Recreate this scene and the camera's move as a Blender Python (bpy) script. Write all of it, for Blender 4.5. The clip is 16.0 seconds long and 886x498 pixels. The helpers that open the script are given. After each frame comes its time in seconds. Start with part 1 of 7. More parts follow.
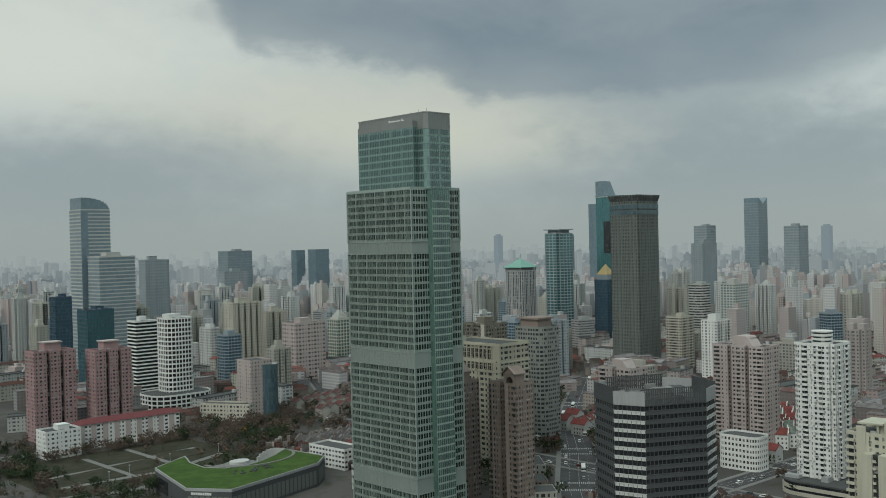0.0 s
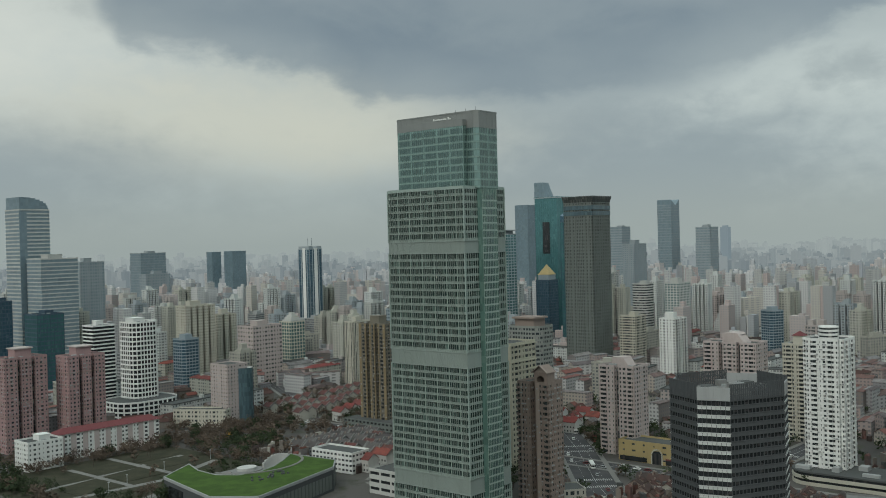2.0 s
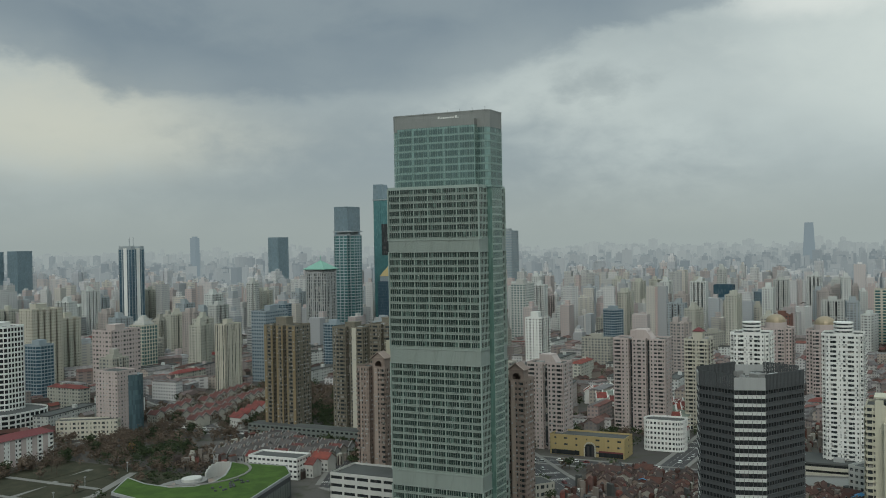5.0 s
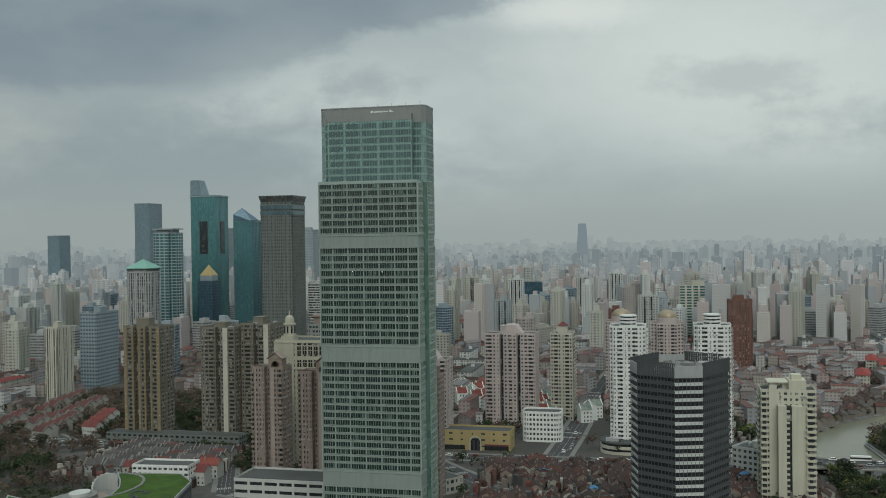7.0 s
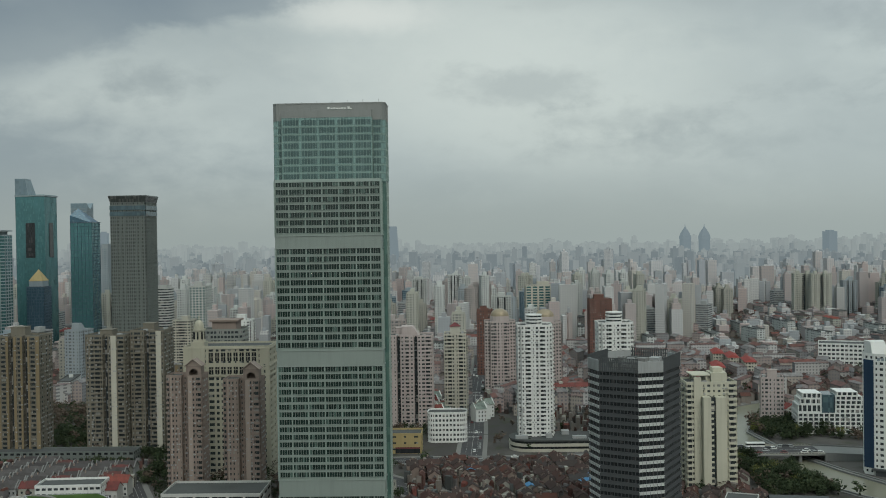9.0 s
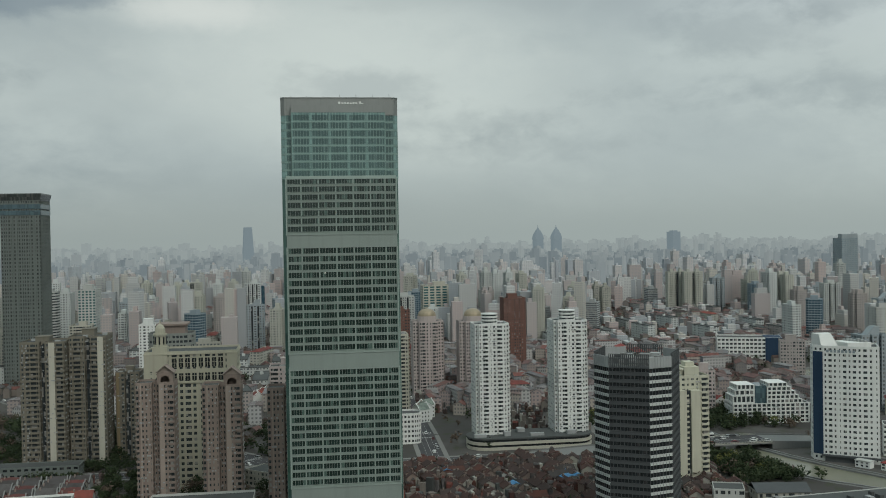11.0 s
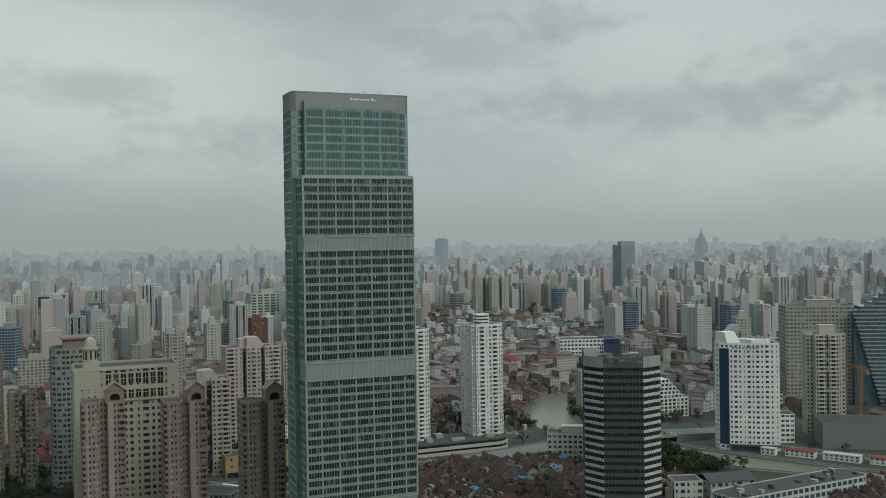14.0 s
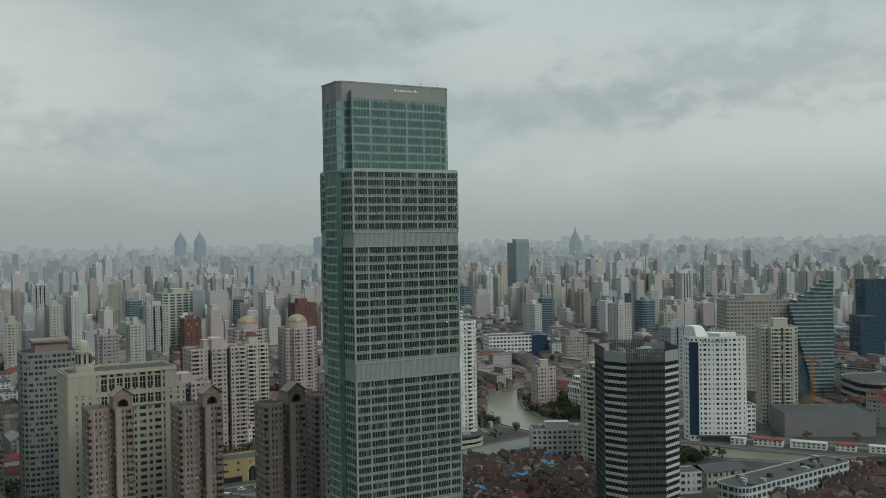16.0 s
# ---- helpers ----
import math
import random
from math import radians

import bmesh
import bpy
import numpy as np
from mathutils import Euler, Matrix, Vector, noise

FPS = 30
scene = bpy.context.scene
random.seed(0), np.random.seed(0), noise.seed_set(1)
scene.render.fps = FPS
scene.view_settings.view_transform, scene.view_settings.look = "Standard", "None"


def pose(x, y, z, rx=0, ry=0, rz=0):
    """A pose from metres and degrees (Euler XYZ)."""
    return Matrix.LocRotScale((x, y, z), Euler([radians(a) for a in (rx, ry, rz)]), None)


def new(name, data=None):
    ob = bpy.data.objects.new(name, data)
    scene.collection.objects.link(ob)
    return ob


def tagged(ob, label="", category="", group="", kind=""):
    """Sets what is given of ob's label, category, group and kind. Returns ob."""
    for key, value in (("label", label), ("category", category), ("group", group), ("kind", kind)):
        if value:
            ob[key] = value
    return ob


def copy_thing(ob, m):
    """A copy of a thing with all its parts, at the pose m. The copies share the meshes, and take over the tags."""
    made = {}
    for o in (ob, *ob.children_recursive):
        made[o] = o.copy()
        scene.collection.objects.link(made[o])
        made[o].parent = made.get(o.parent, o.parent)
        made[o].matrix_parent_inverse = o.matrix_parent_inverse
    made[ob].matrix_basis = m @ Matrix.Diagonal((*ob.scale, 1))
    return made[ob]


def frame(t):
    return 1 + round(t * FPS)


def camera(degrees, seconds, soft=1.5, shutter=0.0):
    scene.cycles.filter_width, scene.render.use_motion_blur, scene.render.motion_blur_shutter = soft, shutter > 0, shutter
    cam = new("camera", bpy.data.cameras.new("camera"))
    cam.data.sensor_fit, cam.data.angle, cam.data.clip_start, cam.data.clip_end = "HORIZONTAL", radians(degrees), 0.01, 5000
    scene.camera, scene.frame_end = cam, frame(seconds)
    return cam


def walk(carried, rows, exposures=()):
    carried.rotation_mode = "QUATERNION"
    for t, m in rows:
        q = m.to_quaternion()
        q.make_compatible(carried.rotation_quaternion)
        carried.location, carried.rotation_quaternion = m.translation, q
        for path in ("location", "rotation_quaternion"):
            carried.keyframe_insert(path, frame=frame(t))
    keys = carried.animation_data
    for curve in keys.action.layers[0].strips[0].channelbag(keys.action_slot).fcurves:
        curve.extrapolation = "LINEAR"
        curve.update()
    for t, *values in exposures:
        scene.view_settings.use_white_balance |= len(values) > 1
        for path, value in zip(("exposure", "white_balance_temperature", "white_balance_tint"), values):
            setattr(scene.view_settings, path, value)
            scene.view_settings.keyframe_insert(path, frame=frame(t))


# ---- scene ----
cam = camera(48.1, 16.0, soft=1.0)
METRES, EYE, TILT, LEAN, TURN = 610.0, 140.6, 0.0, 0.0, -43.2
ROWS = [
    (0.0, 0.0, 0.0, 0.0, -0.01, -0.38, 1.35),
    (0.5, -0.03, 0.0019, 0.0004, -1.58, -0.4, 1.65),
    (1.0, -0.0598, 0.0048, 0.0006, -3.21, -0.45, 1.79),
    (1.5, -0.0897, 0.008, 0.0008, -4.76, -0.44, 1.71),
    (2.0, -0.1208, 0.0112, 0.0012, -6.43, -0.44, 1.47),
    (2.5, -0.1515, 0.0155, 0.0014, -8.19, -0.49, 1.16),
    (3.0, -0.1819, 0.0214, 0.0015, -10.05, -0.52, 1.01),
    (3.5, -0.2127, 0.0285, 0.0019, -12.05, -0.54, 1.02),
    (6.0, -0.3597, 0.0841, 0.0014, -27.0, -0.7, 0.9),
    (6.5, -0.3865, 0.1001, 0.0011, -30.39, -0.8, 0.85),
    (7.0, -0.4121, 0.1175, 0.0005, -33.55, -0.78, 0.79),
    (7.5, -0.4363, 0.137, 0.0002, -36.7, -0.81, 0.8),
    (8.0, -0.4594, 0.1577, -0.0001, -39.84, -0.85, 0.79),
    (8.5, -0.481, 0.1798, -0.0005, -42.78, -0.79, 0.79),
    (9.0, -0.502, 0.2031, -0.0002, -45.43, -0.76, 0.85),
    (11.5, -0.5918, 0.3337, -0.0001, -57.58, -0.87, 0.93),
    (12.0, -0.6063, 0.3622, -0.0, -60.65, -0.87, 0.89),
    (12.5, -0.6193, 0.3913, -0.0001, -62.62, -0.8, 0.91),
    (13.0, -0.631, 0.4205, -0.0003, -64.7, -0.72, 0.88),
    (13.5, -0.6418, 0.45, -0.0005, -67.17, -0.67, 0.87),
    (14.0, -0.651, 0.4803, -0.0009, -69.42, -0.61, 0.89),
    (14.5, -0.6592, 0.5109, -0.0004, -71.94, -0.73, 0.86),
    (15.0, -0.6657, 0.5422, -0.0007, -74.27, -0.79, 0.87),
    (15.5, -0.6707, 0.5736, -0.0004, -76.56, -0.87, 0.81),
    (16.0, -0.6743, 0.6021, -0.001, -77.4, -0.82, 0.89),
]
walk(cam, [(t, pose(0, 0, EYE, TILT, LEAN, TURN) @ pose(METRES * x, METRES * y, METRES * z, 90 + pitch, roll, yaw)) for t, x, y, z, yaw, pitch, roll in ROWS],
     exposures=[(0.0, 0.09), (4.0, 0.07), (9.0, 0.0), (16.0, -0.07)])

# light and air: sky tones, the heavy cloud and the bright gaps by direction, the veiled sun
SKY_DARK, SKY_LIGHT, SKY_LOW = (0.335, 0.395, 0.40), (0.455, 0.52, 0.51), (0.308, 0.36, 0.352)
CLOUD_HEAVY, CLOUD_BELLY, SKY_BLUE, SKY_SCRAP, SUN, ZENITH = (0.178, 0.232, 0.270), (0.235, 0.29, 0.315), (0.262, 0.318, 0.338), (0.265, 0.315, 0.325), 1.3, 2.0
# patches of the deck: yaw, elevation, half width and half height in degrees, strength (and colour)
PALE, WARM = (0.55, 0.61, 0.575), (0.575, 0.59, 0.50)
GAPS = [(-21, 11.0, 13, 4.6, 1.0, (0.60, 0.64, 0.59)), (-38, 6.8, 11, 2.6, 0.8, WARM), (-50, 5.6, 9, 1.6, 0.55, WARM), (-64, 7.2, 8, 1.0, 0.4, PALE), (-92, 10.0, 10, 4.5, 0.85, (0.58, 0.64, 0.605)), (-71, 8.0, 6, 3.0, 0.3, PALE), (-84, 12.6, 3.5, 0.9, 0.8, (0.66, 0.70, 0.66)),
        (-98, 5.5, 8, 3.0, 0.5, PALE), (-128, 10.5, 9, 2.0, 0.4, PALE), (-146, 7.0, 14, 4.0, 0.6, PALE), (-122, 6.0, 20, 4.0, 0.35, PALE), (-130, 13.5, 16, 3.0, 0.45, (0.52, 0.58, 0.60))]
DULL = [(-22, 3.4, 13, 3.2, 0.85), (-62, 2.6, 12, 4.6, 0.95), (-58, 8.5, 7, 4.5, 0.5), (-96, 2.0, 9, 3.0, 0.25), (-84, 2.5, 8, 3.0, 0.4), (-112, 4.0, 10, 4.0, 0.4)]
SCRAPS = [(-72.5, 8.6, 2.6, 0.8, 0.5), (-93.5, 8.4, 3.4, 0.9, 0.4), (-99, 6.2, 4.0, 0.8, 0.35), (-114, 10.6, 3.2, 1.0, 0.4), (-121, 12.0, 2.6, 0.7, 0.45), (-124, 7.3, 9.0, 1.0, 0.4), (-137, 8.6, 7.0, 1.5, 0.5),
          (-141, 13.0, 5.0, 1.0, 0.4), (-101, 5.0, 7.0, 0.7, 0.25), (-106, 13.5, 9.0, 0.9, 0.25), (-34, 12.8, 4.0, 0.8, 0.4)]
# lower edge of the heavy cloud: yaw and elevation
HEAVY_EDGE = [(-108, 22.0), (-92, 14.6), (-83, 13.6), (-76, 11.6), (-69, 10.0), (-63, 8.6), (-57, 8.2), (-52, 7.8), (-45, 7.6), (-42.5, 9.3), (-37, 10.4), (-32, 11.0), (-30, 13.5), (-20, 19.0)]

# ---- sky and light ----
world = bpy.data.worlds.new("sky")
scene.world = world
world.use_nodes = True
wn, wl = world.node_tree.nodes, world.node_tree.links
wn.clear()
w_out, w_bg = wn.new("ShaderNodeOutputWorld"), wn.new("ShaderNodeBackground")
w_sky = wn.new("ShaderNodeTexSky")
w_sky.sky_type, w_sky.sun_disc = "NISHITA", False
w_sky.sun_elevation, w_sky.sun_rotation = radians(37), radians(252)
w_tc = wn.new("ShaderNodeTexCoord")
w_sep = wn.new("ShaderNodeSeparateXYZ")
wl.new(w_tc.outputs["Generated"], w_sep.inputs[0])


def wmath(op, a, b=None, clamp=False):
    n = wn.new("ShaderNodeMath")
    n.operation, n.use_clamp = op, clamp
    for i, v in enumerate((a, b)):
        if v is None:
            continue
        if isinstance(v, (int, float)):
            n.inputs[i].default_value = v
        else:
            wl.new(v, n.inputs[i])
    return n.outputs[0]


def wmix(fac, a, b):
    n = wn.new("ShaderNodeMix")
    n.data_type = "RGBA"
    for i, v in ((0, fac), (6, a), (7, b)):
        if isinstance(v, (int, float)):
            n.inputs[i].default_value = v
        elif isinstance(v, tuple):
            n.inputs[i].default_value = (*v, 1)
        else:
            wl.new(v, n.inputs[i])
    return n.outputs[2]


def wramp(value, low, high):
    n = wn.new("ShaderNodeMapRange")
    n.interpolation_type = "SMOOTHSTEP"
    wl.new(value, n.inputs[0])
    n.inputs[1].default_value, n.inputs[2].default_value = low, high
    return n.outputs[0]


# the deck of cloud is laid out by compass yaw and elevation, both in degrees
w_yaw = wmath("MULTIPLY", wmath("ARCTAN2", wmath("MULTIPLY", w_sep.outputs[0], -1.0), w_sep.outputs[1]), 180 / math.pi)
w_el = wmath("MULTIPLY", wmath("ARCSINE", w_sep.outputs[2]), 180 / math.pi)
w_up = wmath("MAXIMUM", w_sep.outputs[2], 0.0)


def wnoise(scale, stretch, detail, seed, rough=0.5, distort=0.0):
    """Cloud noise, drawn out along the horizon by stretch; scale is in repeats per degree of elevation."""
    v = wn.new("ShaderNodeCombineXYZ")
    wl.new(wmath("MULTIPLY", w_yaw, scale / stretch), v.inputs[0])
    wl.new(wmath("MULTIPLY", w_el, scale), v.inputs[1])
    n = wn.new("ShaderNodeTexNoise")
    wl.new(v.outputs[0], n.inputs["Vector"])
    v.inputs[2].default_value = seed
    n.inputs["Scale"].default_value, n.inputs["Detail"].default_value = 1.0, detail
    n.inputs["Roughness"].default_value, n.inputs["Distortion"].default_value = rough, distort
    return wmath("SUBTRACT", n.outputs["Fac"], 0.5)


w_big = wnoise(0.11, 2.2, 4, 3.1, 0.5, 0.3)
w_mid = wnoise(0.30, 2.0, 5, 7.7, 0.55, 0.4)
w_fine = wnoise(0.85, 1.7, 5, 1.9, 0.6, 0.2)
w_cloud = wmath("ADD", wmath("MULTIPLY", w_big, 0.55), wmath("ADD", wmath("MULTIPLY", w_mid, 0.35), wmath("MULTIPLY", w_fine, 0.10)))
w_grey = wmix(wramp(w_cloud, -0.17, 0.15), SKY_DARK, SKY_LIGHT)


def wpatch(yaw, elevation, wide, high, soft=0.6, torn=1.0):
    """A soft-edged patch of the sky, its rim torn by the cloud noise."""
    a = wmath("DIVIDE", wmath("SUBTRACT", w_yaw, yaw), wide)
    e = wmath("DIVIDE", wmath("SUBTRACT", w_el, elevation), high)
    d = wmath("SQRT", wmath("ADD", wmath("MULTIPLY", a, a), wmath("MULTIPLY", e, e)))
    d = wmath("ADD", d, wmath("MULTIPLY", wmath("ADD", w_mid, w_fine), torn))
    return wramp(wmath("MULTIPLY", d, -1.0), -1.0 - soft, -1.0 + soft)


def wover(base, mask, share, colour):
    return wmix(wmath("MULTIPLY", mask, share), base, colour)


# bright breaks in the deck: west of the heavy cloud, the warm one below it, and the wide one east of it
for yaw, el, wide, high, share, colour in GAPS:
    w_grey = wover(w_grey, wpatch(yaw, el, wide, high, 0.85, 0.7), share, colour)
# thicker, bluer bands low in the north and the north east, and small dark scraps under the deck
for yaw, el, wide, high, share in DULL:
    w_grey = wover(w_grey, wpatch(yaw, el, wide, high, 0.7, 0.8), share, SKY_BLUE)
for yaw, el, wide, high, share in SCRAPS:
    w_grey = wover(w_grey, wpatch(yaw, el, wide, high, 0.95, 3.2), share, SKY_SCRAP)
# the heavy dark cloud over the towers in the north east: everything above a torn lower edge
w_edge = wn.new("ShaderNodeValToRGB")
while len(w_edge.color_ramp.elements) < len(HEAVY_EDGE):
    w_edge.color_ramp.elements.new(0.5)
for w_i, (yaw, el) in enumerate(HEAVY_EDGE):
    w_edge.color_ramp.elements[w_i].position = (yaw + 110) / 100
    w_edge.color_ramp.elements[w_i].color = (el / 25, el / 25, el / 25, 1)
wl.new(wmath("DIVIDE", wmath("ADD", w_yaw, 110.0), 100.0), w_edge.inputs[0])
w_rise = wmath("SUBTRACT", w_el, wmath("MULTIPLY", w_edge.outputs[0], 25.0))
w_rise = wmath("ADD", w_rise, wmath("ADD", wmath("MULTIPLY", w_mid, 3.2), wmath("MULTIPLY", w_fine, 1.6)))
w_heavy = wmath("ADD", wmath("MULTIPLY", wramp(w_rise, -0.5, 0.9), 0.66), wmath("MULTIPLY", wramp(w_rise, 0.2, 3.5), 0.33))
w_heavy = wmath("MULTIPLY", w_heavy, wramp(wmath("MULTIPLY", w_el, -1.0), -46.0, -30.0))
w_grey = wmix(w_heavy, w_grey, wmix(wramp(w_cloud, -0.12, 0.12), CLOUD_HEAVY, CLOUD_BELLY))
# the deck thins towards the south east
w_thin = wmath("ADD", wmath("MULTIPLY", wramp(wmath("MULTIPLY", w_yaw, -1.0), 40.0, 150.0), 0.16), 0.94)
w_haze = wramp(w_up, -0.01, 0.085)
w_grey = wmix(w_haze, SKY_LOW, w_grey)
w_mix = wmix(0.004, w_grey, w_sky.outputs[0])
# an overcast sky is brightest overhead
wl.new(wmath("MULTIPLY", w_thin, wmath("ADD", wmath("MULTIPLY", wramp(w_up, 0.28, 0.85), ZENITH - 1.0), 1.0)), w_bg.inputs["Strength"])
wl.new(w_mix, w_bg.inputs[0])
wl.new(w_bg.outputs[0], w_out.inputs[0])

sun = new("sun", bpy.data.lights.new("sun", "SUN"))
sun.data.energy, sun.data.angle, sun.data.color = SUN, radians(40), (1.0, 0.96, 0.89)
sun.matrix_world = pose(0, 0, 900, 53, 0, -72)



# ---- materials ----
M = {}


class Nodes:
    """A short hand for node materials."""

    def __init__(self, name):
        self.m = bpy.data.materials.new(name)
        self.m.use_nodes = True
        self.t = self.m.node_tree
        self.p = self.t.nodes["Principled BSDF"]
        self.tc = self.add("ShaderNodeTexCoord")
        M[name] = self.m

    def add(self, kind):
        return self.t.nodes.new(kind)

    def put(self, socket, v):
        if isinstance(v, (int, float)):
            socket.default_value = v
        elif isinstance(v, tuple):
            socket.default_value = (*v, 1) if len(v) == 3 and socket.type == "RGBA" else v
        else:
            self.t.links.new(v, socket)

    def math(self, op, a, b=0.0, clamp=False):
        n = self.add("ShaderNodeMath")
        n.operation, n.use_clamp = op, clamp
        self.put(n.inputs[0], a), self.put(n.inputs[1], b)
        return n.outputs[0]

    def mix(self, fac, a, b, how="MIX"):
        n = self.add("ShaderNodeMix")
        n.data_type, n.blend_type = "RGBA", how
        self.put(n.inputs[0], fac), self.put(n.inputs[6], a), self.put(n.inputs[7], b)
        return n.outputs[2]

    def ramp(self, v, lo, hi, a=0.0, b=1.0):
        n = self.add("ShaderNodeMapRange")
        self.put(n.inputs[0], v)
        n.inputs[1].default_value, n.inputs[2].default_value = lo, hi
        n.inputs[3].default_value, n.inputs[4].default_value = a, b
        return n.outputs[0]

    def scaled(self, s, src="Object"):
        n = self.add("ShaderNodeMapping")
        self.put(n.inputs["Vector"], self.tc.outputs[src] if isinstance(src, str) else src)
        n.inputs["Scale"].default_value = s if isinstance(s, tuple) else (s, s, s)
        return n.outputs[0]

    def noise(self, s, detail=4, src="Object", rough=0.55, w=None):
        n = self.add("ShaderNodeTexNoise")
        self.put(n.inputs["Vector"], self.scaled(s, src))
        n.inputs["Scale"].default_value, n.inputs["Detail"].default_value, n.inputs["Roughness"].default_value = 1, detail, rough
        if w is not None:
            n.noise_dimensions = "4D"
            self.put(n.inputs["W"], w)
        return n.outputs["Fac"]

    def random(self):
        return self.add("ShaderNodeObjectInfo").outputs["Random"]

    def position(self):
        return self.add("ShaderNodeNewGeometry").outputs["Position"]

    def bump(self, height, strength, dist=0.05):
        n = self.add("ShaderNodeBump")
        n.inputs["Strength"].default_value, n.inputs["Distance"].default_value = strength, dist
        self.put(n.inputs["Height"], height)
        self.t.links.new(n.outputs[0], self.p.inputs["Normal"])

    def set(self, colour=None, rough=None, metal=0.0, spec=0.5):
        if colour is not None:
            self.put(self.p.inputs["Base Color"], colour)
        if rough is not None:
            self.put(self.p.inputs["Roughness"], rough)
        self.p.inputs["Metallic"].default_value = metal
        self.p.inputs["Specular IOR Level"].default_value = spec


def dull(c, k):
    return tuple(v * k for v in c)


def wall_mat(name, col, rough=0.8, stain=0.3, streak=0.25, metal=0.0):
    """Painted or tiled wall: blotches, rain streaks down the face and fine grain."""
    col = (col[0] * 0.965, col[1], col[2] * 0.98)
    n = Nodes(name)
    pos = n.position()
    big = n.noise(0.06, 4, pos)
    run = n.noise((0.7, 0.7, 0.035), 3, pos)
    fine = n.noise(3.0, 3, pos)
    c = n.mix(n.ramp(big, 0.35, 0.7, 0, stain), col, dull(col, 0.62))
    c = n.mix(n.ramp(run, 0.5, 0.75, 0, streak), c, dull(col, 0.5))
    c = n.mix(n.ramp(fine, 0.3, 0.7, 0, 0.18), c, dull(col, 0.75))
    n.set(c, n.ramp(fine, 0.3, 0.7, rough - 0.08, rough + 0.08), metal, 0.3)
    n.bump(fine, 0.15)


def glass_mat(name, col, curtain=(0.3, 0.31, 0.29), share=0.12, rough=0.12, cell=(1.3, 1.3, 3.4), spec=0.5, metal=0.0, vary=0.28):
    """Dark window glass; here and there a blind or a curtain behind it."""
    n = Nodes(name)
    pos = n.position()
    w = n.add("ShaderNodeTexWhiteNoise")
    sn = n.add("ShaderNodeVectorMath")
    sn.operation = "FLOOR"
    n.put(sn.inputs[0], n.scaled(tuple(1 / v for v in cell), pos))
    n.put(w.inputs["Vector"], sn.outputs[0])
    big = n.noise(0.05, 2, pos)
    v = n.ramp(w.outputs["Value"], 0, 1, 1 - vary, 1 + vary)
    c = n.mix(1.0, col, v, "MULTIPLY")
    c = n.mix(n.math("GREATER_THAN", w.outputs["Value"], 1 - share), c, curtain)
    c = n.mix(n.ramp(big, 0.4, 0.65, 0, 0.16), c, dull(col, 1.5))
    n.set(c, rough, metal, spec)
    n.bump(n.noise(0.35, 2, pos), 0.06, 0.3)


wall_mat("tower_panel", (0.275, 0.328, 0.298), 0.5, 0.2, 0.15, 0.1)
wall_mat("tower_band", (0.29, 0.335, 0.312), 0.5, 0.2, 0.2, 0.2)
wall_mat("tower_cap", (0.26, 0.27, 0.262), 0.5, 0.15, 0.2, 0.3)
wall_mat("tower_line", (0.33, 0.40, 0.37), 0.4, 0.15, 0.1, 0.2)
wall_mat("tower_mullion", (0.30, 0.345, 0.32), 0.4, 0.15, 0.1, 0.2)
wall_mat("crown_trim", (0.215, 0.30, 0.275), 0.35, 0.15, 0.1, 0.1)
wall_mat("dark_joint", (0.02, 0.03, 0.028), 0.5)
glass_mat("tower_glass", (0.020, 0.038, 0.033), (0.09, 0.145, 0.125), 0.12, 0.1, (1.1, 1.1, 3.4), 0.5)
glass_mat("crown_pane", (0.06, 0.11, 0.105), (0.10, 0.165, 0.155), 0.08, 0.1, (1.1, 1.1, 3.4), 0.8, 0.2, 0.12)
glass_mat("tower_green", (0.195, 0.31, 0.285), (0.235, 0.35, 0.325), 0.10, 0.1, (1.1, 1.1, 3.4), 0.8, 0.45)
glass_mat("shaft_glass", (0.085, 0.165, 0.14), (0.11, 0.19, 0.16), 0.25, 0.12, (1.1, 1.1, 3.4), 0.6, 0.25)
glass_mat("glass_flat", (0.045, 0.055, 0.058), (0.28, 0.28, 0.26), 0.16, 0.2, (1.6, 1.6, 3.0))
# window glass of the wider city, lightened to imitate haze before it
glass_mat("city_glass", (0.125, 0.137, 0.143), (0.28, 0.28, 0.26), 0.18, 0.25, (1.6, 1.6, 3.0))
glass_mat("glass_blue", (0.075, 0.15, 0.20), (0.14, 0.22, 0.26), 0.1, 0.1, (1.5, 1.5, 3.6), 0.8, 0.5, vary=0.1)
glass_mat("glass_teal", (0.085, 0.215, 0.225), (0.12, 0.265, 0.27), 0.1, 0.1, (1.5, 1.5, 3.6), 0.8, 0.5, vary=0.1)
glass_mat("navy_glass", (0.06, 0.10, 0.115), (0.08, 0.13, 0.14), 0.15, 0.12, (1.5, 1.5, 3.6), 0.5)
glass_mat("glass_brown", (0.055, 0.065, 0.062), (0.10, 0.105, 0.10), 0.2, 0.15, (1.5, 1.5, 3.6), 0.6)
glass_mat("glass_black", (0.022, 0.026, 0.028), (0.05, 0.05, 0.05), 0.1, 0.1, (1.4, 1.4, 3.4), 0.5)
# pale blue air haze is put into this glass of distant towers
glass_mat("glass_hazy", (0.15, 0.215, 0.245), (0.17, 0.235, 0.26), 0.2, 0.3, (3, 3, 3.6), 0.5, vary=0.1)
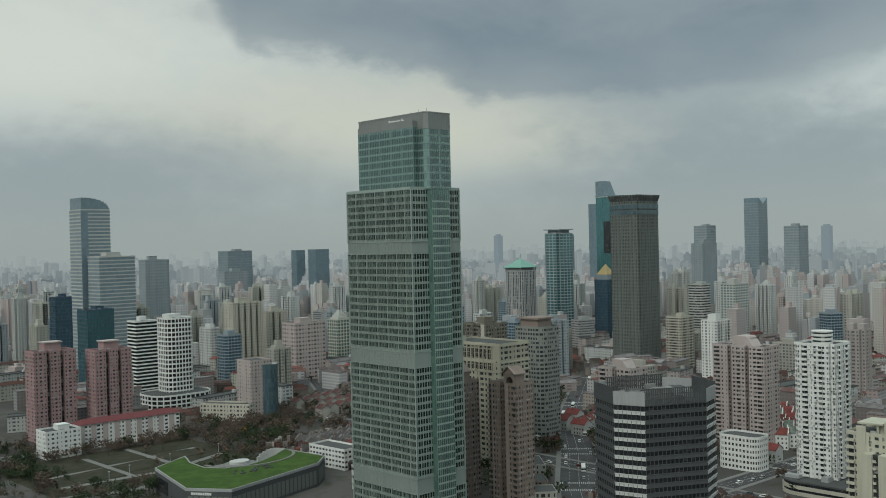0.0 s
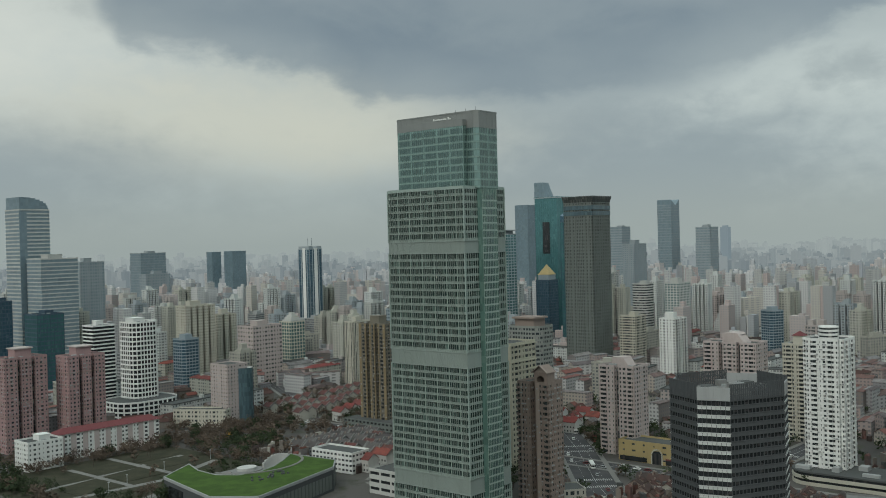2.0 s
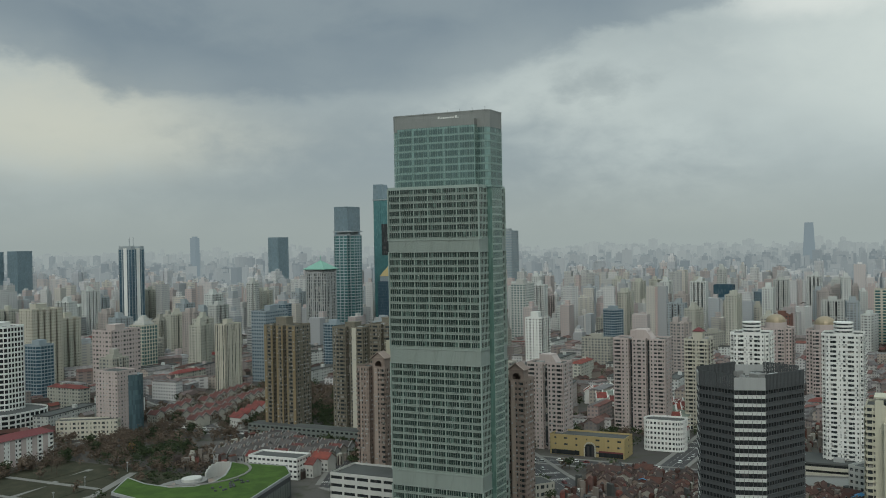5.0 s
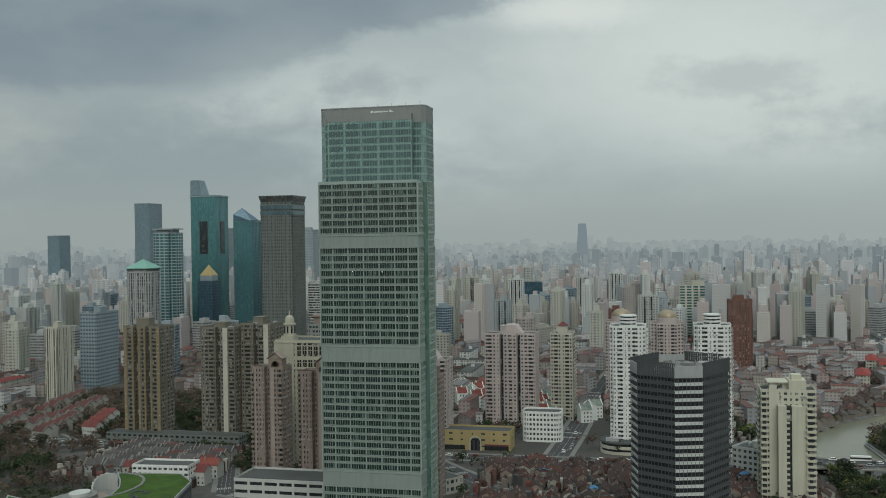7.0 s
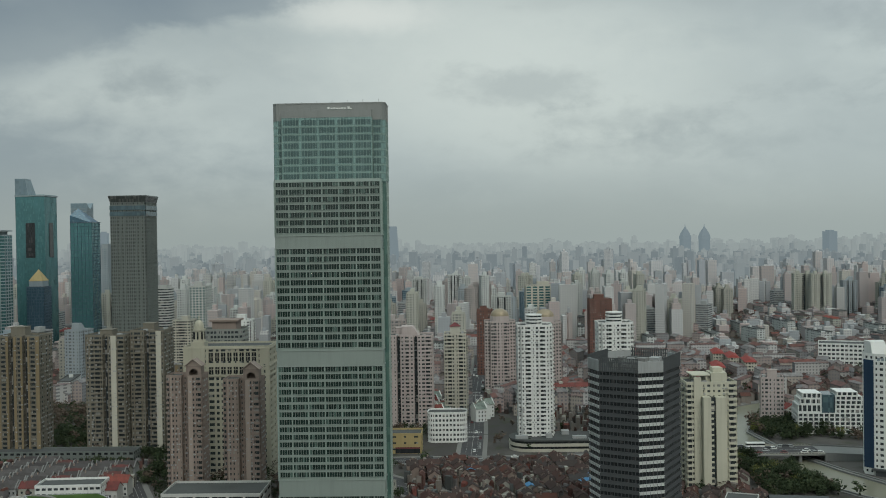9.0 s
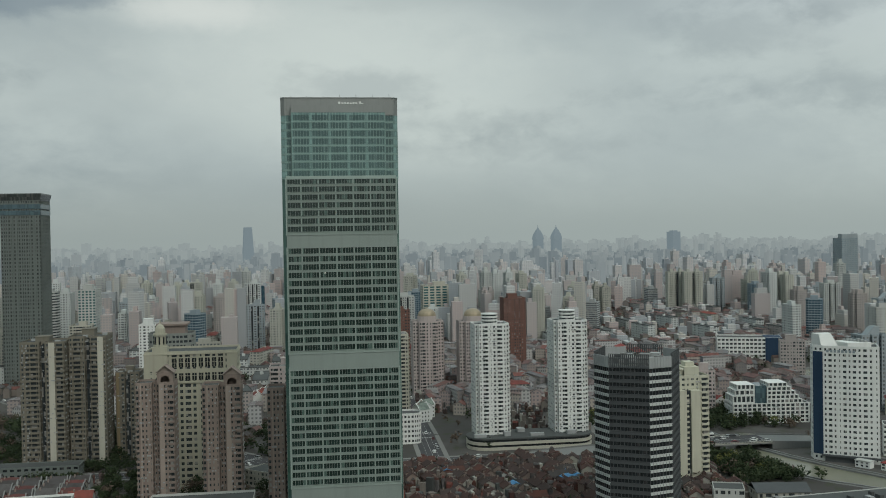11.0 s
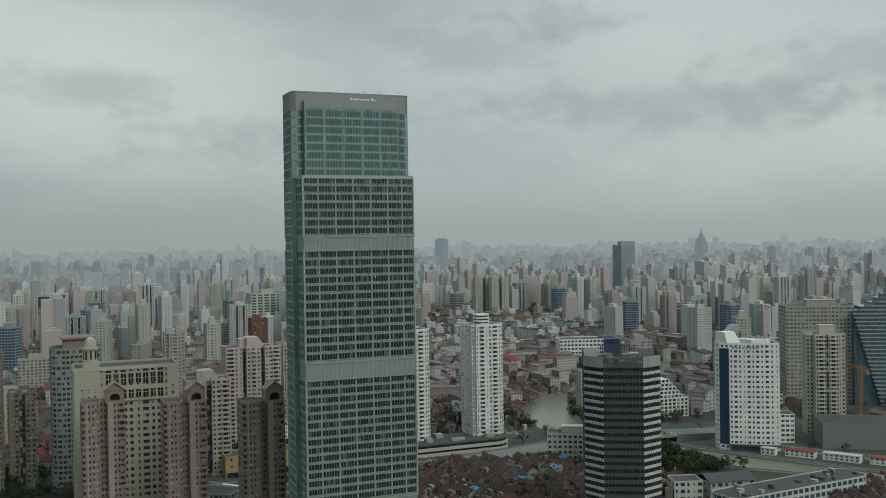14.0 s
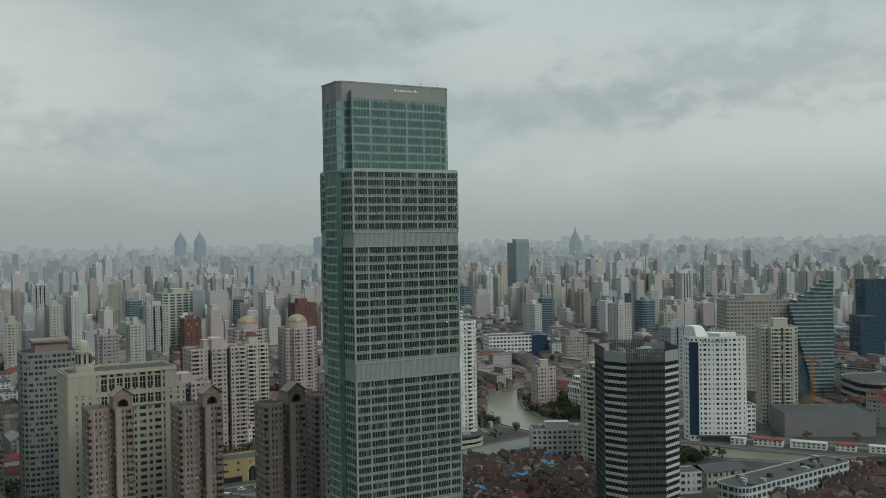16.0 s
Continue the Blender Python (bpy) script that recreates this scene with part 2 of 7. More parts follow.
# hazy_grey and the city_ walls carry distance haze in their base colour
for k, c in {"cream": (0.49, 0.465, 0.395), "white": (0.72, 0.72, 0.70), "pink": (0.36, 0.235, 0.235), "brown": (0.265, 0.208, 0.18), "tan": (0.185, 0.168, 0.135),
             "ochre": (0.245, 0.19, 0.115), "grey": (0.34, 0.35, 0.35), "dark_grey": (0.078, 0.084, 0.088), "rose": (0.46, 0.392, 0.375), "stone": (0.36, 0.35, 0.31),
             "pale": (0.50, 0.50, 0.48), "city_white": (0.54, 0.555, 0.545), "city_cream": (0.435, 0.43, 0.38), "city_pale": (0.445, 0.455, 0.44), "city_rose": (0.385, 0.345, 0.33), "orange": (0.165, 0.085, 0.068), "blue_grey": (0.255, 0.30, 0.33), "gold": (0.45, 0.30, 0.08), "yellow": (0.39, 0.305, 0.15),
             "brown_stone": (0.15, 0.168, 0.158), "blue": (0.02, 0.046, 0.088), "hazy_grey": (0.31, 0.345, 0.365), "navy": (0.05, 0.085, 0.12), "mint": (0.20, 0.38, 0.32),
             "red_tile": (0.15, 0.045, 0.048), "grey_tile": (0.16, 0.16, 0.16), "light_band": (0.56, 0.57, 0.56), "concrete": (0.21, 0.21, 0.205), "mesh_grey": (0.2, 0.2, 0.2), "sandstone": (0.44, 0.415, 0.33), "hotel_grey": (0.25, 0.262, 0.245), "brown_pale": (0.34, 0.275, 0.24), "river_cream": (0.52, 0.50, 0.405), "red_bright": (0.26, 0.05, 0.042)}.items():
    wall_mat(k, c)
wall_mat("roof_deck", (0.085, 0.09, 0.089), 0.9, 0.6, 0.0)
wall_mat("plant_grey", (0.34, 0.35, 0.35), 0.6, 0.3, 0.1)


# ---- building blocks ----
class Geo:
    """Faces gathered for one mesh."""

    def __init__(self):
        self.v, self.f = [], []

    def quad(self, a, b, c, d):
        n = len(self.v)
        self.v += [a, b, c, d]
        self.f.append((n, n + 1, n + 2, n + 3))

    def face(self, *pts):
        n = len(self.v)
        self.v += pts
        self.f.append(tuple(range(n, n + len(pts))))

    def box(self, x0, y0, z0, x1, y1, z1):
        self.prism([(x0, y0), (x1, y0), (x1, y1), (x0, y1)], z0, z1)

    def prism(self, poly, z0, z1, top=None):
        """A closed upright solid over an anticlockwise outline; top: another outline for its upper face."""
        n, k = len(self.v), len(poly)
        self.v += [(x, y, z0) for x, y in poly] + [(x, y, z1) for x, y in (top or poly)]
        self.f += [(n + i, n + (i + 1) % k, n + k + (i + 1) % k, n + k + i) for i in range(k)]
        self.f += [tuple(n + k + i for i in range(k)), tuple(n + k - 1 - i for i in range(k))]

    def rim(self, outer, inner, z0, z1):
        """A closed ring of wall between two outlines."""
        n, k = len(self.v), len(outer)
        for poly, z in ((outer, z0), (outer, z1), (inner, z1), (inner, z0)):
            self.v += [(x, y, z) for x, y in poly]
        for i in range(k):
            j = (i + 1) % k
            for a, b in ((0, 1), (1, 2), (2, 3), (3, 0)):
                self.f.append((n + a * k + i, n + a * k + j, n + b * k + j, n + b * k + i))

    def bar(self, p, u, a, b, out, depth, z0, z1):
        """A box along an edge from p in the way u, from a to b; it goes from out to out - depth across the edge."""
        nx, ny = u[1], -u[0]
        c = [(a, out), (b, out), (b, out - depth), (a, out - depth)]
        pts = [(p[0] + u[0] * s + nx * o, p[1] + u[1] * s + ny * o) for s, o in c]
        self.prism(pts, z0, z1)

    def mesh(self, name, material, smooth=False):
        m = bpy.data.meshes.new(name)
        m.from_pydata(self.v, [], self.f)
        m.materials.append(material)
        if smooth:
            m.polygons.foreach_set("use_smooth", [True] * len(m.polygons))
        m.update()
        return m


def part(name, geo, material, parent, label="", at=(0, 0, 0), smooth=False):
    m = geo if isinstance(geo, bpy.types.Mesh) else geo.mesh(name, material, smooth)
    ob = new(name, m)
    ob.parent = parent
    ob.location = at
    return tagged(ob, label)


def thing(name, label, category, x, y, z=0.0, turn=0.0, group="", kind=""):
    ob = new(name)
    ob.empty_display_size = 1
    ob.matrix_world = pose(x, y, z, 0, 0, turn)
    return tagged(ob, label, category, group, kind)


def rect(w, d):
    return [(-w / 2, -d / 2), (w / 2, -d / 2), (w / 2, d / 2), (-w / 2, d / 2)]


def chamfered(w, d, c):
    a, b = w / 2, d / 2
    return [(-a + c, -b), (a - c, -b), (a, -b + c), (a, b - c), (a - c, b), (-a + c, b), (-a, b - c), (-a, -b + c)]


def notched(w, d, n, nw, nd):
    """A slab with n notches in each long side and one in each end."""
    a, b = w / 2, d / 2
    pts = []
    for i in range(n):
        c = -a + w * (i + 1) / (n + 1)
        pts += [(c - nw / 2, -b), (c - nw / 2, -b + nd), (c + nw / 2, -b + nd), (c + nw / 2, -b)]
    south = [(-a, -b)] + pts + [(a, -b)]
    return south + [(-x, -y) for x, y in south]


def cross(w, d, cw, cd):
    """A plan with its four corners stepped back."""
    a, b = w / 2, d / 2
    return [(-a + cw, -b), (a - cw, -b), (a - cw, -b + cd), (a, -b + cd), (a, b - cd), (a - cw, b - cd), (a - cw, b),
            (-a + cw, b), (-a + cw, b - cd), (-a, b - cd), (-a, -b + cd), (-a + cw, -b + cd)]


def rounded(w, d, r, n=5):
    pts = []
    for sx, sy, a0 in ((1, -1, -90), (1, 1, 0), (-1, 1, 90), (-1, -1, 180)):
        for i in range(n + 1):
            a = radians(a0 + 90 * i / n)
            pts.append((sx * (w / 2 - r) + r * math.cos(a), sy * (d / 2 - r) + r * math.sin(a)))
    return pts


def inset(poly, d):
    """The outline moved inwards by d."""
    k, res = len(poly), []
    for i in range(k):
        (x0, y0), (x1, y1), (x2, y2) = poly[i - 1], poly[i], poly[(i + 1) % k]
        a, b = Vector((x1 - x0, y1 - y0)).normalized(), Vector((x2 - x1, y2 - y1)).normalized()
        na, nb = Vector((-a.y, a.x)), Vector((-b.y, b.x))
        m = na + nb
        m = m * (d / max(0.2, m.dot(na)))
        res.append((x1 + m.x, y1 + m.y))
    return res


def edges(poly):
    for i in range(len(poly)):
        p, q = Vector(poly[i]), Vector(poly[(i + 1) % len(poly)])
        length = (q - p).length
        if length > 0.3:
            yield p, (q - p) / length, length


def grooves(poly):
    """The edges that close a notch: both of their corners turn outwards."""
    k = len(poly)
    turn = lambda i: (poly[i % k][0] - poly[i - 1][0]) * (poly[(i + 1) % k][1] - poly[i % k][1]) - (poly[i % k][1] - poly[i - 1][1]) * (poly[(i + 1) % k][0] - poly[i % k][0])
    return [(poly[i], poly[(i + 1) % k]) for i in range(k) if turn(i) < 0 and turn((i + 1) % k) < 0]


def groove_glass(poly, z0, z1):
    g = Geo()
    for p, q in grooves(poly):
        p, u = Vector(p), Vector((q[0] - p[0], q[1] - p[1]))
        g.bar(p, u.normalized(), 0.1, u.length - 0.1, 0.08, 0.1, z0, z1)
    return g


def facade(wall, poly, z0, floors, fh, bay, ww, wh, depth, first=0.0):
    """Piers and spandrels in front of set-back glass: openings ww of a bay wide and wh of a storey high."""
    for p, u, length in edges(poly):
        n = max(1, round(length / bay))
        b = length / n
        if ww < 0.98:
            # wide and narrow windows in turn, as rooms, kitchens and stairs follow one another
            turns = (ww * 0.8, min(0.86, ww * 1.5), ww * 0.8, ww * 0.45, min(0.86, ww * 1.5)) if ww < 0.6 and n > 2 else (ww,)
            last = 0.0
            for i in range(n):
                half = b * turns[i % len(turns)] / 2
                wall.bar(p, u, last, (i + 0.5) * b - half, 0, depth, z0, z0 + floors * fh)
                last = (i + 0.5) * b + half
            wall.bar(p, u, last, length, 0, depth, z0, z0 + floors * fh)
        for k in range(floors):
            zz = z0 + k * fh
            wall.bar(p, u, 0, length, 0.02, depth, zz - fh * (1 - wh) * 0.2 if k else z0, zz + fh * (1 - wh) * 0.8)
        wall.bar(p, u, 0, length, 0.02, depth, z0 + floors * fh - fh * (1 - wh) * 0.2, z0 + floors * fh)


def gabled(g, x, y, w, d, z0, h, rise, over=0.4):
    """Walls below a gable roof with its ridge along x; returns nothing, fills the wall part only."""
    g.face((x - w / 2, y - d / 2, z0), (x + w / 2, y - d / 2, z0), (x + w / 2, y - d / 2, h), (x - w / 2, y - d / 2, h))
    g.face((x + w / 2, y + d / 2, z0), (x - w / 2, y + d / 2, z0), (x - w / 2, y + d / 2, h), (x + w / 2, y + d / 2, h))
    for s in (-1, 1):
        p = [(x + s * w / 2, y - s * d / 2, z0), (x + s * w / 2, y + s * d / 2, z0), (x + s * w / 2, y + s * d / 2, h), (x + s * w / 2, y, h + rise), (x + s * w / 2, y - s * d / 2, h)]
        g.face(*p)


def gable_roof(g, x, y, w, d, h, rise, over=0.45, thick=0.18):
    a, b = w / 2 + over, d / 2 + over
    drop = rise * over / (d / 2)
    for s in (-1, 1):
        lo, hi = h - drop, h + rise
        p = [(x - s * a, y - s * b, lo), (x + s * a, y - s * b, lo), (x + s * a, y, hi), (x - s * a, y, hi)]
        g.face(*[(q[0], q[1], q[2] + thick) for q in p])
        g.face(*[q for q in reversed(p)])
        g.face(p[0], p[1], (p[1][0], p[1][1], p[1][2] + thick), (p[0][0], p[0][1], p[0][2] + thick))
        for u, v in ((1, 2), (3, 0)):
            g.face(p[u], p[v], (p[v][0], p[v][1], p[v][2] + thick), (p[u][0], p[u][1], p[u][2] + thick))


def roof_gear(b, poly, h, mat, seed, house=True, rim=1.2):
    """Parapet, deck, stair house, tanks and plant on a flat roof."""
    rnd = random.Random(seed)
    xs, ys = [p[0] for p in poly], [p[1] for p in poly]
    w, d = max(xs) - min(xs), max(ys) - min(ys)
    g = Geo()
    g.rim(inset(poly, -0.05), inset(poly, 0.3), h - 0.02, h + rim)
    part("parapet", g, mat, b)
    g = Geo()
    g.prism(inset(poly, 0.3), h - 0.3, h + 0.12)
    part("roof", g, M["roof_deck"], b)
    if house:
        hw, hd, hh = w * rnd.uniform(0.28, 0.42), d * rnd.uniform(0.35, 0.5), rnd.uniform(3.5, 6.5)
        cx, cy = rnd.uniform(-0.1, 0.1) * w, rnd.uniform(-0.08, 0.08) * d
        g = Geo()
        g.box(cx - hw / 2, cy - hd / 2, h + 0.1, cx + hw / 2, cy + hd / 2, h + hh)
        g.box(cx - hw / 2 - 0.3, cy - hd / 2 - 0.3, h + hh, cx + hw / 2 + 0.3, cy + hd / 2 + 0.3, h + hh + 0.35)
        part("stair_house", g, mat, b)
        for i in range(3):
            g = Geo()
            px, py, s = rnd.uniform(-0.36, 0.36) * w, rnd.choice((-0.33, 0.33)) * d, rnd.uniform(0.8, 1.6)
            g.box(px - s, py - s * 0.7, h + 0.12, px + s, py + s * 0.7, h + 0.12 + s)
            part("roof_plant", g, M["plant_grey"], b)


def block(name, label, category, x, y, size, h, wall="cream", glass="glass_flat", turn=0.0, fh=3.0, bay=3.3, ww=0.5, wh=0.5,
          depth=0.35, plan=None, base=0.0, seed=1, house=True, group="", balcony=(), plinth=0.0, stripe=None, rim=1.2):
    """A storeyed building: walls with set-back glazing storey by storey, roof gear, and balconies on the named sides."""
    b = thing(name, label, category, x, y, base, turn, group)
    poly = plan or rect(*size)
    floors = max(1, round((h - plinth) / fh))
    fh = (h - plinth) / floors
    g = Geo()
    if plinth:
        g.prism(inset(poly, -0.4), 0, plinth)
    facade(g, poly, plinth, floors, fh, bay, ww, wh, depth)
    part("wall", g, M[wall], b)
    g = Geo()
    g.prism(inset(poly, depth * 0.8), 0.02, fh - 0.02)
    m = g.mesh("window_band", M[glass])
    if math.hypot(x, y) < 700:
        for k in range(floors):
            part("window_band", m, None, b, at=(0, 0, plinth + k * fh))
    else:
        g = Geo()
        g.prism(inset(poly, depth * 0.8), plinth, h - 0.02)
        tagged(part("glazing", g, M[glass], b), kind="stuff")
    near = math.hypot(x - 250, y - 300) < 285
    stack, dark = Geo(), Geo()
    for side, lo, hi in balcony:
        p, u, length = list(edges(poly))[side % len(poly)]
        m0, m1 = (0.8 * lo + 0.2 * hi) * length, (0.2 * lo + 0.8 * hi) * length
        dark.bar(p, u, m0, m1, 0.06, 0.2, plinth + 0.3, h - 0.4)
        g = Geo() if near else stack
        for k in ((0,) if near else range(1, floors)):
            z = 0 if near else plinth + k * fh
            g.bar(p, u, lo * length, hi * length, 1.25, 1.25, z, z + 0.16)
            g.bar(p, u, lo * length, hi * length, 1.25, 0.12, z + 0.14, z + 1.3)
            if near:
                g.bar(p, u, lo * length, lo * length + 0.1, 1.2, 1.2, z + 0.14, z + 1.05)
                g.bar(p, u, hi * length - 0.1, hi * length, 1.2, 1.2, z + 0.14, z + 1.05)
        if near:
            m = g.mesh("balcony", M[wall])
            for k in range(1, floors):
                part("balcony", m, None, b, at=(0, 0, plinth + k * fh))
    if balcony:
        tagged(part("balcony_glazing", dark, M["glass_flat"], b), kind="stuff")
        if not near:
            tagged(part("balcony_front", stack, M[wall], b), kind="stuff")
    # a dark glass strip covers the bottom of each notch
    if grooves(poly) and wall != "brown":
        tagged(part("stair_window", groove_glass(poly, plinth + 2, h - 1), M["glass_flat"], b, "dark glass strip in a recess"), kind="stuff")
    if stripe:
        for side, s0, s1 in stripe[1]:
            g = Geo()
            p, u, length = list(edges(poly))[side % len(poly)]
            g.bar(p, u, s0 * length, s1 * length, 0.25, 0.24, 0, h + 0.5)
            part("facade_strip", g, M[stripe[0]], b)
    if "apartment" in name and math.hypot(x - 250, y - 300) < 480:
        rnd, g = random.Random(seed * 3), Geo()
        for p, u, length in edges(poly):
            for i in range(int(length / bay * floors * 0.45)):
                s, z = rnd.uniform(0.3, length - 1.2), plinth + fh * rnd.randrange(floors) + 0.2
                g.bar(p, u, s, s + 0.9, 0.42, 0.4, z, z + 0.65)
        tagged(part("air_conditioner", g, M["plant_grey"], b), kind="stuff")
    roof_gear(b, poly, h, M[wall], seed, house, rim)
    return b


# ---- ground, river, roads ----
BANK_OUT = [(700, -420), (770, -300), (835, -175), (800, -105), (755, -51), (712, 22), (669, 84), (637, 112), (595, 136), (552, 145), (515, 143), (482, 130), (459, 121),
            (409, 104), (388, 94), (372, 80), (334, 50), (320, 37), (285, 2), (200, -120), (60, -300)]
BANK_IN = [(655, -405), (725, -285), (785, -175), (762, -115), (723, -40), (682, 28), (640, 66), (605, 88), (560, 104), (517, 100), (480, 92), (447, 82), (416, 69), (385, 52),
           (350, 31), (326, 11), (230, -130), (95, -320)]
RIVER = BANK_OUT + BANK_IN[::-1]


def inside(px, py, poly):
    hit = np.zeros(np.shape(px), bool)
    for (x0, y0), (x1, y1) in zip(poly, poly[1:] + poly[:1]):
        cross_y = (y0 > py) != (y1 > py)
        hit ^= cross_y & (px < (x1 - x0) * (py - y0) / ((y1 - y0) or 1e-9) + x0)
    return hit


def ground_mat():
    n = Nodes("earth")
    pos = n.position()
    a, b, c = n.noise(0.012, 5, pos), n.noise(0.09, 4, pos), n.noise(1.2, 3, pos)
    col = n.mix(n.ramp(a, 0.42, 0.58), (0.062, 0.06, 0.056), (0.10, 0.097, 0.09))
    col = n.mix(n.ramp(b, 0.52, 0.66, 0, 0.75), col, (0.05, 0.06, 0.035))
    col = n.mix(n.ramp(c, 0.3, 0.7, 0, 0.3), col, (0.06, 0.055, 0.05))
    n.set(col, 0.95, 0, 0.2)
    n.bump(c, 0.3, 0.1)


def asphalt_mat():
    n = Nodes("asphalt")
    pos = n.position()
    a, c = n.noise(0.08, 4, pos), n.noise(4.0, 3, pos)
    col = n.mix(n.ramp(a, 0.4, 0.65), (0.048, 0.05, 0.052), (0.072, 0.073, 0.074))
    col = n.mix(n.ramp(c, 0.3, 0.7, 0, 0.3), col, (0.075, 0.075, 0.075))
    n.set(col, 0.9, 0, 0.25)
    n.bump(c, 0.2, 0.02)


def water_mat():
    n = Nodes("river_water")
    pos = n.position()
    a, c = n.noise(0.02, 4, pos), n.noise((0.5, 0.35, 1), 4, pos)
    n.set(n.mix(n.ramp(a, 0.4, 0.6), (0.165, 0.17, 0.125), (0.19, 0.19, 0.14)), 0.25, 0, 0.4)
    n.bump(c, 0.12, 0.15)


def grass_mat(name, c0, c1):
    n = Nodes(name)
    pos = n.position()
    a, c = n.noise(0.12, 4, pos), n.noise(2.5, 4, pos)
    col = n.mix(n.ramp(a, 0.4, 0.62), c0, c1)
    n.set(n.mix(n.ramp(c, 0.35, 0.7, 0, 0.4), col, dull(c0, 0.5)), 0.95, 0, 0.15)
    n.bump(c, 0.5, 0.08)


ground_mat(), asphalt_mat(), water_mat()
grass_mat("lawn", (0.040, 0.044, 0.028), (0.058, 0.056, 0.038))
grass_mat("roof_grass", (0.045, 0.085, 0.02), (0.065, 0.12, 0.026))
wall_mat("paving", (0.20, 0.195, 0.185), 0.9, 0.4, 0.0)
wall_mat("road_paint", (0.40, 0.40, 0.39), 0.7, 0.4, 0.0)

ax = np.concatenate([np.linspace(-4800, -250, 12), np.arange(-200, 1000, 7.0), np.linspace(1040, 4800, 16)])
ay = np.concatenate([np.linspace(-4800, -480, 12), np.arange(-450, 900, 7.0), np.linspace(950, 4800, 16)])
gx, gy = np.meshgrid(ax, ay)
gz = np.where(inside(gx, gy, RIVER), -5.0, 0.0)
nx = len(ax)
idx = np.arange(gx.size).reshape(gx.shape)
quads = np.stack([idx[:-1, :-1], idx[:-1, 1:], idx[1:, 1:], idx[1:, :-1]], -1).reshape(-1, 4)
gm = bpy.data.meshes.new("ground")
gm.from_pydata(np.stack([gx, gy, gz], -1).reshape(-1, 3).tolist(), [], quads.tolist())
gm.materials.append(M["earth"])
tagged(new("ground", gm), "dark city ground of earth, paving and scrub", "ground", kind="structure")
g = Geo()
g.quad((-100, -500, -0.9), (1000, -500, -0.9), (1000, 260, -0.9), (-100, 260, -0.9))
tagged(new("water", g.mesh("water", M["river_water"])), "still olive-grey river water between stone banks", "water", kind="structure")


def strip(g, line, width, z0, z1):
    """A ribbon of boxes along a line of points."""
    for k, ((x0, y0), (x1, y1)) in enumerate(zip(line, line[1:])):
        u = Vector((x1 - x0, y1 - y0))
        g.bar(Vector((x0, y0)), u.normalized(), -width * 0.12, u.length + width * 0.12, width / 2, width, z0, z1 - 0.004 * (k % 2))


for name, bank in (("river_wall_outer", BANK_OUT), ("river_wall_inner", BANK_IN)):
    g = Geo()
    strip(g, bank, 1.0, -6, 0.9)
    strip(g, bank, 4.2, -6, 0.12)
    tagged(new(name, g.mesh(name, M["concrete"])), "grey concrete flood wall along the river bank", "river wall", kind="structure")

ROADS = [("road_diagonal", [(395, 318), (440, 360), (513, 420), (585, 486), (660, 540), (800, 640)], 22), ("road_lower", [(478, 700), (480, 600), (481, 240)], 16),
         ("road_east", [(470, 300), (560, 297), (740, 294), (900, 288), (1300, 280)], 14), ("road_bank", [(470, 50), (425, 36), (380, 8), (330, -28)], 9),
         ("road_park", [(230, 700), (300, 690), (400, 700), (478, 690)], 10), ("road_west", [(478, 640), (560, 760), (640, 900)], 14),
         ("lane_tower", [(345, 330), (345, 400), (372, 470), (440, 500), (478, 500)], 9), ("road_far_bank", [(540, 175), (620, 150), (690, 95), (745, 10)], 9)]
for r_k, (name, line, width) in enumerate(ROADS):
    lift = 0.012 * r_k
    g = Geo()
    strip(g, line, width, -0.1, 0.08 + lift)
    tagged(new(name, g.mesh(name, M["asphalt"])), "dark grey asphalt city road", "road", kind="structure")
    g = Geo()
    for o in (-width / 2 - 1.6, width / 2 + 1.6):
        for (x0, y0), (x1, y1) in zip(line, line[1:]):
            u = Vector((x1 - x0, y1 - y0))
            k, u = u.length, u.normalized()
            g.bar(Vector((x0, y0)), u, 1, k - 1, o + 1.5, 3.0, -0.1, 0.22 + lift)
    tagged(new("pavement", g.mesh("pavement", M["paving"])), "grey paved footway with raised kerb", "pavement", kind="structure")
    g = Geo()
    for (x0, y0), (x1, y1) in zip(line, line[1:]):
        u = Vector((x1 - x0, y1 - y0))
        k, u = u.length, u.normalized()
        for o in (-width / 4, 0, width / 4):
            for i in range(int(k / 8)):
                g.bar(Vector((x0, y0)), u, i * 8, i * 8 + (8 if o == 0 else 3.5), o + 0.1, 0.2, 0.07, 0.11 + lift)
        for e in (6.0, k - 10.0):
            for i in range(int(width / 1.2)):
                g.bar(Vector((x0, y0)), u, e, e + 4, -width / 2 + 1.2 * i + 0.6, 0.55, 0.07, 0.115 + lift)
    tagged(new("road_marking", g.mesh("road_marking", M["road_paint"])), "worn white lane lines and zebra stripes", "road marking", kind="stuff")


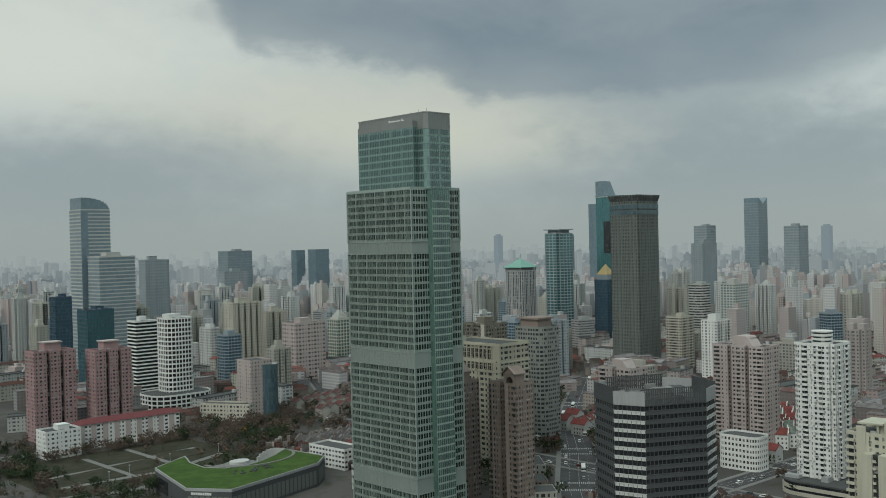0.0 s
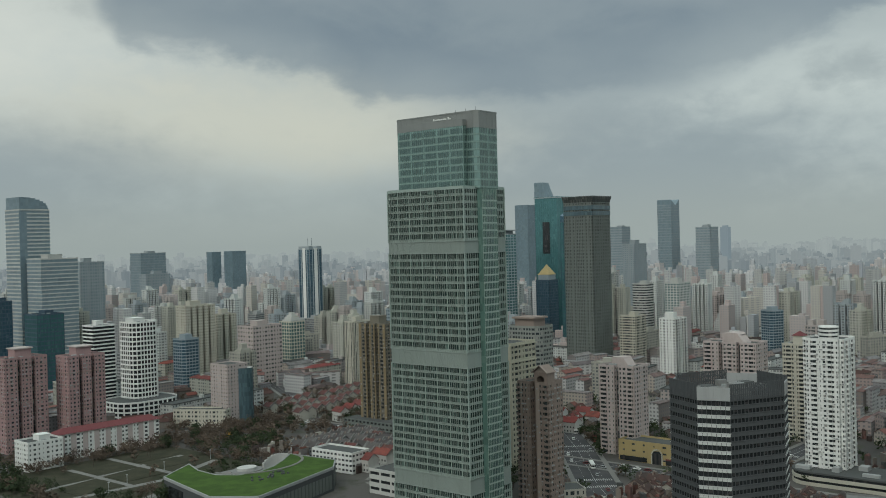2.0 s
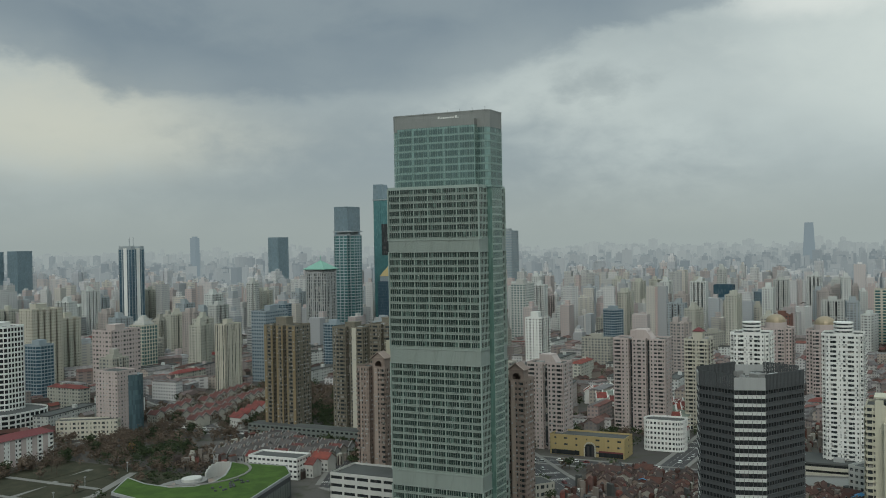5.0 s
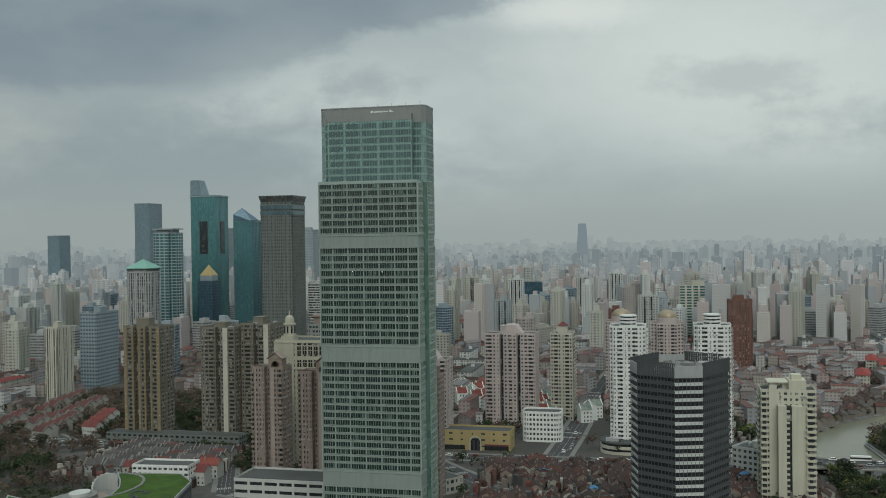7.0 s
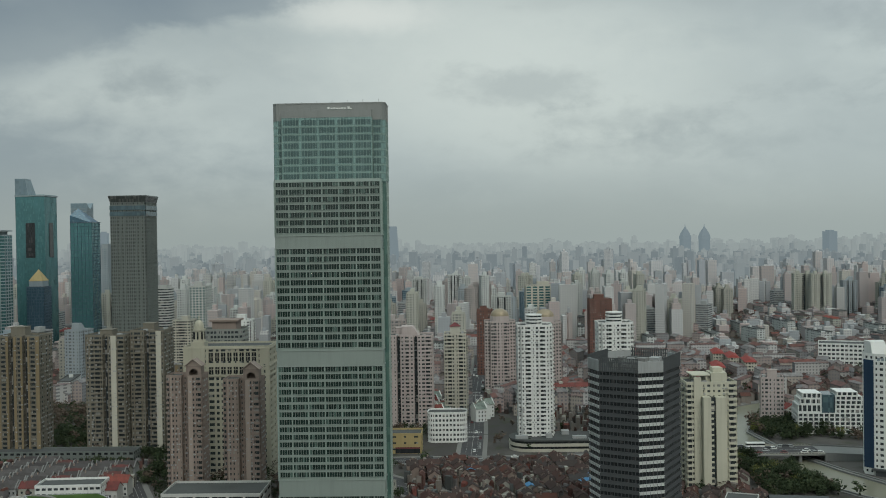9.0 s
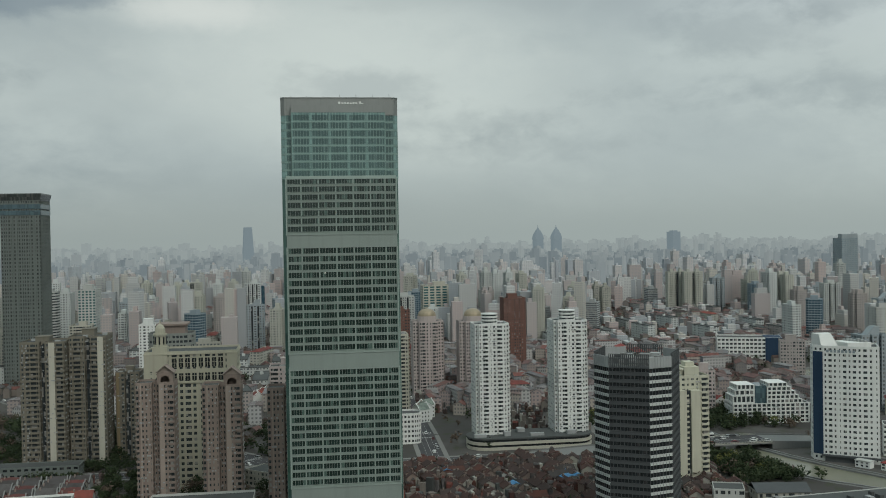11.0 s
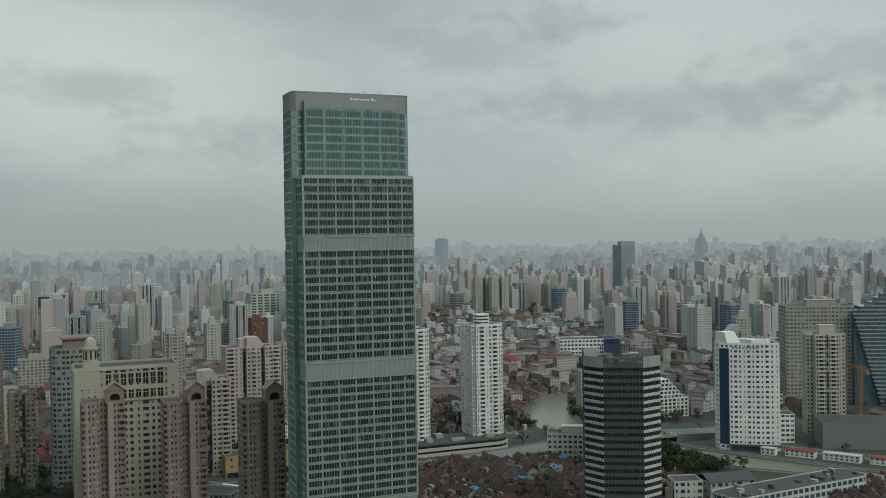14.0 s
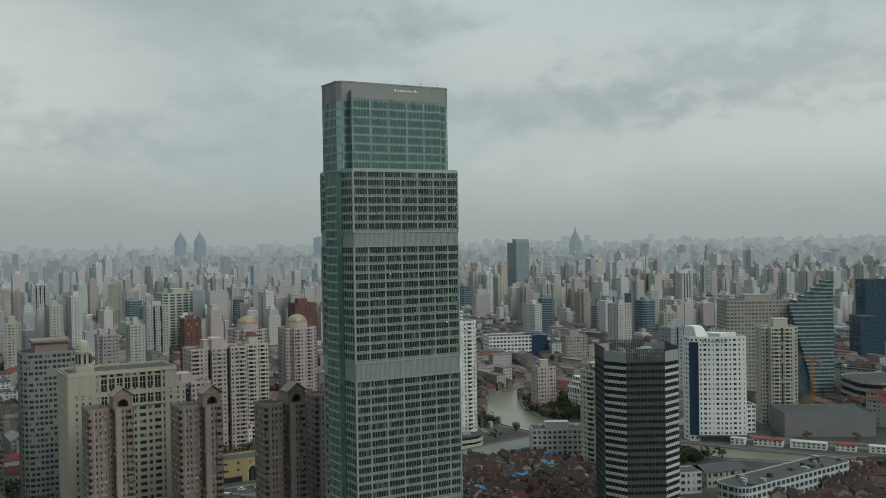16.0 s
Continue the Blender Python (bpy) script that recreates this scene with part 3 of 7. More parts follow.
def elevated_road():
    """The road bridge over the river, with a ramp down to the street at either end."""
    b = thing("road_bridge", "wide grey concrete road bridge across the river", "bridge", 481, 0, 0)
    y0, y1, w = 84, 150, 12.5
    g = Geo()
    g.box(-w, y0, 3.6, w, y1, 4.4)
    g.box(-w + 2.5, y0, 2.9, w - 2.5, y1, 3.6)
    part("deck", g, M["concrete"], b)
    g = Geo()
    g.box(-w + 0.5, y0, 4.4, w - 0.5, y1, 4.48)
    part("carriageway", g, M["asphalt"], b)
    for s in (-1, 1):
        g = Geo()
        g.box(s * (w - 0.2) - 0.2, y0, 4.4, s * (w - 0.2) + 0.2, y1, 4.75)
        g.box(s * (w - 0.2) - 0.12, y0, 5.25, s * (w - 0.2) + 0.12, y1, 5.45)
        for i in range(33):
            g.box(s * (w - 0.2) - 0.1, y0 + 2 * i, 4.7, s * (w - 0.2) + 0.1, y0 + 2 * i + 0.25, 5.3)
        part("railing", g, M["stone"], b)
    g = Geo()
    for o in (-6.2, -0.15, 0.15, 6.2):
        for i in range(7 if abs(o) > 1 else 1):
            q = y0 + 2 + i * 9
            g.box(o - 0.09, q, 4.47, o + 0.09, q + 4 if abs(o) > 1 else y1 - 1, 4.5)
    part("lane_line", g, M["road_paint"], b)
    g = Geo()
    g.prism(rect(20, 1.8), -6, 2.9)
    m = g.mesh("pier", M["concrete"])
    for y in (98, 117, 137):
        part("pier", m, None, b, at=(0, y, 0))
    for near, far in ((y1 + 0.05, y1 + 88), (y0 - 0.05, y0 - 74)):
        g = Geo()
        for x0, x1, top in ((-w + 0.5, w - 0.5, 4.4), (-w, -w + 0.45, 5.3), (w - 0.45, w, 5.3)):
            k = len(g.v)
            g.v += [(x, y, z) for x in (x0, x1) for y, z in ((near, -0.5), (far, -0.5), (far, top - 4.2), (near, top))]
            g.f += [(k + 3, k + 2, k + 1, k), (k + 4, k + 5, k + 6, k + 7), (k, k + 4, k + 7, k + 3), (k + 3, k + 7, k + 6, k + 2), (k + 1, k + 2, k + 6, k + 5)]
        part("ramp", g, M["concrete"], b, "grey ramp between low side walls")


elevated_road()


# ---- the tall tower ----
def tall_tower():
    t = thing("office_tower", "slender green glass office tower with pale grid and grey metal crown", "office tower", 313, 361)
    FH = 3.43
    zones = [(4.0, 26.0), (33.4, 83.5), (90.8, 135.6), (141.5, 165.2)]
    bands = [(0.0, 4.0), (26.0, 33.4), (83.5, 90.8), (135.6, 141.5)]
    west, south, north, east = -15.3, -23.5, 23.5, 15.2
    cores = [(west, -4.6), (7.8, east)]
    piers = [-23.2, -18.6, -12.3, -4.9, 2.5, 9.9, 17.2, 23.2]
    # bands of ribbed metal, storey-high plant floors
    for z0, z1 in bands:
        for x0, x1 in cores:
            g = Geo()
            g.box(x0, south, z0, x1, north, z1)
            y = south
            while y < north:
                for x in (x0 - 0.12, x1):
                    g.box(x, y, z0 + 0.4, x + 0.12, y + 0.1, z1 - 0.4)
                y += 0.55
            for z in (z0, z1 - 0.35):
                g.box(x0 - 0.3, south - 0.3, z, x1 + 0.3, north + 0.3, z + 0.35)
            part("plant_band", g, M["tower_band"], t, "ribbed grey metal band")
    # storeys: spandrels, sills, piers and mullions before set-back glass
    spand, mull, rest, posts = Geo(), Geo(), Geo(), Geo()
    bays = list(zip(piers, piers[1:]))
    panes = {}
    for a, c in bays:
        g = Geo()
        w = c - a - 0.6
        g.box(-0.05, -w / 2, 0, 0.05, w / 2, 2.22)
        panes[(a, c)] = g.mesh("window", M["tower_glass"])
    for z0, z1 in zones:
        n = max(1, round((z1 - z0) / FH))
        fh = (z1 - z0) / n
        for x0, x1 in cores:
            for s, x in ((-1, x0), (1, x1)):
                outer = (s < 0 and x0 == west) or (s > 0 and x1 == east)
                if not outer:
                    continue
                for k in range(n):
                    zz = z0 + k * fh
                    spand.box(min(x, x - s * 0.5), south, zz, max(x, x - s * 0.5), north, zz + fh * 0.33)
                    spand.box(min(x, x + s * 0.25), south, zz + fh * 0.27, max(x, x + s * 0.25), north, zz + fh * 0.33)
                    for a, c in bays:
                        mid = (x - s * 0.32, (a + c) / 2, zz + fh * 0.34)
                        if s < 0 and z0 > 30:
                            part("window", panes[(a, c)], None, t, at=mid)
                        else:
                            w = c - a - 0.6
                            rest.box(mid[0] - 0.05, mid[1] - w / 2, mid[2], mid[0] + 0.05, mid[1] + w / 2, mid[2] + 2.22)
                for p in piers:
                    spand.box(min(x - s * 0.2, x - s * 0.45), p - 0.3, z0, max(x - s * 0.2, x - s * 0.45), p + 0.3, z1)
                for a, c in bays:
                    m = max(2, round((c - a - 0.6) / 1.1))
                    for i in range(1, m):
                        y = a + 0.3 + (c - a - 0.6) * i / m
                        mull.box(min(x - s * 0.3, x + s * 0.2), y - 0.045, z0, max(x - s * 0.3, x + s * 0.2), y + 0.045, z1)
                for y in (south, north):
                    posts.box(x - 0.25, y - 0.25, z0, x + 0.25, y + 0.25, z1 + 0.4)
            for y, s in ((south, -1), (north, 1)):
                for k in range(n):
                    zz = z0 + k * fh
                    spand.box(x0, min(y, y - s * 0.4), zz, x1, max(y, y - s * 0.4), zz + fh * 0.33)
                rest.box(x0 + 0.2, y - s * 0.35 - 0.05, z0, x1 - 0.2, y - s * 0.35 + 0.05, z1)
                x = x0 + 1.0
                while x < x1 - 0.3:
                    posts.box(x - 0.09, y - 0.12, z0, x + 0.09, y + 0.12, z1)
                    x += 1.6
    tagged(part("spandrel_grid", spand, M["tower_panel"], t), kind="stuff")
    tagged(part("mullion_grid", mull, M["tower_mullion"], t, "thin pale green mullions"), kind="stuff")
    tagged(part("corner_post", posts, M["tower_line"], t, "pale metal corner posts"), kind="stuff")
    tagged(part("glazing", rest, M["tower_glass"], t), kind="stuff")
    # inner body behind the windows, and the terrace on the shoulders
    g = Geo()
    for x0, x1 in cores:
        g.box(x0 + 0.6, south + 0.6, 0, x1 - 0.6, north - 0.6, 165.0)
    part("inner_wall", g, M["dark_joint"], t)
    g = Geo()
    for x0, x1 in cores:
        g.box(x0, south, 164.9, x1, north, 165.3)
        for q in (x0, x1 - 0.15):
            g.box(q, south, 165.3, q + 0.15, north, 166.3)
        for q in (south, north - 0.15):
            g.box(x0, q, 165.3, x1, q + 0.15, 166.3)
    part("terrace", g, M["tower_line"], t)
    g = Geo()
    g.box(-4.9, south + 0.7, 0, 8.0, north - 0.7, 166)
    part("shadow_joint", g, M["dark_joint"], t, "dark recessed joint")
    # glass core with storey lines, rising into the crown
    core = chamfered(16.6, 50.4, 1.6)
    core = [(x + 1.6, y) for x, y in core]
    waist = [(x * 0.82 + 0.3, y) for x, y in core]
    g = Geo()
    g.prism(waist, 0, 165.5)
    part("glass_shaft", g, M["shaft_glass"], t, "green glass end bay")
    g = Geo()
    g.prism(core, 165.3, 193.2)
    part("crown_glass", g, M["tower_green"], t, "pale green glass crown")
    bay_w = [(-9.6, -19.5), (-6.4, -19.5), (-6.4, 20.8), (-9.6, 20.8)]
    bay_e = [(9.6, -19.5), (12.6, -19.5), (12.6, 20.8), (9.6, 20.8)]
    g = Geo()
    g.prism(bay_w, 165.3, 194.2), g.prism(bay_e, 165.3, 194.2)
    part("crown_bay", g, M["tower_green"], t, "projecting glass bay")
    lines, dark, bands_end = Geo(), Geo(), Geo()
    for k in range(8):
        z = 165.6 + 3.45 * k
        for q in (core, bay_w, bay_e):
            z1 = 0.6
            for p, u, length in edges(q):
                lines.bar(p, u, 0, length, 0.12, 0.2, z, z + z1)
                if length > 3:
                    n = round(length / 1.25)
                    for i in range(n + 1):
                        if k == 0:
                            lines.bar(p, u, max(0, length * i / n - 0.06), min(length, length * i / n + 0.06), 0.16, 0.2, 165.5, 193.1 if q is core else 194.0)
                    m = max(1, round(length / 7.4))
                    for i in range(m):
                        a, c = length * i / m + 0.7, length * (i + 1) / m - 0.5
                        dark.bar(p, u, a, c, 0.04, 0.05, z + 0.95, z + 3.2)
    for k in range(47):
        z = 1.5 + 3.43 * k
        for p, u, length in edges(waist):
            if length > 5 and abs(u[0]) > 0.5:
                bands_end.bar(p, u, 0, length, 0.1, 0.12, z, z + 0.75)
                for i in range(10):
                    if k == 0:
                        bands_end.bar(p, u, length * i / 9.0 - 0.05, length * i / 9.0 + 0.05, 0.14, 0.15, 0, 165)
                dark.bar(p, u, length * 0.28, length * 0.72, 0.03, 0.04, z + 0.9, z + 2.9)
    part("storey_trim", lines, M["crown_trim"], t, "thin green storey bands")
    tagged(part("end_bay_band", bands_end, M["tower_line"], t, "pale green storey bands of the glass end bay"), kind="stuff")
    tagged(part("crown_window", dark, M["crown_pane"], t, "dark green panes"), kind="stuff")
    # metal cap
    g = Geo()
    g.prism(inset(core, -0.15), 193.0, 200.6)
    g.prism([(x - 0.1, y) for x, y in bay_w], 194.0, 197.0)
    g.prism([(x + 0.1, y) for x, y in bay_e], 194.0, 197.0)
    for p, u, length in edges(inset(core, -0.15)):
        for i in range(int(length / 1.1)):
            g.bar(p, u, i * 1.1 + 0.5, i * 1.1 + 0.56, 0.06, 0.1, 193.2, 200.4)
    g.prism(inset(core, -0.3), 200.4, 200.9)
    part("metal_cap", g, M["tower_cap"], t, "grey ribbed metal cap")
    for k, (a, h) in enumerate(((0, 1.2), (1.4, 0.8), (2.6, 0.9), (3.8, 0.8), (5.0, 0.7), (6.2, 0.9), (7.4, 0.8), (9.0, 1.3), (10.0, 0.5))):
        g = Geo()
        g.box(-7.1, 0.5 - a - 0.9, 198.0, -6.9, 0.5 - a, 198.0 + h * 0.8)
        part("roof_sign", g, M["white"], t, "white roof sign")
    for k in range(7):
        g = Geo()
        g.box(-0.05, -0.05, 200.8, 0.05, 0.05, 203.0)
        part("lightning_rod", g, M["dark_grey"], t, at=(-3 + 1.5 * k, -22 + 7.2 * k, 0))
    for z, y in ((124.8, -6.3), (124.8, 7.7), (104.5, -18.0)):
        g = Geo()
        g.box(-15.12, y - 0.14, z, -15.02, y + 0.14, z + 0.25)
        part("ceiling_lamp", g, M["lamp_glow"], t, "lit lamp behind a window")


lamp = Nodes("lamp_glow")
lamp.set((0.9, 0.9, 0.85), 0.5)
lamp.put(lamp.p.inputs["Emission Color"], (1.0, 0.96, 0.86))
lamp.p.inputs["Emission Strength"].default_value = 2.0
tall_tower()


# ---- the banded tower ----
def banded_tower():
    b = thing("banded_tower", "dark glass office tower ringed with pale grey bands", "office tower", 319.8, 223.7, 0, -29)
    plan = chamfered(42, 35.4, 8.6)
    n, z0, z1 = 23, 2.0, 79.0
    fh = (z1 - z0) / n
    g = Geo()
    g.prism(inset(plan, 0.5), 0, fh * 0.98)
    m = g.mesh("window_band", M["glass_black"])
    mull, pieces = Geo(), []
    for p, u, length in edges(plan):
        pale = length < 13
        q = Geo()
        q.bar(p, u, 0, length, 0.0, 0.5, 0, fh * (0.36 if pale else 0.5))
        q.bar(p, u, -0.1, length + 0.1, 0.22, 0.3, fh * 0.34 if pale else fh * 0.44, fh * 0.42 if pale else fh * 0.52)
        pieces.append(("pale_band", q.mesh("pale_band", M["light_band"])) if pale else ("spandrel", q.mesh("spandrel", M["dark_grey"])))
        k = round(length / 1.7)
        for i in range(k + 1):
            mull.bar(p, u, max(0, length * i / k - 0.08), min(length, length * i / k + 0.08), 0.05, 0.3, 0, fh)
    mm = mull.mesh("mullion_ring", M["dark_grey"])
    for k in range(n):
        at = (0, 0, z0 + k * fh)
        part("window_band", m, None, b, at=at)
        for name, mesh in pieces:
            part(name, mesh, None, b, "pale grey stone band" if name == "pale_band" else "", at=at)
        tagged(part("mullion_ring", mm, None, b, at=at), kind="stuff")
    g = Geo()
    g.prism(inset(plan, -0.2), 0, z0)
    part("plinth", g, M["dark_grey"], b)
    # roof screen of louvres round the plant deck
    g, h = Geo(), Geo()
    for p, u, length in edges(plan):
        if length < 13:
            g.bar(p, u, 0, length, 0.1, 0.4, z1, z1 + 5.0)
            for i in range(8):
                g.bar(p, u, length * i / 8, length * i / 8 + 0.12, 0.25, 0.2, z1, z1 + 5.0)
        else:
            k = round(length / 0.9)
            for i in range(k + 1):
                h.bar(p, u, max(0, length * i / k - 0.26), min(length, length * i / k + 0.26), 0.1, 0.35, z1, z1 + 6.2)
            for z in (z1, z1 + 2.0, z1 + 4.0, z1 + 6.0):
                h.bar(p, u, 0, length, 0.0, 0.2, z, z + 0.3)
    part("corner_screen", g, M["grey"], b, "pale grey corner screen")
    tagged(part("louvre_screen", h, M["dark_grey"], b, "dark grey louvre screen"), kind="stuff")
    g = Geo()
    g.prism(inset(plan, 0.3), z1 - 0.2, z1 + 0.2)
    part("roof", g, M["roof_deck"], b)
    rnd = random.Random(8)
    for i in range(26):
        g = Geo()
        w, d, hh = rnd.uniform(0.8, 3.2), rnd.uniform(0.8, 2.6), rnd.uniform(1.2, 4.2)
        x, y = rnd.uniform(-13, 13), rnd.uniform(-11, 11)
        g.box(x - w, y - d, z1 + 0.2, x + w, y + d, z1 + 0.2 + hh)
        part("roof_plant", g, M[rnd.choice(("concrete", "roof_deck", "grey", "concrete"))], b)


banded_tower()


# ---- the known buildings: name, label, plan, height and finish ----
def named_buildings():
    apt, off = "apartment tower", "office tower"
    B = block
    # north west: park side
    B("apartment_tower", "pink tiled apartment tower with stepped plan beside the park", apt, 294, 747, None, 66, "pink", plan=notched(31, 19, 2, 2.5, 3), bay=2.8, ww=0.42, wh=0.45, seed=1, group="pink apartment towers", fh=2.9)
    B("apartment_tower", "pink tiled apartment tower with stepped plan beside the park", apt, 335, 737, None, 64, "pink", plan=notched(29, 18, 2, 2.5, 3), bay=2.8, ww=0.42, wh=0.45, seed=1, group="pink apartment towers", fh=2.9)
    B("office_tower", "white gridded round-cornered office tower on a curved podium", off, 428, 806, None, 79, "white", "glass_black", plan=rounded(26, 26, 7, 3), fh=3.9, bay=3.3, ww=0.78, wh=0.68, depth=0.7, seed=2)
    B("office_podium", "low curved white gridded podium", "podium", 422, 796, None, 15, "white", "glass_black", plan=rounded(58, 46, 18), fh=3.7, bay=4.2, ww=0.8, wh=0.68, depth=0.7, seed=3, house=False)
    B("office_tower", "dark office tower striped with white floor bands", off, 432, 876, (22, 18), 73, "white", "glass_black", fh=3.3, ww=1, wh=0.62, depth=0.5, seed=4)
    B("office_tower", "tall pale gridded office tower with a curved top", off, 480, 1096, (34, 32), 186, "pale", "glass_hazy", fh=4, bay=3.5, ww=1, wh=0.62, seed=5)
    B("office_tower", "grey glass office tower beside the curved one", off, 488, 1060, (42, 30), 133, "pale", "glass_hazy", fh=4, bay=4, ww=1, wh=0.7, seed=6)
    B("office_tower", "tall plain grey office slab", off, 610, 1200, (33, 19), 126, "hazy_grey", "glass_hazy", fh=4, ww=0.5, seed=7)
    B("office_tower", "dark green glass office block", off, 420, 951, (27, 24), 82, "navy", "glass_teal", fh=4, ww=0.9, wh=0.75, seed=8)
    B("office_tower", "dark blue glass office block", off, 429, 1058, (18, 16), 91, "navy", "glass_blue", fh=4, ww=0.9, wh=0.8, seed=9)
    B("apartment_tower", "pair of cream apartment towers with deep vertical grooves", apt, 579, 935, None, 80, "cream", plan=notched(37, 18, 4, 2.6, 3.5), bay=2.4, ww=0.36, wh=0.45, seed=10)
    B("apartment_tower", "cream apartment tower with deep vertical grooves", apt, 634, 961, None, 66, "cream", plan=notched(26, 14, 2, 3, 3), bay=2.6, ww=0.4, wh=0.5, seed=11)
    B("office_block", "grey blank-walled office block with punched windows", off, 610, 868, (38, 25), 59, "rose", fh=4.2, bay=4, ww=0.5, wh=0.42, seed=12)
    B("office_tower", "cream office tower with a stepped pyramid roof", off, 685, 904, (20, 20), 56, "cream", "glass_teal", fh=3.8, bay=4, ww=0.7, wh=0.7, seed=13)
    B("apartment_tower", "pinkish grey slab building with a dark glass bow", apt, 446, 706, (20, 22), 47, "rose", bay=3, ww=0.35, wh=0.4, seed=14, house=False)
    # north east: the cluster of tall glass towers
    B("office_tower", "dark brown stone office tower with a fine window grid", off, 899, 650, (37, 37), 180, "brown_stone", "glass_brown", fh=3.7, bay=2.3, ww=0.6, wh=0.55, depth=0.5, seed=15, house=False)
    B("office_tower", "tall teal glass office tower with a curved fin on top", off, 1147, 862, (38, 38), 200, "glass_teal", "glass_teal", fh=4, bay=4, ww=0.95, wh=0.9, seed=16, house=False)
    B("office_tower", "dark teal glass office tower with a raked crown", off, 1036, 755, (26, 26), 162, "navy", "glass_teal", fh=4, bay=4, ww=0.95, wh=0.9, seed=17, house=False)
    B("office_tower", "pale office tower with a dark glass corner and flat cornice", off, 1009, 851, None, 148, "hazy_grey", "glass_teal", plan=cross(32, 32, 7, 7), fh=3.8, bay=6.4, ww=0.82, wh=0.72, seed=18)
    B("office_tower", "grey ribbed tower with a green pyramid roof", off, 907, 827, None, 103, "grey", "glass_flat", plan=chamfered(30, 30, 4), fh=3.8, bay=2.8, ww=0.5, wh=0.85, seed=19, house=False)
    B("office_tower", "blue glass tower with a golden pyramid roof", off, 1086, 834, (22, 22), 84, "navy", "glass_blue", fh=3.8, bay=3, ww=0.8, wh=0.8, seed=20, house=False)
    B("office_tower", "black and white office tower with twin masts", off, 1008, 1230, (26, 26), 134, "hazy_grey", "glass_blue", fh=4, bay=6, ww=0.75, wh=0.95, seed=21, house=False)
    B("apartment_tower", "round-ended white banded apartment tower", apt, 1054, 668, None, 82, "pale", plan=rounded(24, 22, 7), fh=3.2, ww=1, wh=0.5, seed=22)
    B("apartment_tower", "pale apartment tower with a teal glass head", apt, 1062, 625, (30, 20), 83, "pale", "glass_teal", fh=3.2, bay=4, ww=0.6, wh=0.55, seed=23)
    B("apartment_tower", "pinkish apartment tower with vertical bays", apt, 1250, 666, None, 57, "rose", plan=notched(28, 20, 2, 3, 3), ww=0.45, seed=24, balcony=((0, 0.1, 0.9), (4, 0.15, 0.85), (8, 0.1, 0.9)))
    B("apartment_tower", "white apartment tower with an arched top", apt, 859, 527, None, 58, "white", plan=notched(24, 18, 2, 4, 3), ww=0.4, seed=25, fh=2.9, balcony=((0, 0.1, 0.9), (8, 0.1, 0.9)))
    B("apartment_tower", "cream balconied apartment tower", apt, 909, 601, (24, 19), 55, "cream", fh=2.9, bay=3, ww=0.6, wh=0.5, seed=26, balcony=((0, 0.1, 0.4), (0, 0.6, 0.9), (3, 0.2, 0.8)))
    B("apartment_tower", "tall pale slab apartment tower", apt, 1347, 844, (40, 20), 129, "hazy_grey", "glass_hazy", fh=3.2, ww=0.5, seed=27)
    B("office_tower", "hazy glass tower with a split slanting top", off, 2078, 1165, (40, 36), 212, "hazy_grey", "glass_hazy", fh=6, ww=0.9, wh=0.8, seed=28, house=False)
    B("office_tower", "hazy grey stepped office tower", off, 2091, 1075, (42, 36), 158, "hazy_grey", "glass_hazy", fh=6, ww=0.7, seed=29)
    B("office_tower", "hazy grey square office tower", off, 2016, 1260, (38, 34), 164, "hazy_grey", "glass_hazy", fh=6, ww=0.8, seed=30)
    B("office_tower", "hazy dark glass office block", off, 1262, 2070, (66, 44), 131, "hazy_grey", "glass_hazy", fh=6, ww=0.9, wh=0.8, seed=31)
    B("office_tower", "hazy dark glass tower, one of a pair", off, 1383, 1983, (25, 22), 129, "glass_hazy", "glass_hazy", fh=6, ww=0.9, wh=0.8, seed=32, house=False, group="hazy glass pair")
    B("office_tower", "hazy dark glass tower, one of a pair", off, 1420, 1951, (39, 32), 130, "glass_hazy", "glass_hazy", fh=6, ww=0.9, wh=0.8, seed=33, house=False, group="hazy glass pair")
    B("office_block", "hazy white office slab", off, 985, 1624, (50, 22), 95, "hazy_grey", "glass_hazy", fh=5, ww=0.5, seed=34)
    # centre
    B("hotel_slab", "grey hotel slab dotted with small windows", "hotel", 522, 462, None, 80, "hotel_grey", "glass_flat", plan=rounded(22, 28, 6, 3), fh=3.0, bay=2.2, ww=0.74, wh=0.52, seed=35, house=False)
    B("civic_block", "cream stone building with colonnaded top floors and a domed turret", "building", 449, 441, (26, 50), 77, "sandstone", fh=3.3, bay=3.6, ww=0.58, wh=0.52, depth=0.5, seed=36, house=False)
    for i, (x, y) in enumerate(((404.7, 455), (388.7, 420), (371.7, 387), (383, 358))):
        B("apartment_tower", "brown tiled apartment tower with a gabled arch on its roof", apt, x, y, None, 65.5, "brown", plan=notched(19.5, 13.5, 1, 3, 4), turn=-90, fh=2.9, bay=2.0, ww=0.42, wh=0.46, seed=40 + i, house=False, group="brown apartment towers", balcony=((0, 0.0, 0.2), (4, 0.62, 0.97)), stripe=("brown_pale", ((0, 0.26, 0.36), (4, 0.06, 0.36))))
    B("apartment_tower", "ochre and cream striped apartment tower", apt, 503, 590, None, 79, "tan", plan=notched(28, 20, 2, 3, 4), turn=-90, fh=2.9, bay=2.6, ww=0.5, wh=0.5, seed=44, stripe=("ochre", ((0, 0.02, 0.3), (0, 0.78, 0.98), (4, 0.05, 0.32), (4, 0.75, 0.95), (8, 0.02, 0.2), (8, 0.7, 0.98))), balcony=((0, 0.42, 0.85), (4, 0.4, 0.8), (8, 0.2, 0.6)))
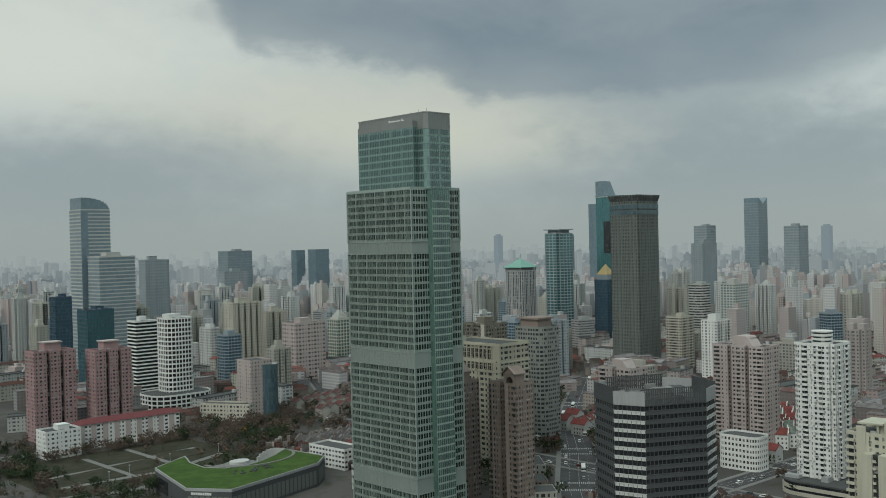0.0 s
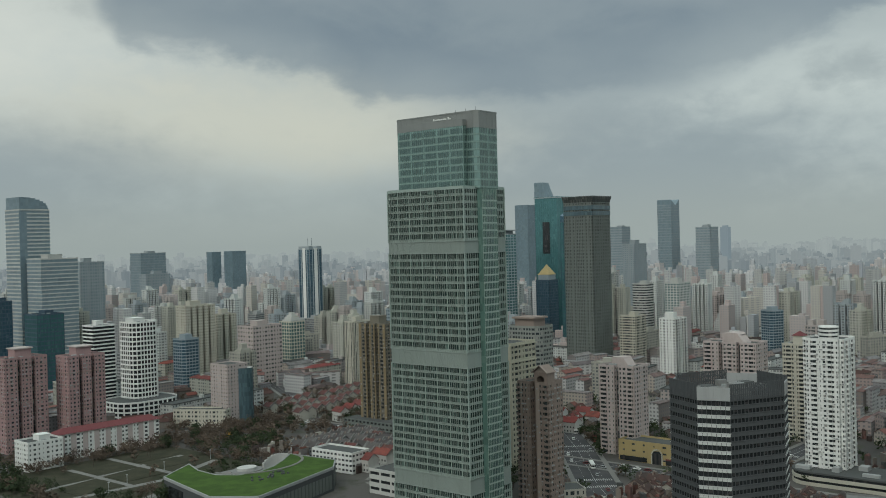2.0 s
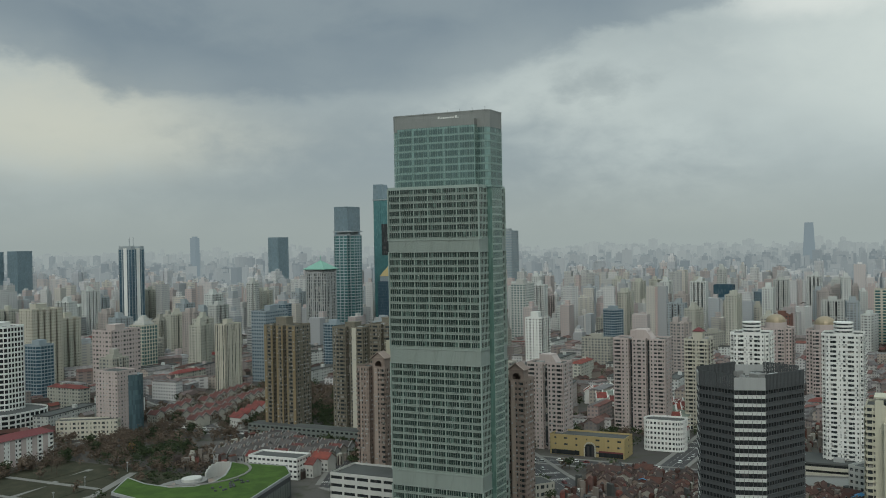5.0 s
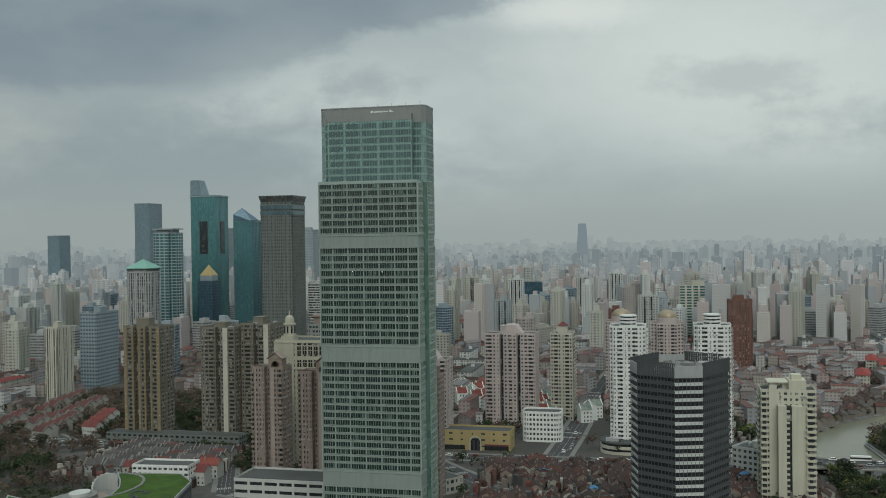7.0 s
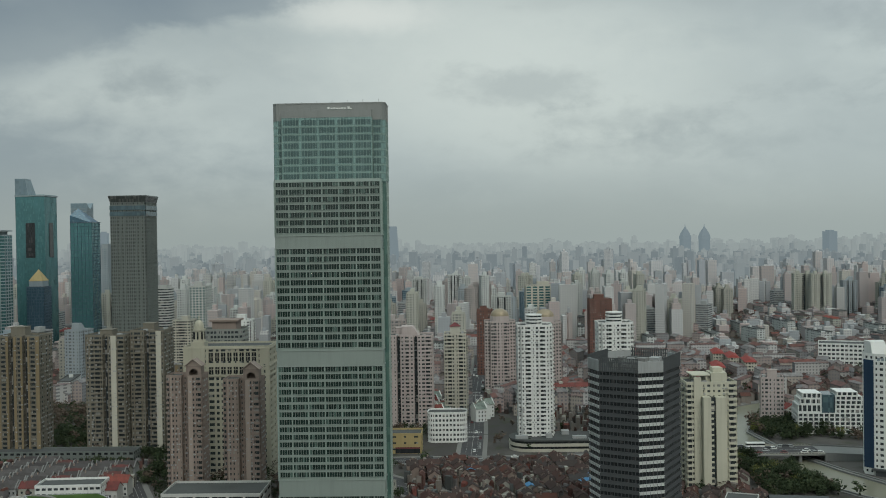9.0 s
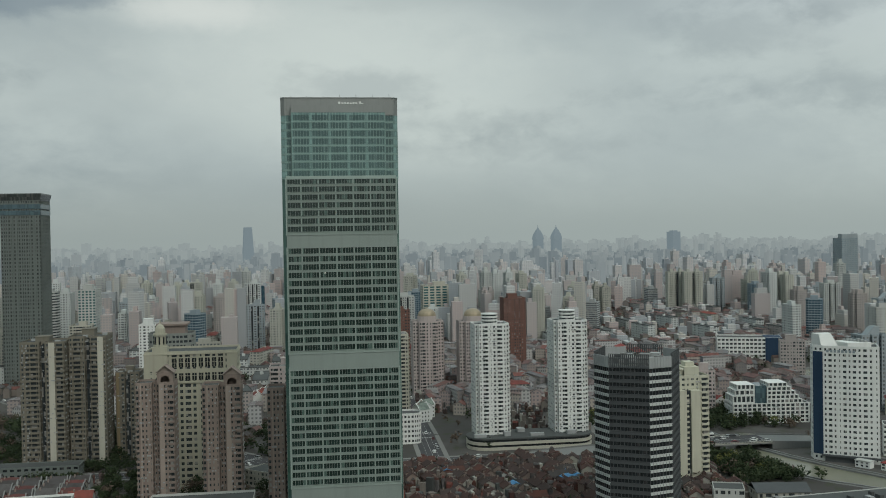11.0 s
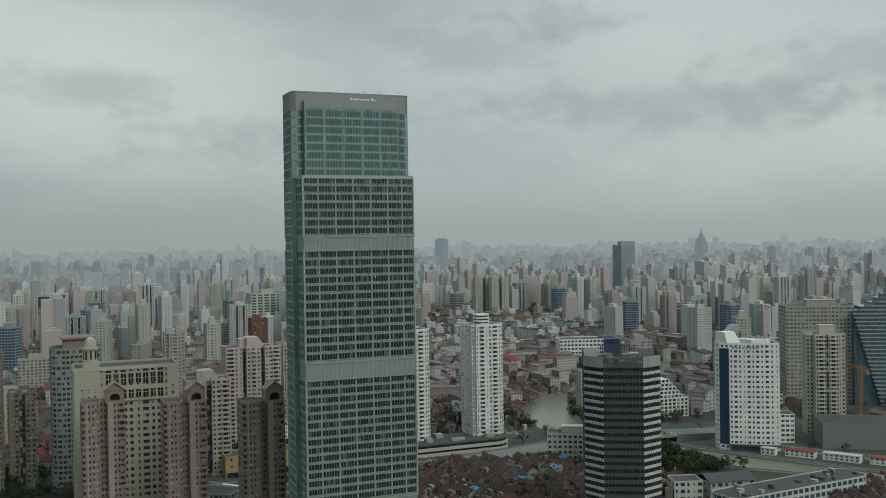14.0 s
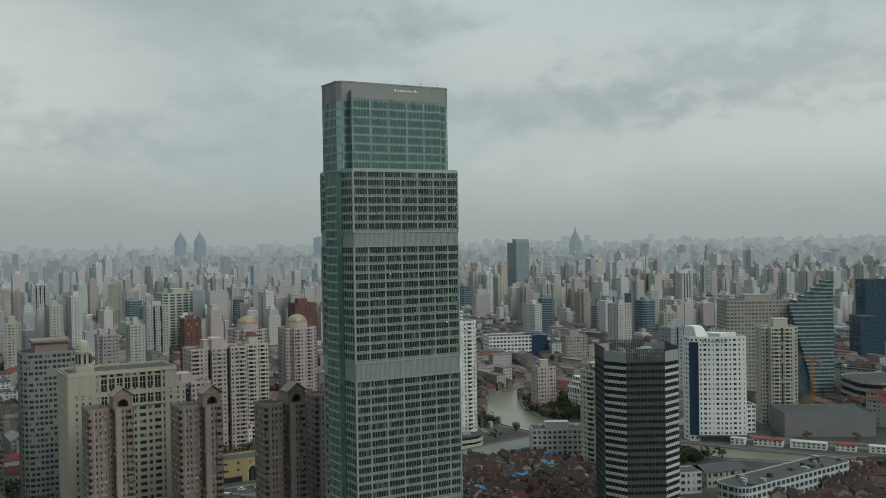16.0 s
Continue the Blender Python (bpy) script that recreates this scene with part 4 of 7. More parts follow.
    B("apartment_tower", "ochre apartment tower with one cream strip", apt, 514, 537, None, 78, "tan", plan=notched(26, 22, 1, 3, 4), turn=-90, fh=2.9, bay=2.6, ww=0.5, wh=0.5, seed=45, stripe=("cream", ((4, 0.2, 0.5),)), balcony=((0, 0.45, 0.9), (4, 0.6, 0.95)))
    B("apartment_tower", "ochre apartment tower with one cream strip", apt, 522, 512, None, 80, "tan", plan=notched(22.5, 22, 1, 3, 4), turn=-90, fh=2.9, bay=2.6, ww=0.5, wh=0.5, seed=47, stripe=("cream", ((4, 0.45, 0.8),)), balcony=((0, 0.3, 0.8), (4, 0.0, 0.4)))
    B("apartment_tower", "lower ochre apartment tower behind the tall ones", apt, 534, 491, None, 55, "tan", plan=notched(15, 16, 1, 3, 3), turn=-90, fh=2.9, bay=2.6, ww=0.5, wh=0.5, seed=49, stripe=("ochre", ((0, 0.1, 0.4),)))
    B("office_slab", "blue-grey office slab with a sign near its top", off, 725, 770, (38, 18), 71, "blue_grey", "glass_blue", fh=3.6, bay=3, ww=0.6, wh=0.45, seed=46)
    B("office_slab", "white ribbed office slab", off, 644, 759, (24, 13), 64, "cream", fh=3.6, bay=2.2, ww=0.4, wh=0.95, seed=47)
    B("apartment_tower", "pinkish grey apartment slab with long balconies", apt, 598, 345, None, 67, "rose", plan=notched(38, 19, 2, 2.5, 4), turn=-90, fh=2.8, bay=3, ww=0.5, wh=0.45, seed=48, balcony=((0, 0.1, 0.55), (4, 0.3, 0.7), (8, 0.45, 0.9)))
    B("apartment_tower", "cream apartment tower with a red turret", apt, 624, 310, (20, 17), 65, "cream", fh=2.8, bay=2.8, ww=0.45, seed=49, balcony=((0, 0.1, 0.4), (0, 0.6, 0.9), (3, 0.1, 0.4), (3, 0.6, 0.9)))
    B("apartment_tower", "pink balconied apartment tower over a yellow podium", apt, 521, 388, None, 57, "rose", plan=notched(26, 18, 1, 3, 3), turn=-90, fh=2.8, bay=3, ww=0.5, seed=50, balcony=((0, 0.1, 0.5), (4, 0.5, 0.9)))
    B("shopping_podium", "long yellow shopping podium with arched doorway", "podium", 510, 356, (18, 50), 12, "yellow", fh=4.5, bay=7, ww=0.25, wh=0.3, seed=51, house=False)
    for i, (x, y, h) in enumerate(((525, 256, 80), (524, 203, 81))):
        B("apartment_tower", "white twin apartment tower with stepped round head", apt, x, y, None, h, "white", plan=cross(23, 23, 2.2, 2.2), fh=2.8, bay=2.4, ww=0.40, wh=0.46, seed=52 + i, house=False, group="white twin towers", balcony=((0, 0.2, 0.34), (0, 0.66, 0.8), (9, 0.2, 0.34), (9, 0.66, 0.8), (3, 0.38, 0.62)))
    for x, y, s in ((741, 272, 54), (729, 233, 55)):
        B("apartment_tower", "rose apartment tower with a golden dome", apt, x, y, None, 64, "rose", plan=cross(28, 27, 5, 5), fh=2.9, bay=2.8, ww=0.5, seed=s, house=False, group="domed towers", balcony=((9, 0.1, 0.35), (9, 0.65, 0.9), (0, 0.2, 0.8)))
    B("apartment_tower", "red-brown tiled apartment tower", apt, 882, 165, (20, 23), 73, "orange", fh=2.9, bay=2.6, ww=0.4, seed=56)
    B("apartment_tower", "red-brown apartment tower, half hidden", apt, 866, 283, (15, 16), 65, "orange", fh=2.9, bay=2.6, ww=0.4, seed=57)
    B("office_tower", "cream office tower with a green glass front", off, 1210, 201, (30, 42), 71, "cream", "glass_teal", fh=3.6, bay=8, ww=0.7, wh=0.6, seed=58)
    B("office_tower", "plain dark blue glass office block", off, 1517, 460, (24, 30), 60, "glass_blue", "glass_blue", fh=4, ww=0.95, wh=0.95, seed=59, house=False)
    B("apartment_tower", "cream apartment tower with stacked corner balconies", apt, 405, 170, None, 59, "river_cream", plan=rect(27, 18), turn=-90, fh=2.9, bay=2.6, ww=0.4, wh=0.42, seed=60, balcony=((0, 0.0, 0.13), (0, 0.82, 0.98), (3, 0.3, 0.7)))
    B("office_block", "low white office block with rounded corner", off, 542, 315, None, 19.5, "white", plan=rounded(17, 27, 5), fh=3.2, bay=2.6, ww=0.6, seed=61, house=False)
    # east and south east: the river side
    B("hotel_tower", "plain white hotel tower with a navy glass strip", "hotel", 434, 52, None, 68.5, "white", plan=[(-1.5, 17), (-12.8, 1.7), (-18.2, -9.5), (3, -20), (17, 8), (12, 18), (3.5, 20.5)], fh=3.3, bay=2.9, ww=0.46, wh=0.46, seed=62, house=False)
    B("apartment_tower", "white balconied apartment tower with a round head", apt, 450, -26, None, 69, "cream", plan=cross(24, 26, 5, 5), turn=-30, fh=2.8, bay=2.6, ww=0.5, seed=63, stripe=("glass_flat", ((0, 0.44, 0.56), (9, 0.46, 0.54))), balcony=((0, 0.2, 0.8), (9, 0.1, 0.4), (9, 0.6, 0.9)))
    B("office_slab", "grey-brown office slab with banded windows", off, 556, -119, (30, 54), 79, "stone", "city_glass", turn=-30, fh=3.2, bay=3, ww=0.7, wh=0.5, seed=64)
    B("office_tower", "plain dark blue glass office block", off, 604, -338, (28, 24), 50, "navy", "glass_blue", turn=-30, fh=3.8, bay=3, ww=0.9, wh=0.8, seed=65, house=False)
    B("office_tower", "dark blue glass tower behind the low mall", off, 662, -425, (26, 24), 82, "navy", "glass_blue", turn=-30, fh=3.8, bay=3, ww=0.9, wh=0.8, seed=88, house=False)
    B("office_slab", "brown-grey slab with pale window bands", off, 487, -247, (44, 26), 90, "stone", turn=-30, fh=3.2, ww=1, wh=0.5, seed=89)
    B("apartment_tower", "pale apartment tower with dark stripe", apt, 867, -236, (19, 21), 54, "pale", fh=2.9, bay=2.6, ww=0.5, seed=66)
    B("office_block", "white office block with a blue end wall", off, 879, -91, (30, 66), 25, "white", "glass_flat", turn=-20, fh=4, bay=4, ww=0.7, wh=0.5, seed=67, house=False)
    B("apartment_block", "white stepped grid apartment block by the river", "apartment block", 559, 44, (20, 56), 14, "white", "glass_flat", turn=-6, fh=3, bay=3.4, ww=0.75, wh=0.7, depth=0.9, seed=68, rim=0.6, house=False)
    B("apartment_block", "pink-grey slab block among trees on the river bend", "apartment block", 594, 78, (13, 16), 33, "rose", turn=-12, fh=2.9, bay=2.8, ww=0.5, seed=80)
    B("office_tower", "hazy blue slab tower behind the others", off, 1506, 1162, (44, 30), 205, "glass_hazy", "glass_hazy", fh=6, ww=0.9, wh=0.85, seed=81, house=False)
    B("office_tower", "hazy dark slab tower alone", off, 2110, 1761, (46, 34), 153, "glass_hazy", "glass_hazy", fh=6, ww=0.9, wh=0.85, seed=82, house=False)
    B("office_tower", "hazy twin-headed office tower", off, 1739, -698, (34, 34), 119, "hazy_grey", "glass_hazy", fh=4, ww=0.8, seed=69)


named_buildings()



# ---- heads, domes and other things that single buildings out ----
def find(x, y):
    """The thing whose base stands nearest to a place."""
    tops = [o for o in scene.objects if o.type == "EMPTY" and o.parent is None]
    return min(tops, key=lambda o: (o.location.x - x) ** 2 + (o.location.y - y) ** 2)


def ring(r, n=16, cx=0.0, cy=0.0, turn=0.0):
    return [(cx + r * math.cos(turn + 2 * math.pi * i / n), cy + r * math.sin(turn + 2 * math.pi * i / n)) for i in range(n)]


def dome(g, r, z, h, cx=0.0, cy=0.0, n=16):
    k = 6
    for i in range(k):
        a0, a1 = math.pi / 2 * i / k, math.pi / 2 * (i + 1) / k
        g.prism(ring(r * math.cos(a0), n, cx, cy), z + h * math.sin(a0), z + h * math.sin(a1), ring(max(0.05, r * math.cos(a1)), n, cx, cy))


def pyramid(g, w, z, h, cx=0.0, cy=0.0):
    p = [(x + cx, y + cy) for x, y in rect(w, w)]
    g.prism(p, z, z + h, [(cx + (x - cx) * 0.03, cy + (y - cy) * 0.03) for x, y in p])


def heads():
    # pink towers: roof pavilion with an oversailing lid
    for x, y, h in ((294, 747, 66), (335, 737, 64)):
        b = find(x, y)
        g = Geo()
        g.box(-6, -5, h, 6, 5, h + 6.5)
        held = part("roof_pavilion", g, M["pink"], b)
        g = Geo()
        g.box(-7, -6, h + 6.5, 7, 6, h + 7.3)
        part("pavilion_lid", g, M["rose"], held)
        g = Geo()
        for k in range(1, round(h / 8.7)):
            for p, u, length in edges(notched(*((31, 19) if h == 66 else (29, 18)), 2, 2.5, 3)):
                g.bar(p, u, 0, length, 0.12, 0.15, k * 8.7, k * 8.7 + 0.5)
        tagged(part("string_course", g, M["brown"], b, "darker tile course"), kind="stuff")
    # brown towers: gabled arch pavilion
    for x, y in ((404.7, 455), (388.7, 420), (371.7, 387), (383, 358)):
        b = find(x, y)
        h = 65.5
        g = Geo()
        for px in (1.0, 7.4):
            g.box(px, -6.6, h, px + 1.8, 0.1, h + 4.7)
        g.box(1.0, -6.6, h + 4.7, 9.2, 0.1, h + 6.2)
        g.box(1.02, 0.1, h, 9.18, 0.5, h + 6.15)
        for i in range(6):
            a0, a1 = math.pi * i / 6, math.pi * (i + 1) / 6
            lo = h + 3.0 + 1.6 * min(math.sin(a0), math.sin(a1))
            x0, x1 = 5.1 - 2.3 * math.cos(a0), 5.1 - 2.3 * math.cos(a1)
            g.box(min(x0, x1), -6.57, lo, max(x0, x1), -6.2, h + 4.7)
        held = part("arch_pavilion", g, M["brown"], b, "gabled arch over a dark opening")
        g = Geo()
        gable_roof(g, 0, 0, 7.6, 8.6, 0, 3.4, 0.5, 0.3)
        g.v = [(5.1 - y, -3.2 + x, z + h + 6.2) for x, y, z in g.v]
        part("gable_roof", g, M["brown"], held)
        g = Geo()
        g.prism([(0.9, -6.5), (9.3, -6.5), (9.3, 0.4), (0.9, 0.4)], h + 6.1, h + 9.3, [(5.0, -6.5), (5.2, -6.5), (5.2, 0.4), (5.0, 0.4)])
        part("gable_wall", g, M["brown_pale"], held)
        g = Geo()
        gable_roof(g, 0, 0, 0.5, 8.8, 0, 3.5, 0.4, 0.45)
        g.v = [(5.1 - y, -7.3 + x, z + h + 6.2) for x, y, z in g.v]
        part("gable_frame", g, M["brown_pale"], held, "pale timber-like gable frame")
    # white twins: stepped round heads
    for x, y, h in ((525, 256, 80), (524, 203, 81)):
        b = find(x, y)
        for k in range(3):
            g = Geo()
            g.prism(ring(5.6, 20), h + 2.2 * k, h + 2.2 * k + 1.2)
            part("head_ring", g, M["white"], b)
            g = Geo()
            g.prism(ring(5.0, 20), h + 2.2 * k + 1.2, h + 2.2 * k + 2.2)
            part("head_window", g, M["glass_flat"], b)
        g = Geo()
        g.prism(ring(5.6, 20), h + 6.6, h + 7.3)
        part("head_lid", g, M["white"], b)
    # golden domes
    for x, y in ((741, 272), (729, 233)):
        b = find(x, y)
        g = Geo()
        g.prism(ring(8.5, 16), 64, 69)
        held = part("drum", g, M["rose"], b)
        g = Geo()
        dome(g, 8.2, 69, 6.5)
        part("dome", g, M["gold_dome"], held, "dull gold ribbed dome")
    # cream civic block: domed turret, tall top windows, cornices
    b = find(449, 441)
    g = Geo()
    g.prism([(-12, 13), (-4, 13), (-4, 21), (-12, 21)], 77, 80.5)
    g.prism(ring(3.9, 12, -8, 17), 80.5, 81.4), g.prism(ring(3.2, 12, -8, 17), 81.4, 87), g.prism(ring(3.9, 12, -8, 17), 87, 88), g.prism(ring(2.9, 12, -8, 17), 88, 89.6)
    held = part("turret", g, M["sandstone"], b)
    g = Geo()
    for i in range(8):
        a = 2 * math.pi * i / 8
        g.box(-8 + 3.1 * math.cos(a) - 0.4, 17 + 3.1 * math.sin(a) - 0.4, 82, -8 + 3.1 * math.cos(a) + 0.4, 17 + 3.1 * math.sin(a) + 0.4, 86.3)
    part("turret_opening", g, M["glass_black"], held)
    g = Geo()
    dome(g, 2.8, 89.6, 3.6, -8, 17, 12)
    g.prism(ring(0.4, 8, -8, 17), 93.0, 95.6)
    part("turret_dome", g, M["sandstone"], held, "cream stone cupola")
    g = Geo()
    for z in (60.5, 66.0, 76.3):
        g.box(-13.6, -25.6, z, 13.6, 25.6, z + 0.7)
    for k in range(9):
        g.box(-13.5, -18 + 3.6 * k - 0.4, 61, -12.9, -18 + 3.6 * k + 0.4, 76)
    for y0, y1 in ((-25.2, -19.5), (12.5, 25.2)):
        g.box(-13.4, y0, 0, -12.8, y1, 76.5)
    g.box(-13.3, -19.5, 66.5, -12.9, 12.5, 68.2)
    g.box(-12.9, 24.9, 0, 13.1, 25.4, 76.5)
    part("stone_frame", g, M["sandstone"], b, "cream stone pilasters and cornices")
    g = Geo()
    for z in (69.3, 62.0):
        for k in range(8):
            y = -16.2 + 3.6 * k
            g.box(-13.12, y - 1.2, z, -12.9, y + 1.2, z + 5.0)
    tagged(part("tall_window", g, M["glass_black"], b, "tall dark windows"), kind="stuff")
    g = Geo()
    for z in (69.3, 62.0):
        for k in range(8):
            y = -16.2 + 3.6 * k
            g.box(-13.2, y - 0.12, z, -13.1, y + 0.12, z + 5.0), g.box(-13.2, y - 1.2, z + 2.4, -13.1, y + 1.2, z + 2.65)
    tagged(part("window_bar", g, M["sandstone"], b), kind="stuff")
    g = Geo()
    for y in (-22.4, 15.5, 18.5, 21.5):
        for k in range(20):
            g.box(-13.44, y - 0.45, 3 + 3.3 * k, -13.38, y + 0.45, 4.6 + 3.3 * k)
    tagged(part("small_window", g, M["glass_flat"], b), kind="stuff")
    # hotel slab: flat oversailing roof hat
    b = find(522, 462)
    g = Geo()
    g.box(-9, -9, 80, 5, 7, 86), g.box(-10.5, -10.5, 86, 6.5, 8.5, 87.2)
    part("roof_hat", g, M["brown"], b, "brown flat-topped roof house")
    # green pyramid
    b = find(907, 827)
    g = Geo()
    g.box(-12, -12, 103, 12, 12, 108)
    for p, u, length in edges(rect(27, 27)):
        for i in range(9):
            g.bar(p, u, i * 3.2, i * 3.2 + 1.2, 0, 1.2, 103, 107.4)
    held = part("attic", g, M["grey"], b)
    g = Geo()
    g.prism(rect(31, 31), 107.4, 108.2)
    pyramid(g, 30, 108.2, 10)
    g.prism(ring(0.4, 6), 117, 124)
    part("pyramid_roof", g, M["mint"], held, "pale green copper pyramid roof")
    # golden pyramid
    b = find(1086, 834)
    g = Geo()
    g.box(-8.5, -8.5, 84, 8.5, 8.5, 92)
    held = part("attic", g, M["blue_grey"], b)
    g = Geo()
    pyramid(g, 18, 92, 14)
    part("pyramid_roof", g, M["yellow"], held, "golden pyramid roof")
    # brown stone tower: glazed flaring crown
    b = find(899, 650)
    g = Geo()
    g.prism(rect(37, 37), 180, 186, rect(40, 40)), g.prism(rect(40, 40), 186, 187)
    part("crown", g, M["glass_brown"], b, "flaring glass crown")
    g = Geo()
    for p, u, length in edges(rect(37, 37)):
        for i in range(9):
            g.bar(p, u, 2 + i * 4.1, 3.1 + i * 4.1, 0.35, 0.4, 0, 180)
    part("stone_rib", g, M["brown_stone"], b)
    g = Geo()
    for p, u, length in edges(rect(37.4, 37.4)):
        for z in (166, 172):
            g.bar(p, u, 0.2, length - 0.2, 0.3, 0.3, z, z + 4.5)
    part("top_glazing", g, M["navy_glass"], b, "dark glazed top storeys")
    # teal tower: setback slab and curved fin
    b = find(1147, 862)
    g = Geo()
    g.prism([(-19, 2), (6, 2), (6, 19), (-19, 19)], 200, 222, [(-19, 6), (-2, 6), (-2, 19), (-19, 19)])
    part("fin", g, M["glass_hazy"], b, "curved glass fin")
    g = Geo()
    g.box(-20, -20, 199, 20, 20, 200.6)
    part("cornice", g, M["hazy_grey"], b)
    g = Geo()
    g.box(-19.3, -6, 120, -19.1, 6, 165), g.box(-6, -19.3, 120, 6, -19.1, 165)
    part("glass_panel", g, M["glass_black"], b, "darker central glass")
    # dark teal tower: raked crown
    b = find(1036, 755)
    g = Geo()
    g.face((-13, -13, 162), (13, -13, 162), (13, 13, 180), (-13, 13, 171))
    g.face((-13, -13, 162), (-13, 13, 171), (-13, 13, 162))
    g.face((13, -13, 162), (13, 13, 162), (13, 13, 180))
    g.face((-13, 13, 162), (-13, 13, 171), (13, 13, 180), (13, 13, 162))
    part("raked_crown", g, M["glass_blue"], b, "raked glass crown")
    g = Geo()
    for k in range(9):
        g.box(-14.5, -14.5 + 3.2 * k, 162, 14.5, -14.1 + 3.2 * k, 162.5)
    part("crown_louvre", g, M["hazy_grey"], b)
    # cornice tower
    b = find(1009, 851)
    g = Geo()
    g.box(-10, -10, 148, 10, 10, 153), g.box(-14, -14, 153, 14, 14, 154.5)
    part("cornice", g, M["hazy_grey"], b)
    # twin masts
    b = find(1008, 1230)
    g = Geo()
    for s in (-1, 1):
        g.box(s * 9 - 4, -12, 134, s * 9 + 4, 12, 139)
        g.prism(ring(0.5, 6, s * 4, 0), 134, 152)
    part("mast", g, M["hazy_grey"], b)
    g = Geo()
    g.box(-3.2, -13.3, 0, 3.2, 13.3, 136), g.box(-13.3, -3.2, 0, 13.3, 3.2, 136)
    part("white_fin", g, M["white"], b, "white vertical fin")
    # curved-top tower: a quarter round head
    b = find(480, 1096)
    g = Geo()
    for i in range(8):
        a0, a1 = math.pi / 2 * i / 8, math.pi / 2 * (i + 1) / 8
        x1 = -16 + 32 * math.cos(a0)
        g.box(-16, -15, 186 + 14 * math.sin(a0), max(-15.5, x1), 15, 186 + 14 * math.sin(a1) + 0.02)
    part("curved_head", g, M["glass_hazy"], b, "curved head of the tower")
    g = Geo()
    g.box(-17.2, -16.2, 60, -9, -15.6, 184)
    part("glass_strip", g, M["glass_hazy"], b)
    # split slanting tower
    b = find(2078, 1165)
    g = Geo()
    g.prism([(-20, -18), (0, -18), (0, 18), (-20, 18)], 212, 225, [(-20, -18), (-19, -18), (-19, 18), (-20, 18)])
    g.prism([(2, -18), (20, -18), (20, 18), (2, 18)], 212, 226, [(19, -18), (20, -18), (20, 18), (19, 18)])
    part("slanted_head", g, M["glass_hazy"], b)
    # stepped pyramid of the cream office tower, glass pyramid near it
    b = find(685, 904)
    for k in range(4):
        g = Geo()
        g.prism(rect(15 - 3.4 * k, 15 - 3.4 * k), 56 + 2.6 * k, 58.6 + 2.6 * k)
        part("roof_step", g, M["pale"], b)
    # slab with a dark glass bow
    b = find(446, 706)
    g = Geo()
    g.prism(ring(8, 18, 8, -8), 0, 44)
    part("glass_bow", g, M["navy_glass"], b, "dark curved glass bow")
    # white hotel: navy strip, roof sign, wedge and plant
    b = find(434, 52)
    g = Geo()
    g.prism([(-1.6, 17.3), (-1.3, 16.9), (3.6, 20.3), (3.4, 20.9)], 4, 66)
    part("navy_strip", g, M["blue"], b, "navy blue glass strip")
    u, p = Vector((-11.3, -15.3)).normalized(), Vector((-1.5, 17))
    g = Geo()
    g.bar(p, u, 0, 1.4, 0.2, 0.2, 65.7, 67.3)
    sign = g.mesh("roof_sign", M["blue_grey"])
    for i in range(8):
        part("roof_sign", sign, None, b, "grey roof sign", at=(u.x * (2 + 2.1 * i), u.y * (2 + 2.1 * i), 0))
    g = Geo()
    g.prism([(0, 6), (12, 6), (12, 17), (0, 17)], 68.5, 76, [(3, 9), (12, 6), (12, 17), (3, 17)])
    g.box(-9, -10, 68.5, 6, 5, 71.5)
    part("roof_wedge", g, M["white"], b, "white slanting roof house")
    g = Geo()
    for i in range(7):
        g.box(-8 + 2 * i, -8 + 1.1 * i, 71.5, -6.6 + 2 * i, -6.4 + 1.1 * i, 72.6 + 0.4 * (i % 3))
    part("roof_plant", g, M["plant_grey"], b)
    g = Geo()
    g.bar(p, u, -1, 32, 2.4, 2.4, 3.2, 4.2), g.bar(p, u, 1, 28, 1.2, 1.2, 0, 3.2)
    part("entrance_canopy", g, M["dark_grey"], b)
    # stepped storeys and the dark glass cleft of the white grid block
    b = find(559, 44)
    for y0, y1, z1 in ((-23, 3, 17), (-20.5, 3, 20), (-18, 3, 23), (-15, 3, 26), (-12, 2, 29), (12, 28, 20), (12, 26.5, 24), (12, 25, 28)):
        z0 = {17: 14, 20: 17 if y0 < 0 else 14, 23: 20, 26: 23, 29: 26, 24: 20, 28: 24}[z1]
        g = Geo()
        poly = [(-9.6, y0), (8, y0), (8, y1), (-9.6, y1)]
        facade(g, poly, z0, 1, z1 - z0, 3.4, 0.75, 0.7, 0.9)
        g.prism(inset(poly, 0.3), z1 - 0.3, z1 + 0.1)
        part("stepped_storey", g, M["white"], b)
        g = Geo()
        g.prism(inset(poly, 0.7), z0, z1 - 0.35)
        part("window_band", g, M["glass_flat"], b)
    g = Geo()
    g.box(-8.6, 3.1, 0, 8, 11.9, 27)
    part("glass_cleft", g, M["navy_glass"], b, "dark blue glass cleft between the wings")
    # cream river tower: open roof frame
    b = find(405, 170)
    g = Geo()
    for x in (-8, -2):
        for y in (-6, 6):
            g.box(x - 0.4, y - 0.4, 59, x + 0.4, y + 0.4, 63)
    g.box(-10, -7, 63, 0, 7, 63.7)
    part("roof_frame", g, M["river_cream"], b, "open cream roof frame")
    g = Geo()
    g.box(0.5, -6, 59, 9, 5, 64.5), g.box(2, -4, 64.5, 7, 3, 67)
    part("stair_house", g, M["river_cream"], b)
